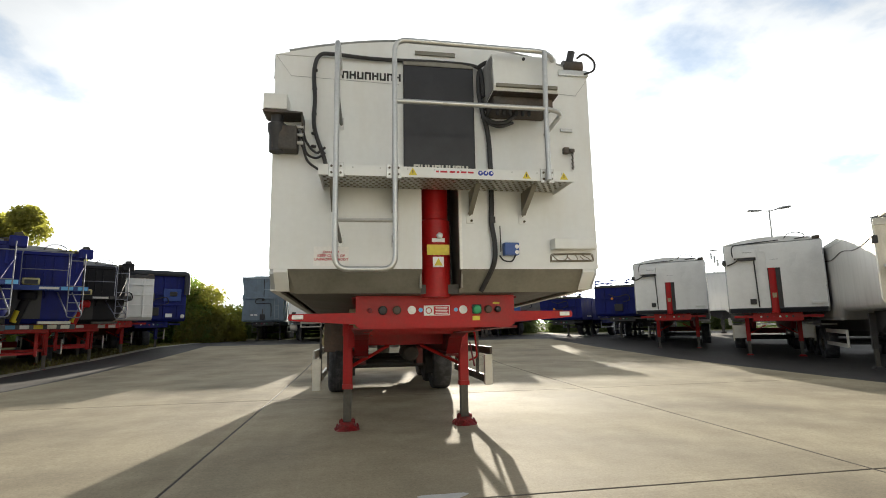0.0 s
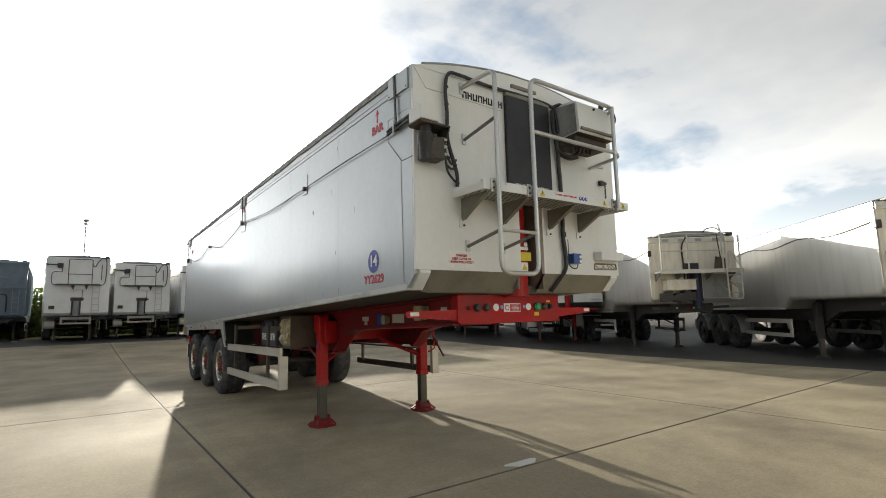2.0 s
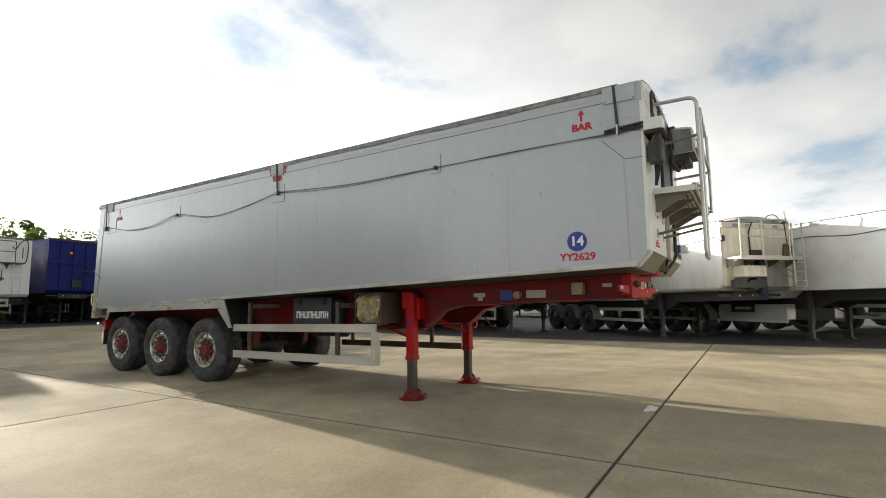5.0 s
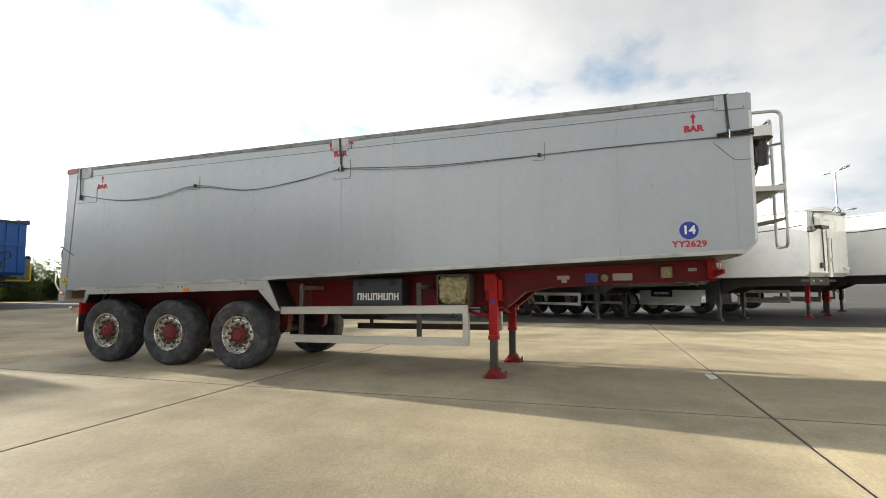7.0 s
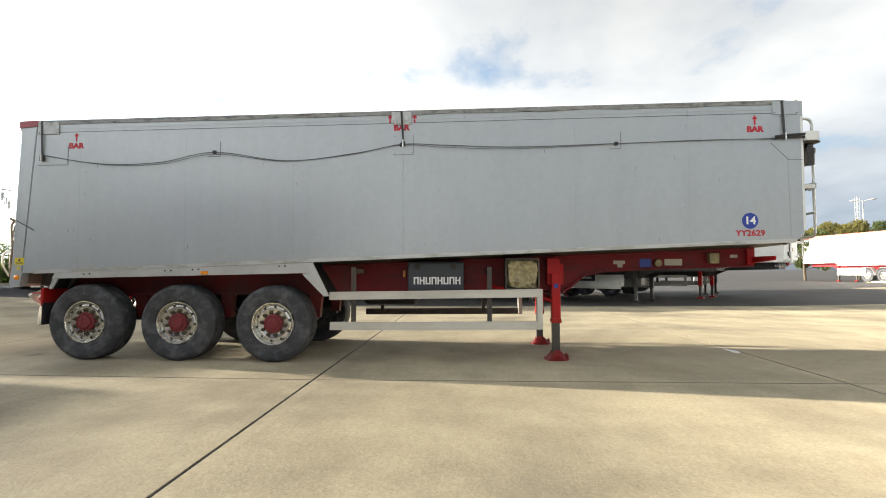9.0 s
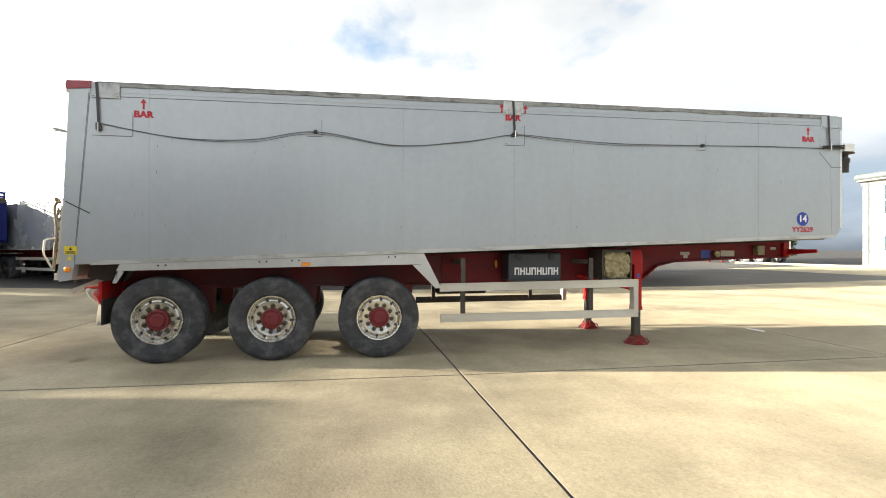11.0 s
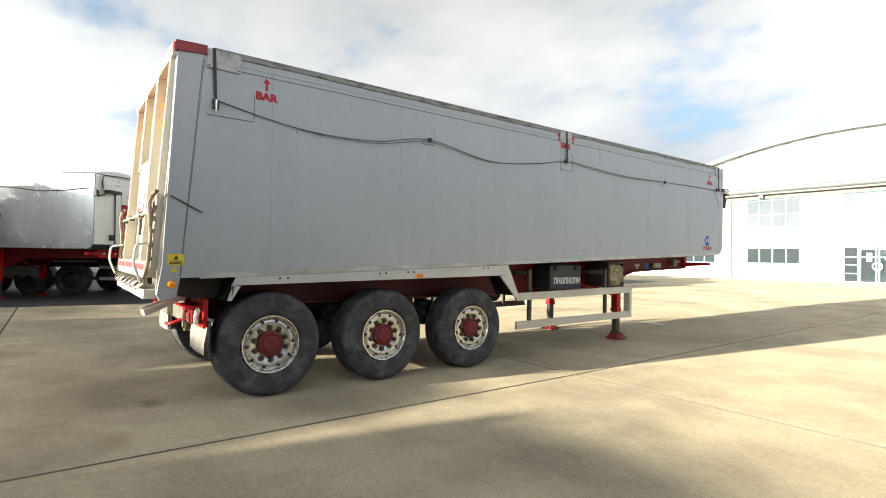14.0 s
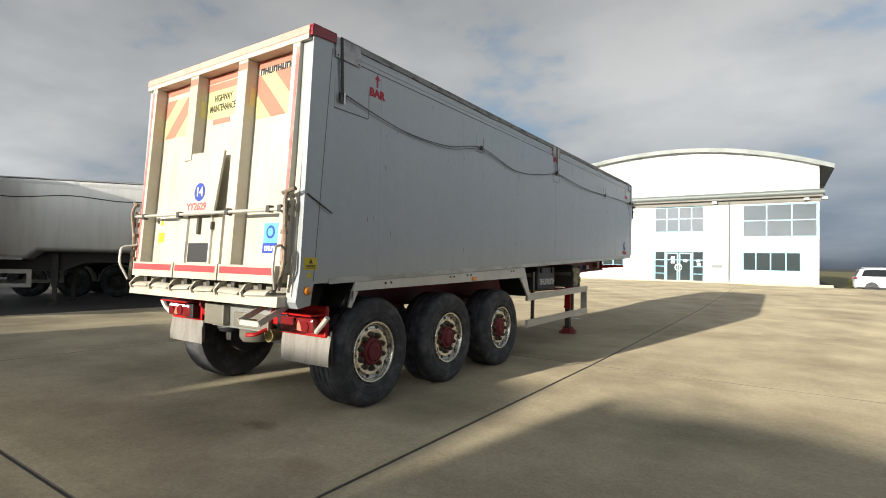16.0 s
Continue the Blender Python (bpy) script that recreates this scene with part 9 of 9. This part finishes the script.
for nm, lab, x0, x1, y0, y1 in (("verge_left", "rough grass verge behind the blue trailers", -60, -10.6, 12, 60), ("verge_back", "rough grass verge at the back of the yard", -10.6, 60, 34, 60), ("field", "open grass field beyond the office", -300, -8.05, -300, -32)):
    bm = NEW()
    v = [bm.verts.new((x, y, yard_z(x, y) + 0.004)) for x, y in ((x0, y0), (x1, y0), (x1, y1), (x0, y1))] if y0 > 23.2 or y1 < -22.8 else None
    if v:
        bm.faces.new(v)
    else:
        rows = [[bm.verts.new((x, y, lift(y) + 0.004)) for x in (x0, x1)] for y in (y0, 17.45, 23.2, y1)]
        for a, b in zip(rows, rows[1:]):
            bm.faces.new((a[0], a[1], b[1], b[0]))
    ob = new(nm, mesh_of(nm, bm, M["grass"]))
    tagged(ob, lab, "grass", kind="structure")


bm = NEW()
rows = [[bm.verts.new((x, y, lift(y) + dz)) for x, dz in ((-10.62, 0.006), (-10.3, 0.006), (-10.25, -0.02))] for y in (7.0, 11.7, 17.45, 23.2, 34.0)]
for a, b in zip(rows, rows[1:]):
    for k in range(2):
        bm.faces.new((a[k], a[k + 1], b[k + 1], b[k]))
gs = new("gravel_edge", mesh_of("gravel_edge", bm, M["kerb"]))
tagged(gs, "pale gravel edge between asphalt and verge", "gravel edge", kind="structure")

# dry tufts along the verge edge
rnd = random.Random(77)
verts, faces = [], []
for _ in range(9000):
    y = rnd.uniform(6.0, 34.0)
    x = -10.55 - abs(rnd.gauss(0, 1.1))
    a, h, w = rnd.uniform(0, 6.28), rnd.uniform(0.03, 0.13), rnd.uniform(0.006, 0.014)
    k = len(verts)
    dx, dy = math.cos(a), math.sin(a)
    lean = rnd.uniform(-0.05, 0.05)
    verts += [(x - dx * w, y - dy * w, lift(y)), (x + dx * w, y + dy * w, lift(y)), (x + dy * lean, y - dx * lean, lift(y) + h)]
    faces.append((k, k + 1, k + 2))
me = bpy.data.meshes.new("grass_tufts")
me.from_pydata(verts, [], faces)
me.materials.append(M["drygrass"])
tagged(new("grass_tufts", me), "dry yellow-green grass tufts along the asphalt edge", "grass", kind="stuff")

# ---- parked car by the office ----
car = thing("car", "white estate car parked beside the office", "car", (-8.1, -28.4, yard_z(-8.1, -28.4)), 0)
def car_section(x, hw, z0, z1, crown):
    return [(x, -hw * 0.94, z0), (x, -hw, z0 + 0.18), (x, -hw, (z0 + z1) / 2), (x, -hw * crown, z1), (x, -hw * crown * 0.6, z1 + 0.02), (x, hw * crown * 0.6, z1 + 0.02), (x, hw * crown, z1), (x, hw, (z0 + z1) / 2), (x, hw, z0 + 0.18), (x, hw * 0.94, z0)]
bm = NEW()
rows = [[bm.verts.new(p) for p in car_section(*s)] for s in ((0.0, 0.8, 0.35, 0.78, 0.92), (-0.05, 0.88, 0.3, 0.92, 0.94), (-0.9, 0.9, 0.28, 0.95, 0.95), (-2.9, 0.9, 0.28, 0.93, 0.95), (-3.9, 0.88, 0.28, 0.85, 0.93), (-4.35, 0.82, 0.3, 0.72, 0.9), (-4.42, 0.72, 0.36, 0.62, 0.9))]
for a, b in zip(rows, rows[1:]):
    for k in range(10):
        bm.faces.new((a[k], a[(k + 1) % 10], b[(k + 1) % 10], b[k]))
bm.faces.new(rows[0])
bm.faces.new(rows[-1])
part("body", bm, M["carwhite"], car, "", True)
part("cabin", prism(NEW(), [(-0.08, 0.93), (-0.30, 1.45), (-0.9, 1.52), (-1.9, 1.50), (-3.05, 0.93)], 1, -0.74, 0.74), M["carwhite"], car)
for s in (-1, 1):
    part("side_window", prism(NEW(), [(-0.35, 1.0), (-0.48, 1.38), (-0.95, 1.43), (-1.85, 1.42), (-2.7, 1.0)], 1, s * 0.742, s * 0.75), M["carglass"], car)
    part("roof_rail", tube(NEW(), [(-0.5, s * 0.62, 1.53), (-1.9, s * 0.62, 1.55)], 0.02, 6), M["galv"], car)
    part("tail_light", box(NEW(), -0.16, 0.01, s * 0.62, s * 0.9, 0.82, 0.95, 0.02), M["redlens"], car)
    for x in (-0.85, -3.5):
        w = part("wheel", lathe(NEW(), [(0.2, s * 0.7), (0.33, s * 0.7), (0.34, s * 0.75), (0.34, s * 0.88), (0.32, s * 0.91), (0.22, s * 0.91)], (x, 0, 0.34), "y", 24), M["tyre"], car, "", True)
        part("rim", lathe(NEW(), [(0.23, s * 0.86), (0.22, s * 0.905), (0.18, s * 0.89), (0.06, s * 0.9), (0.0, s * 0.9)], (x, 0, 0.34), "y", 20), M["rim"], w, "", True)
part("rear_window", prism(NEW(), [(-0.10, 1.0), (-0.27, 1.42), (-0.265, 1.425), (-0.09, 1.0)], 1, -0.6, 0.6), M["carglass"], car)
part("lower_trim", box(NEW(), -4.3, -0.1, -0.91, 0.91, 0.26, 0.36, 0.02), M["blackink"], car)

# concrete slabs with open joints
pavement = thing("pavement", "buff grey concrete yard slabs with dark joints", "concrete paving", kind="structure")
random.seed(11)


def slab(x0, x1, y0, y1):
    bm = NEW()
    g, t = 0.011, 0.005
    a = [bm.verts.new((x, y, yard_z(x, y) - 0.04)) for x, y in ((x0 + g, y0 + g), (x1 - g, y0 + g), (x1 - g, y1 - g), (x0 + g, y1 - g))]
    b = [bm.verts.new((x, y, yard_z(x, y) - 0.0025)) for x, y in ((x0 + g, y0 + g), (x1 - g, y0 + g), (x1 - g, y1 - g), (x0 + g, y1 - g))]
    c = [bm.verts.new((x, y, yard_z(x, y))) for x, y in ((x0 + g + t, y0 + g + t), (x1 - g - t, y0 + g + t), (x1 - g - t, y1 - g - t), (x0 + g + t, y1 - g - t))]
    rim = [bm.faces.new((lo[k], lo[(k + 1) % 4], hi[(k + 1) % 4], hi[k])) for lo, hi in ((a, b), (b, c)) for k in range(4)]
    for f in rim:
        f.material_index = 2
    e = 0.13
    d = [bm.verts.new((x, y, yard_z(x, y) + 0.0008)) for x, y in ((x0 + e, y0 + e), (x1 - e, y0 + e), (x1 - e, y1 - e), (x0 + e, y1 - e))]
    edge = [bm.faces.new((c[k], c[(k + 1) % 4], d[(k + 1) % 4], d[k])) for k in range(4)]
    bm.faces.new(d)
    for f in edge:
        f.material_index = 1
    ob = part("slab", bm, M["concrete"], pavement)
    ob.data.materials.append(M["margin"])
    ob.data.materials.append(M["sealant"])


sy = [-28.55 + 5.75 * k for k in range(10)]
for y0, y1 in zip(sy, sy[1:]):
    cols = [-8.05, -2.15, 3.75, 9.65]
    if y1 < 0.5:
        cols = [-25.75, -19.85, -13.95] + cols
    if y1 < -16.0:
        cols = cols + [15.5, 21.4]
    for x0, x1 in zip(cols, cols[1:]):
        slab(x0, x1, y0, y1)
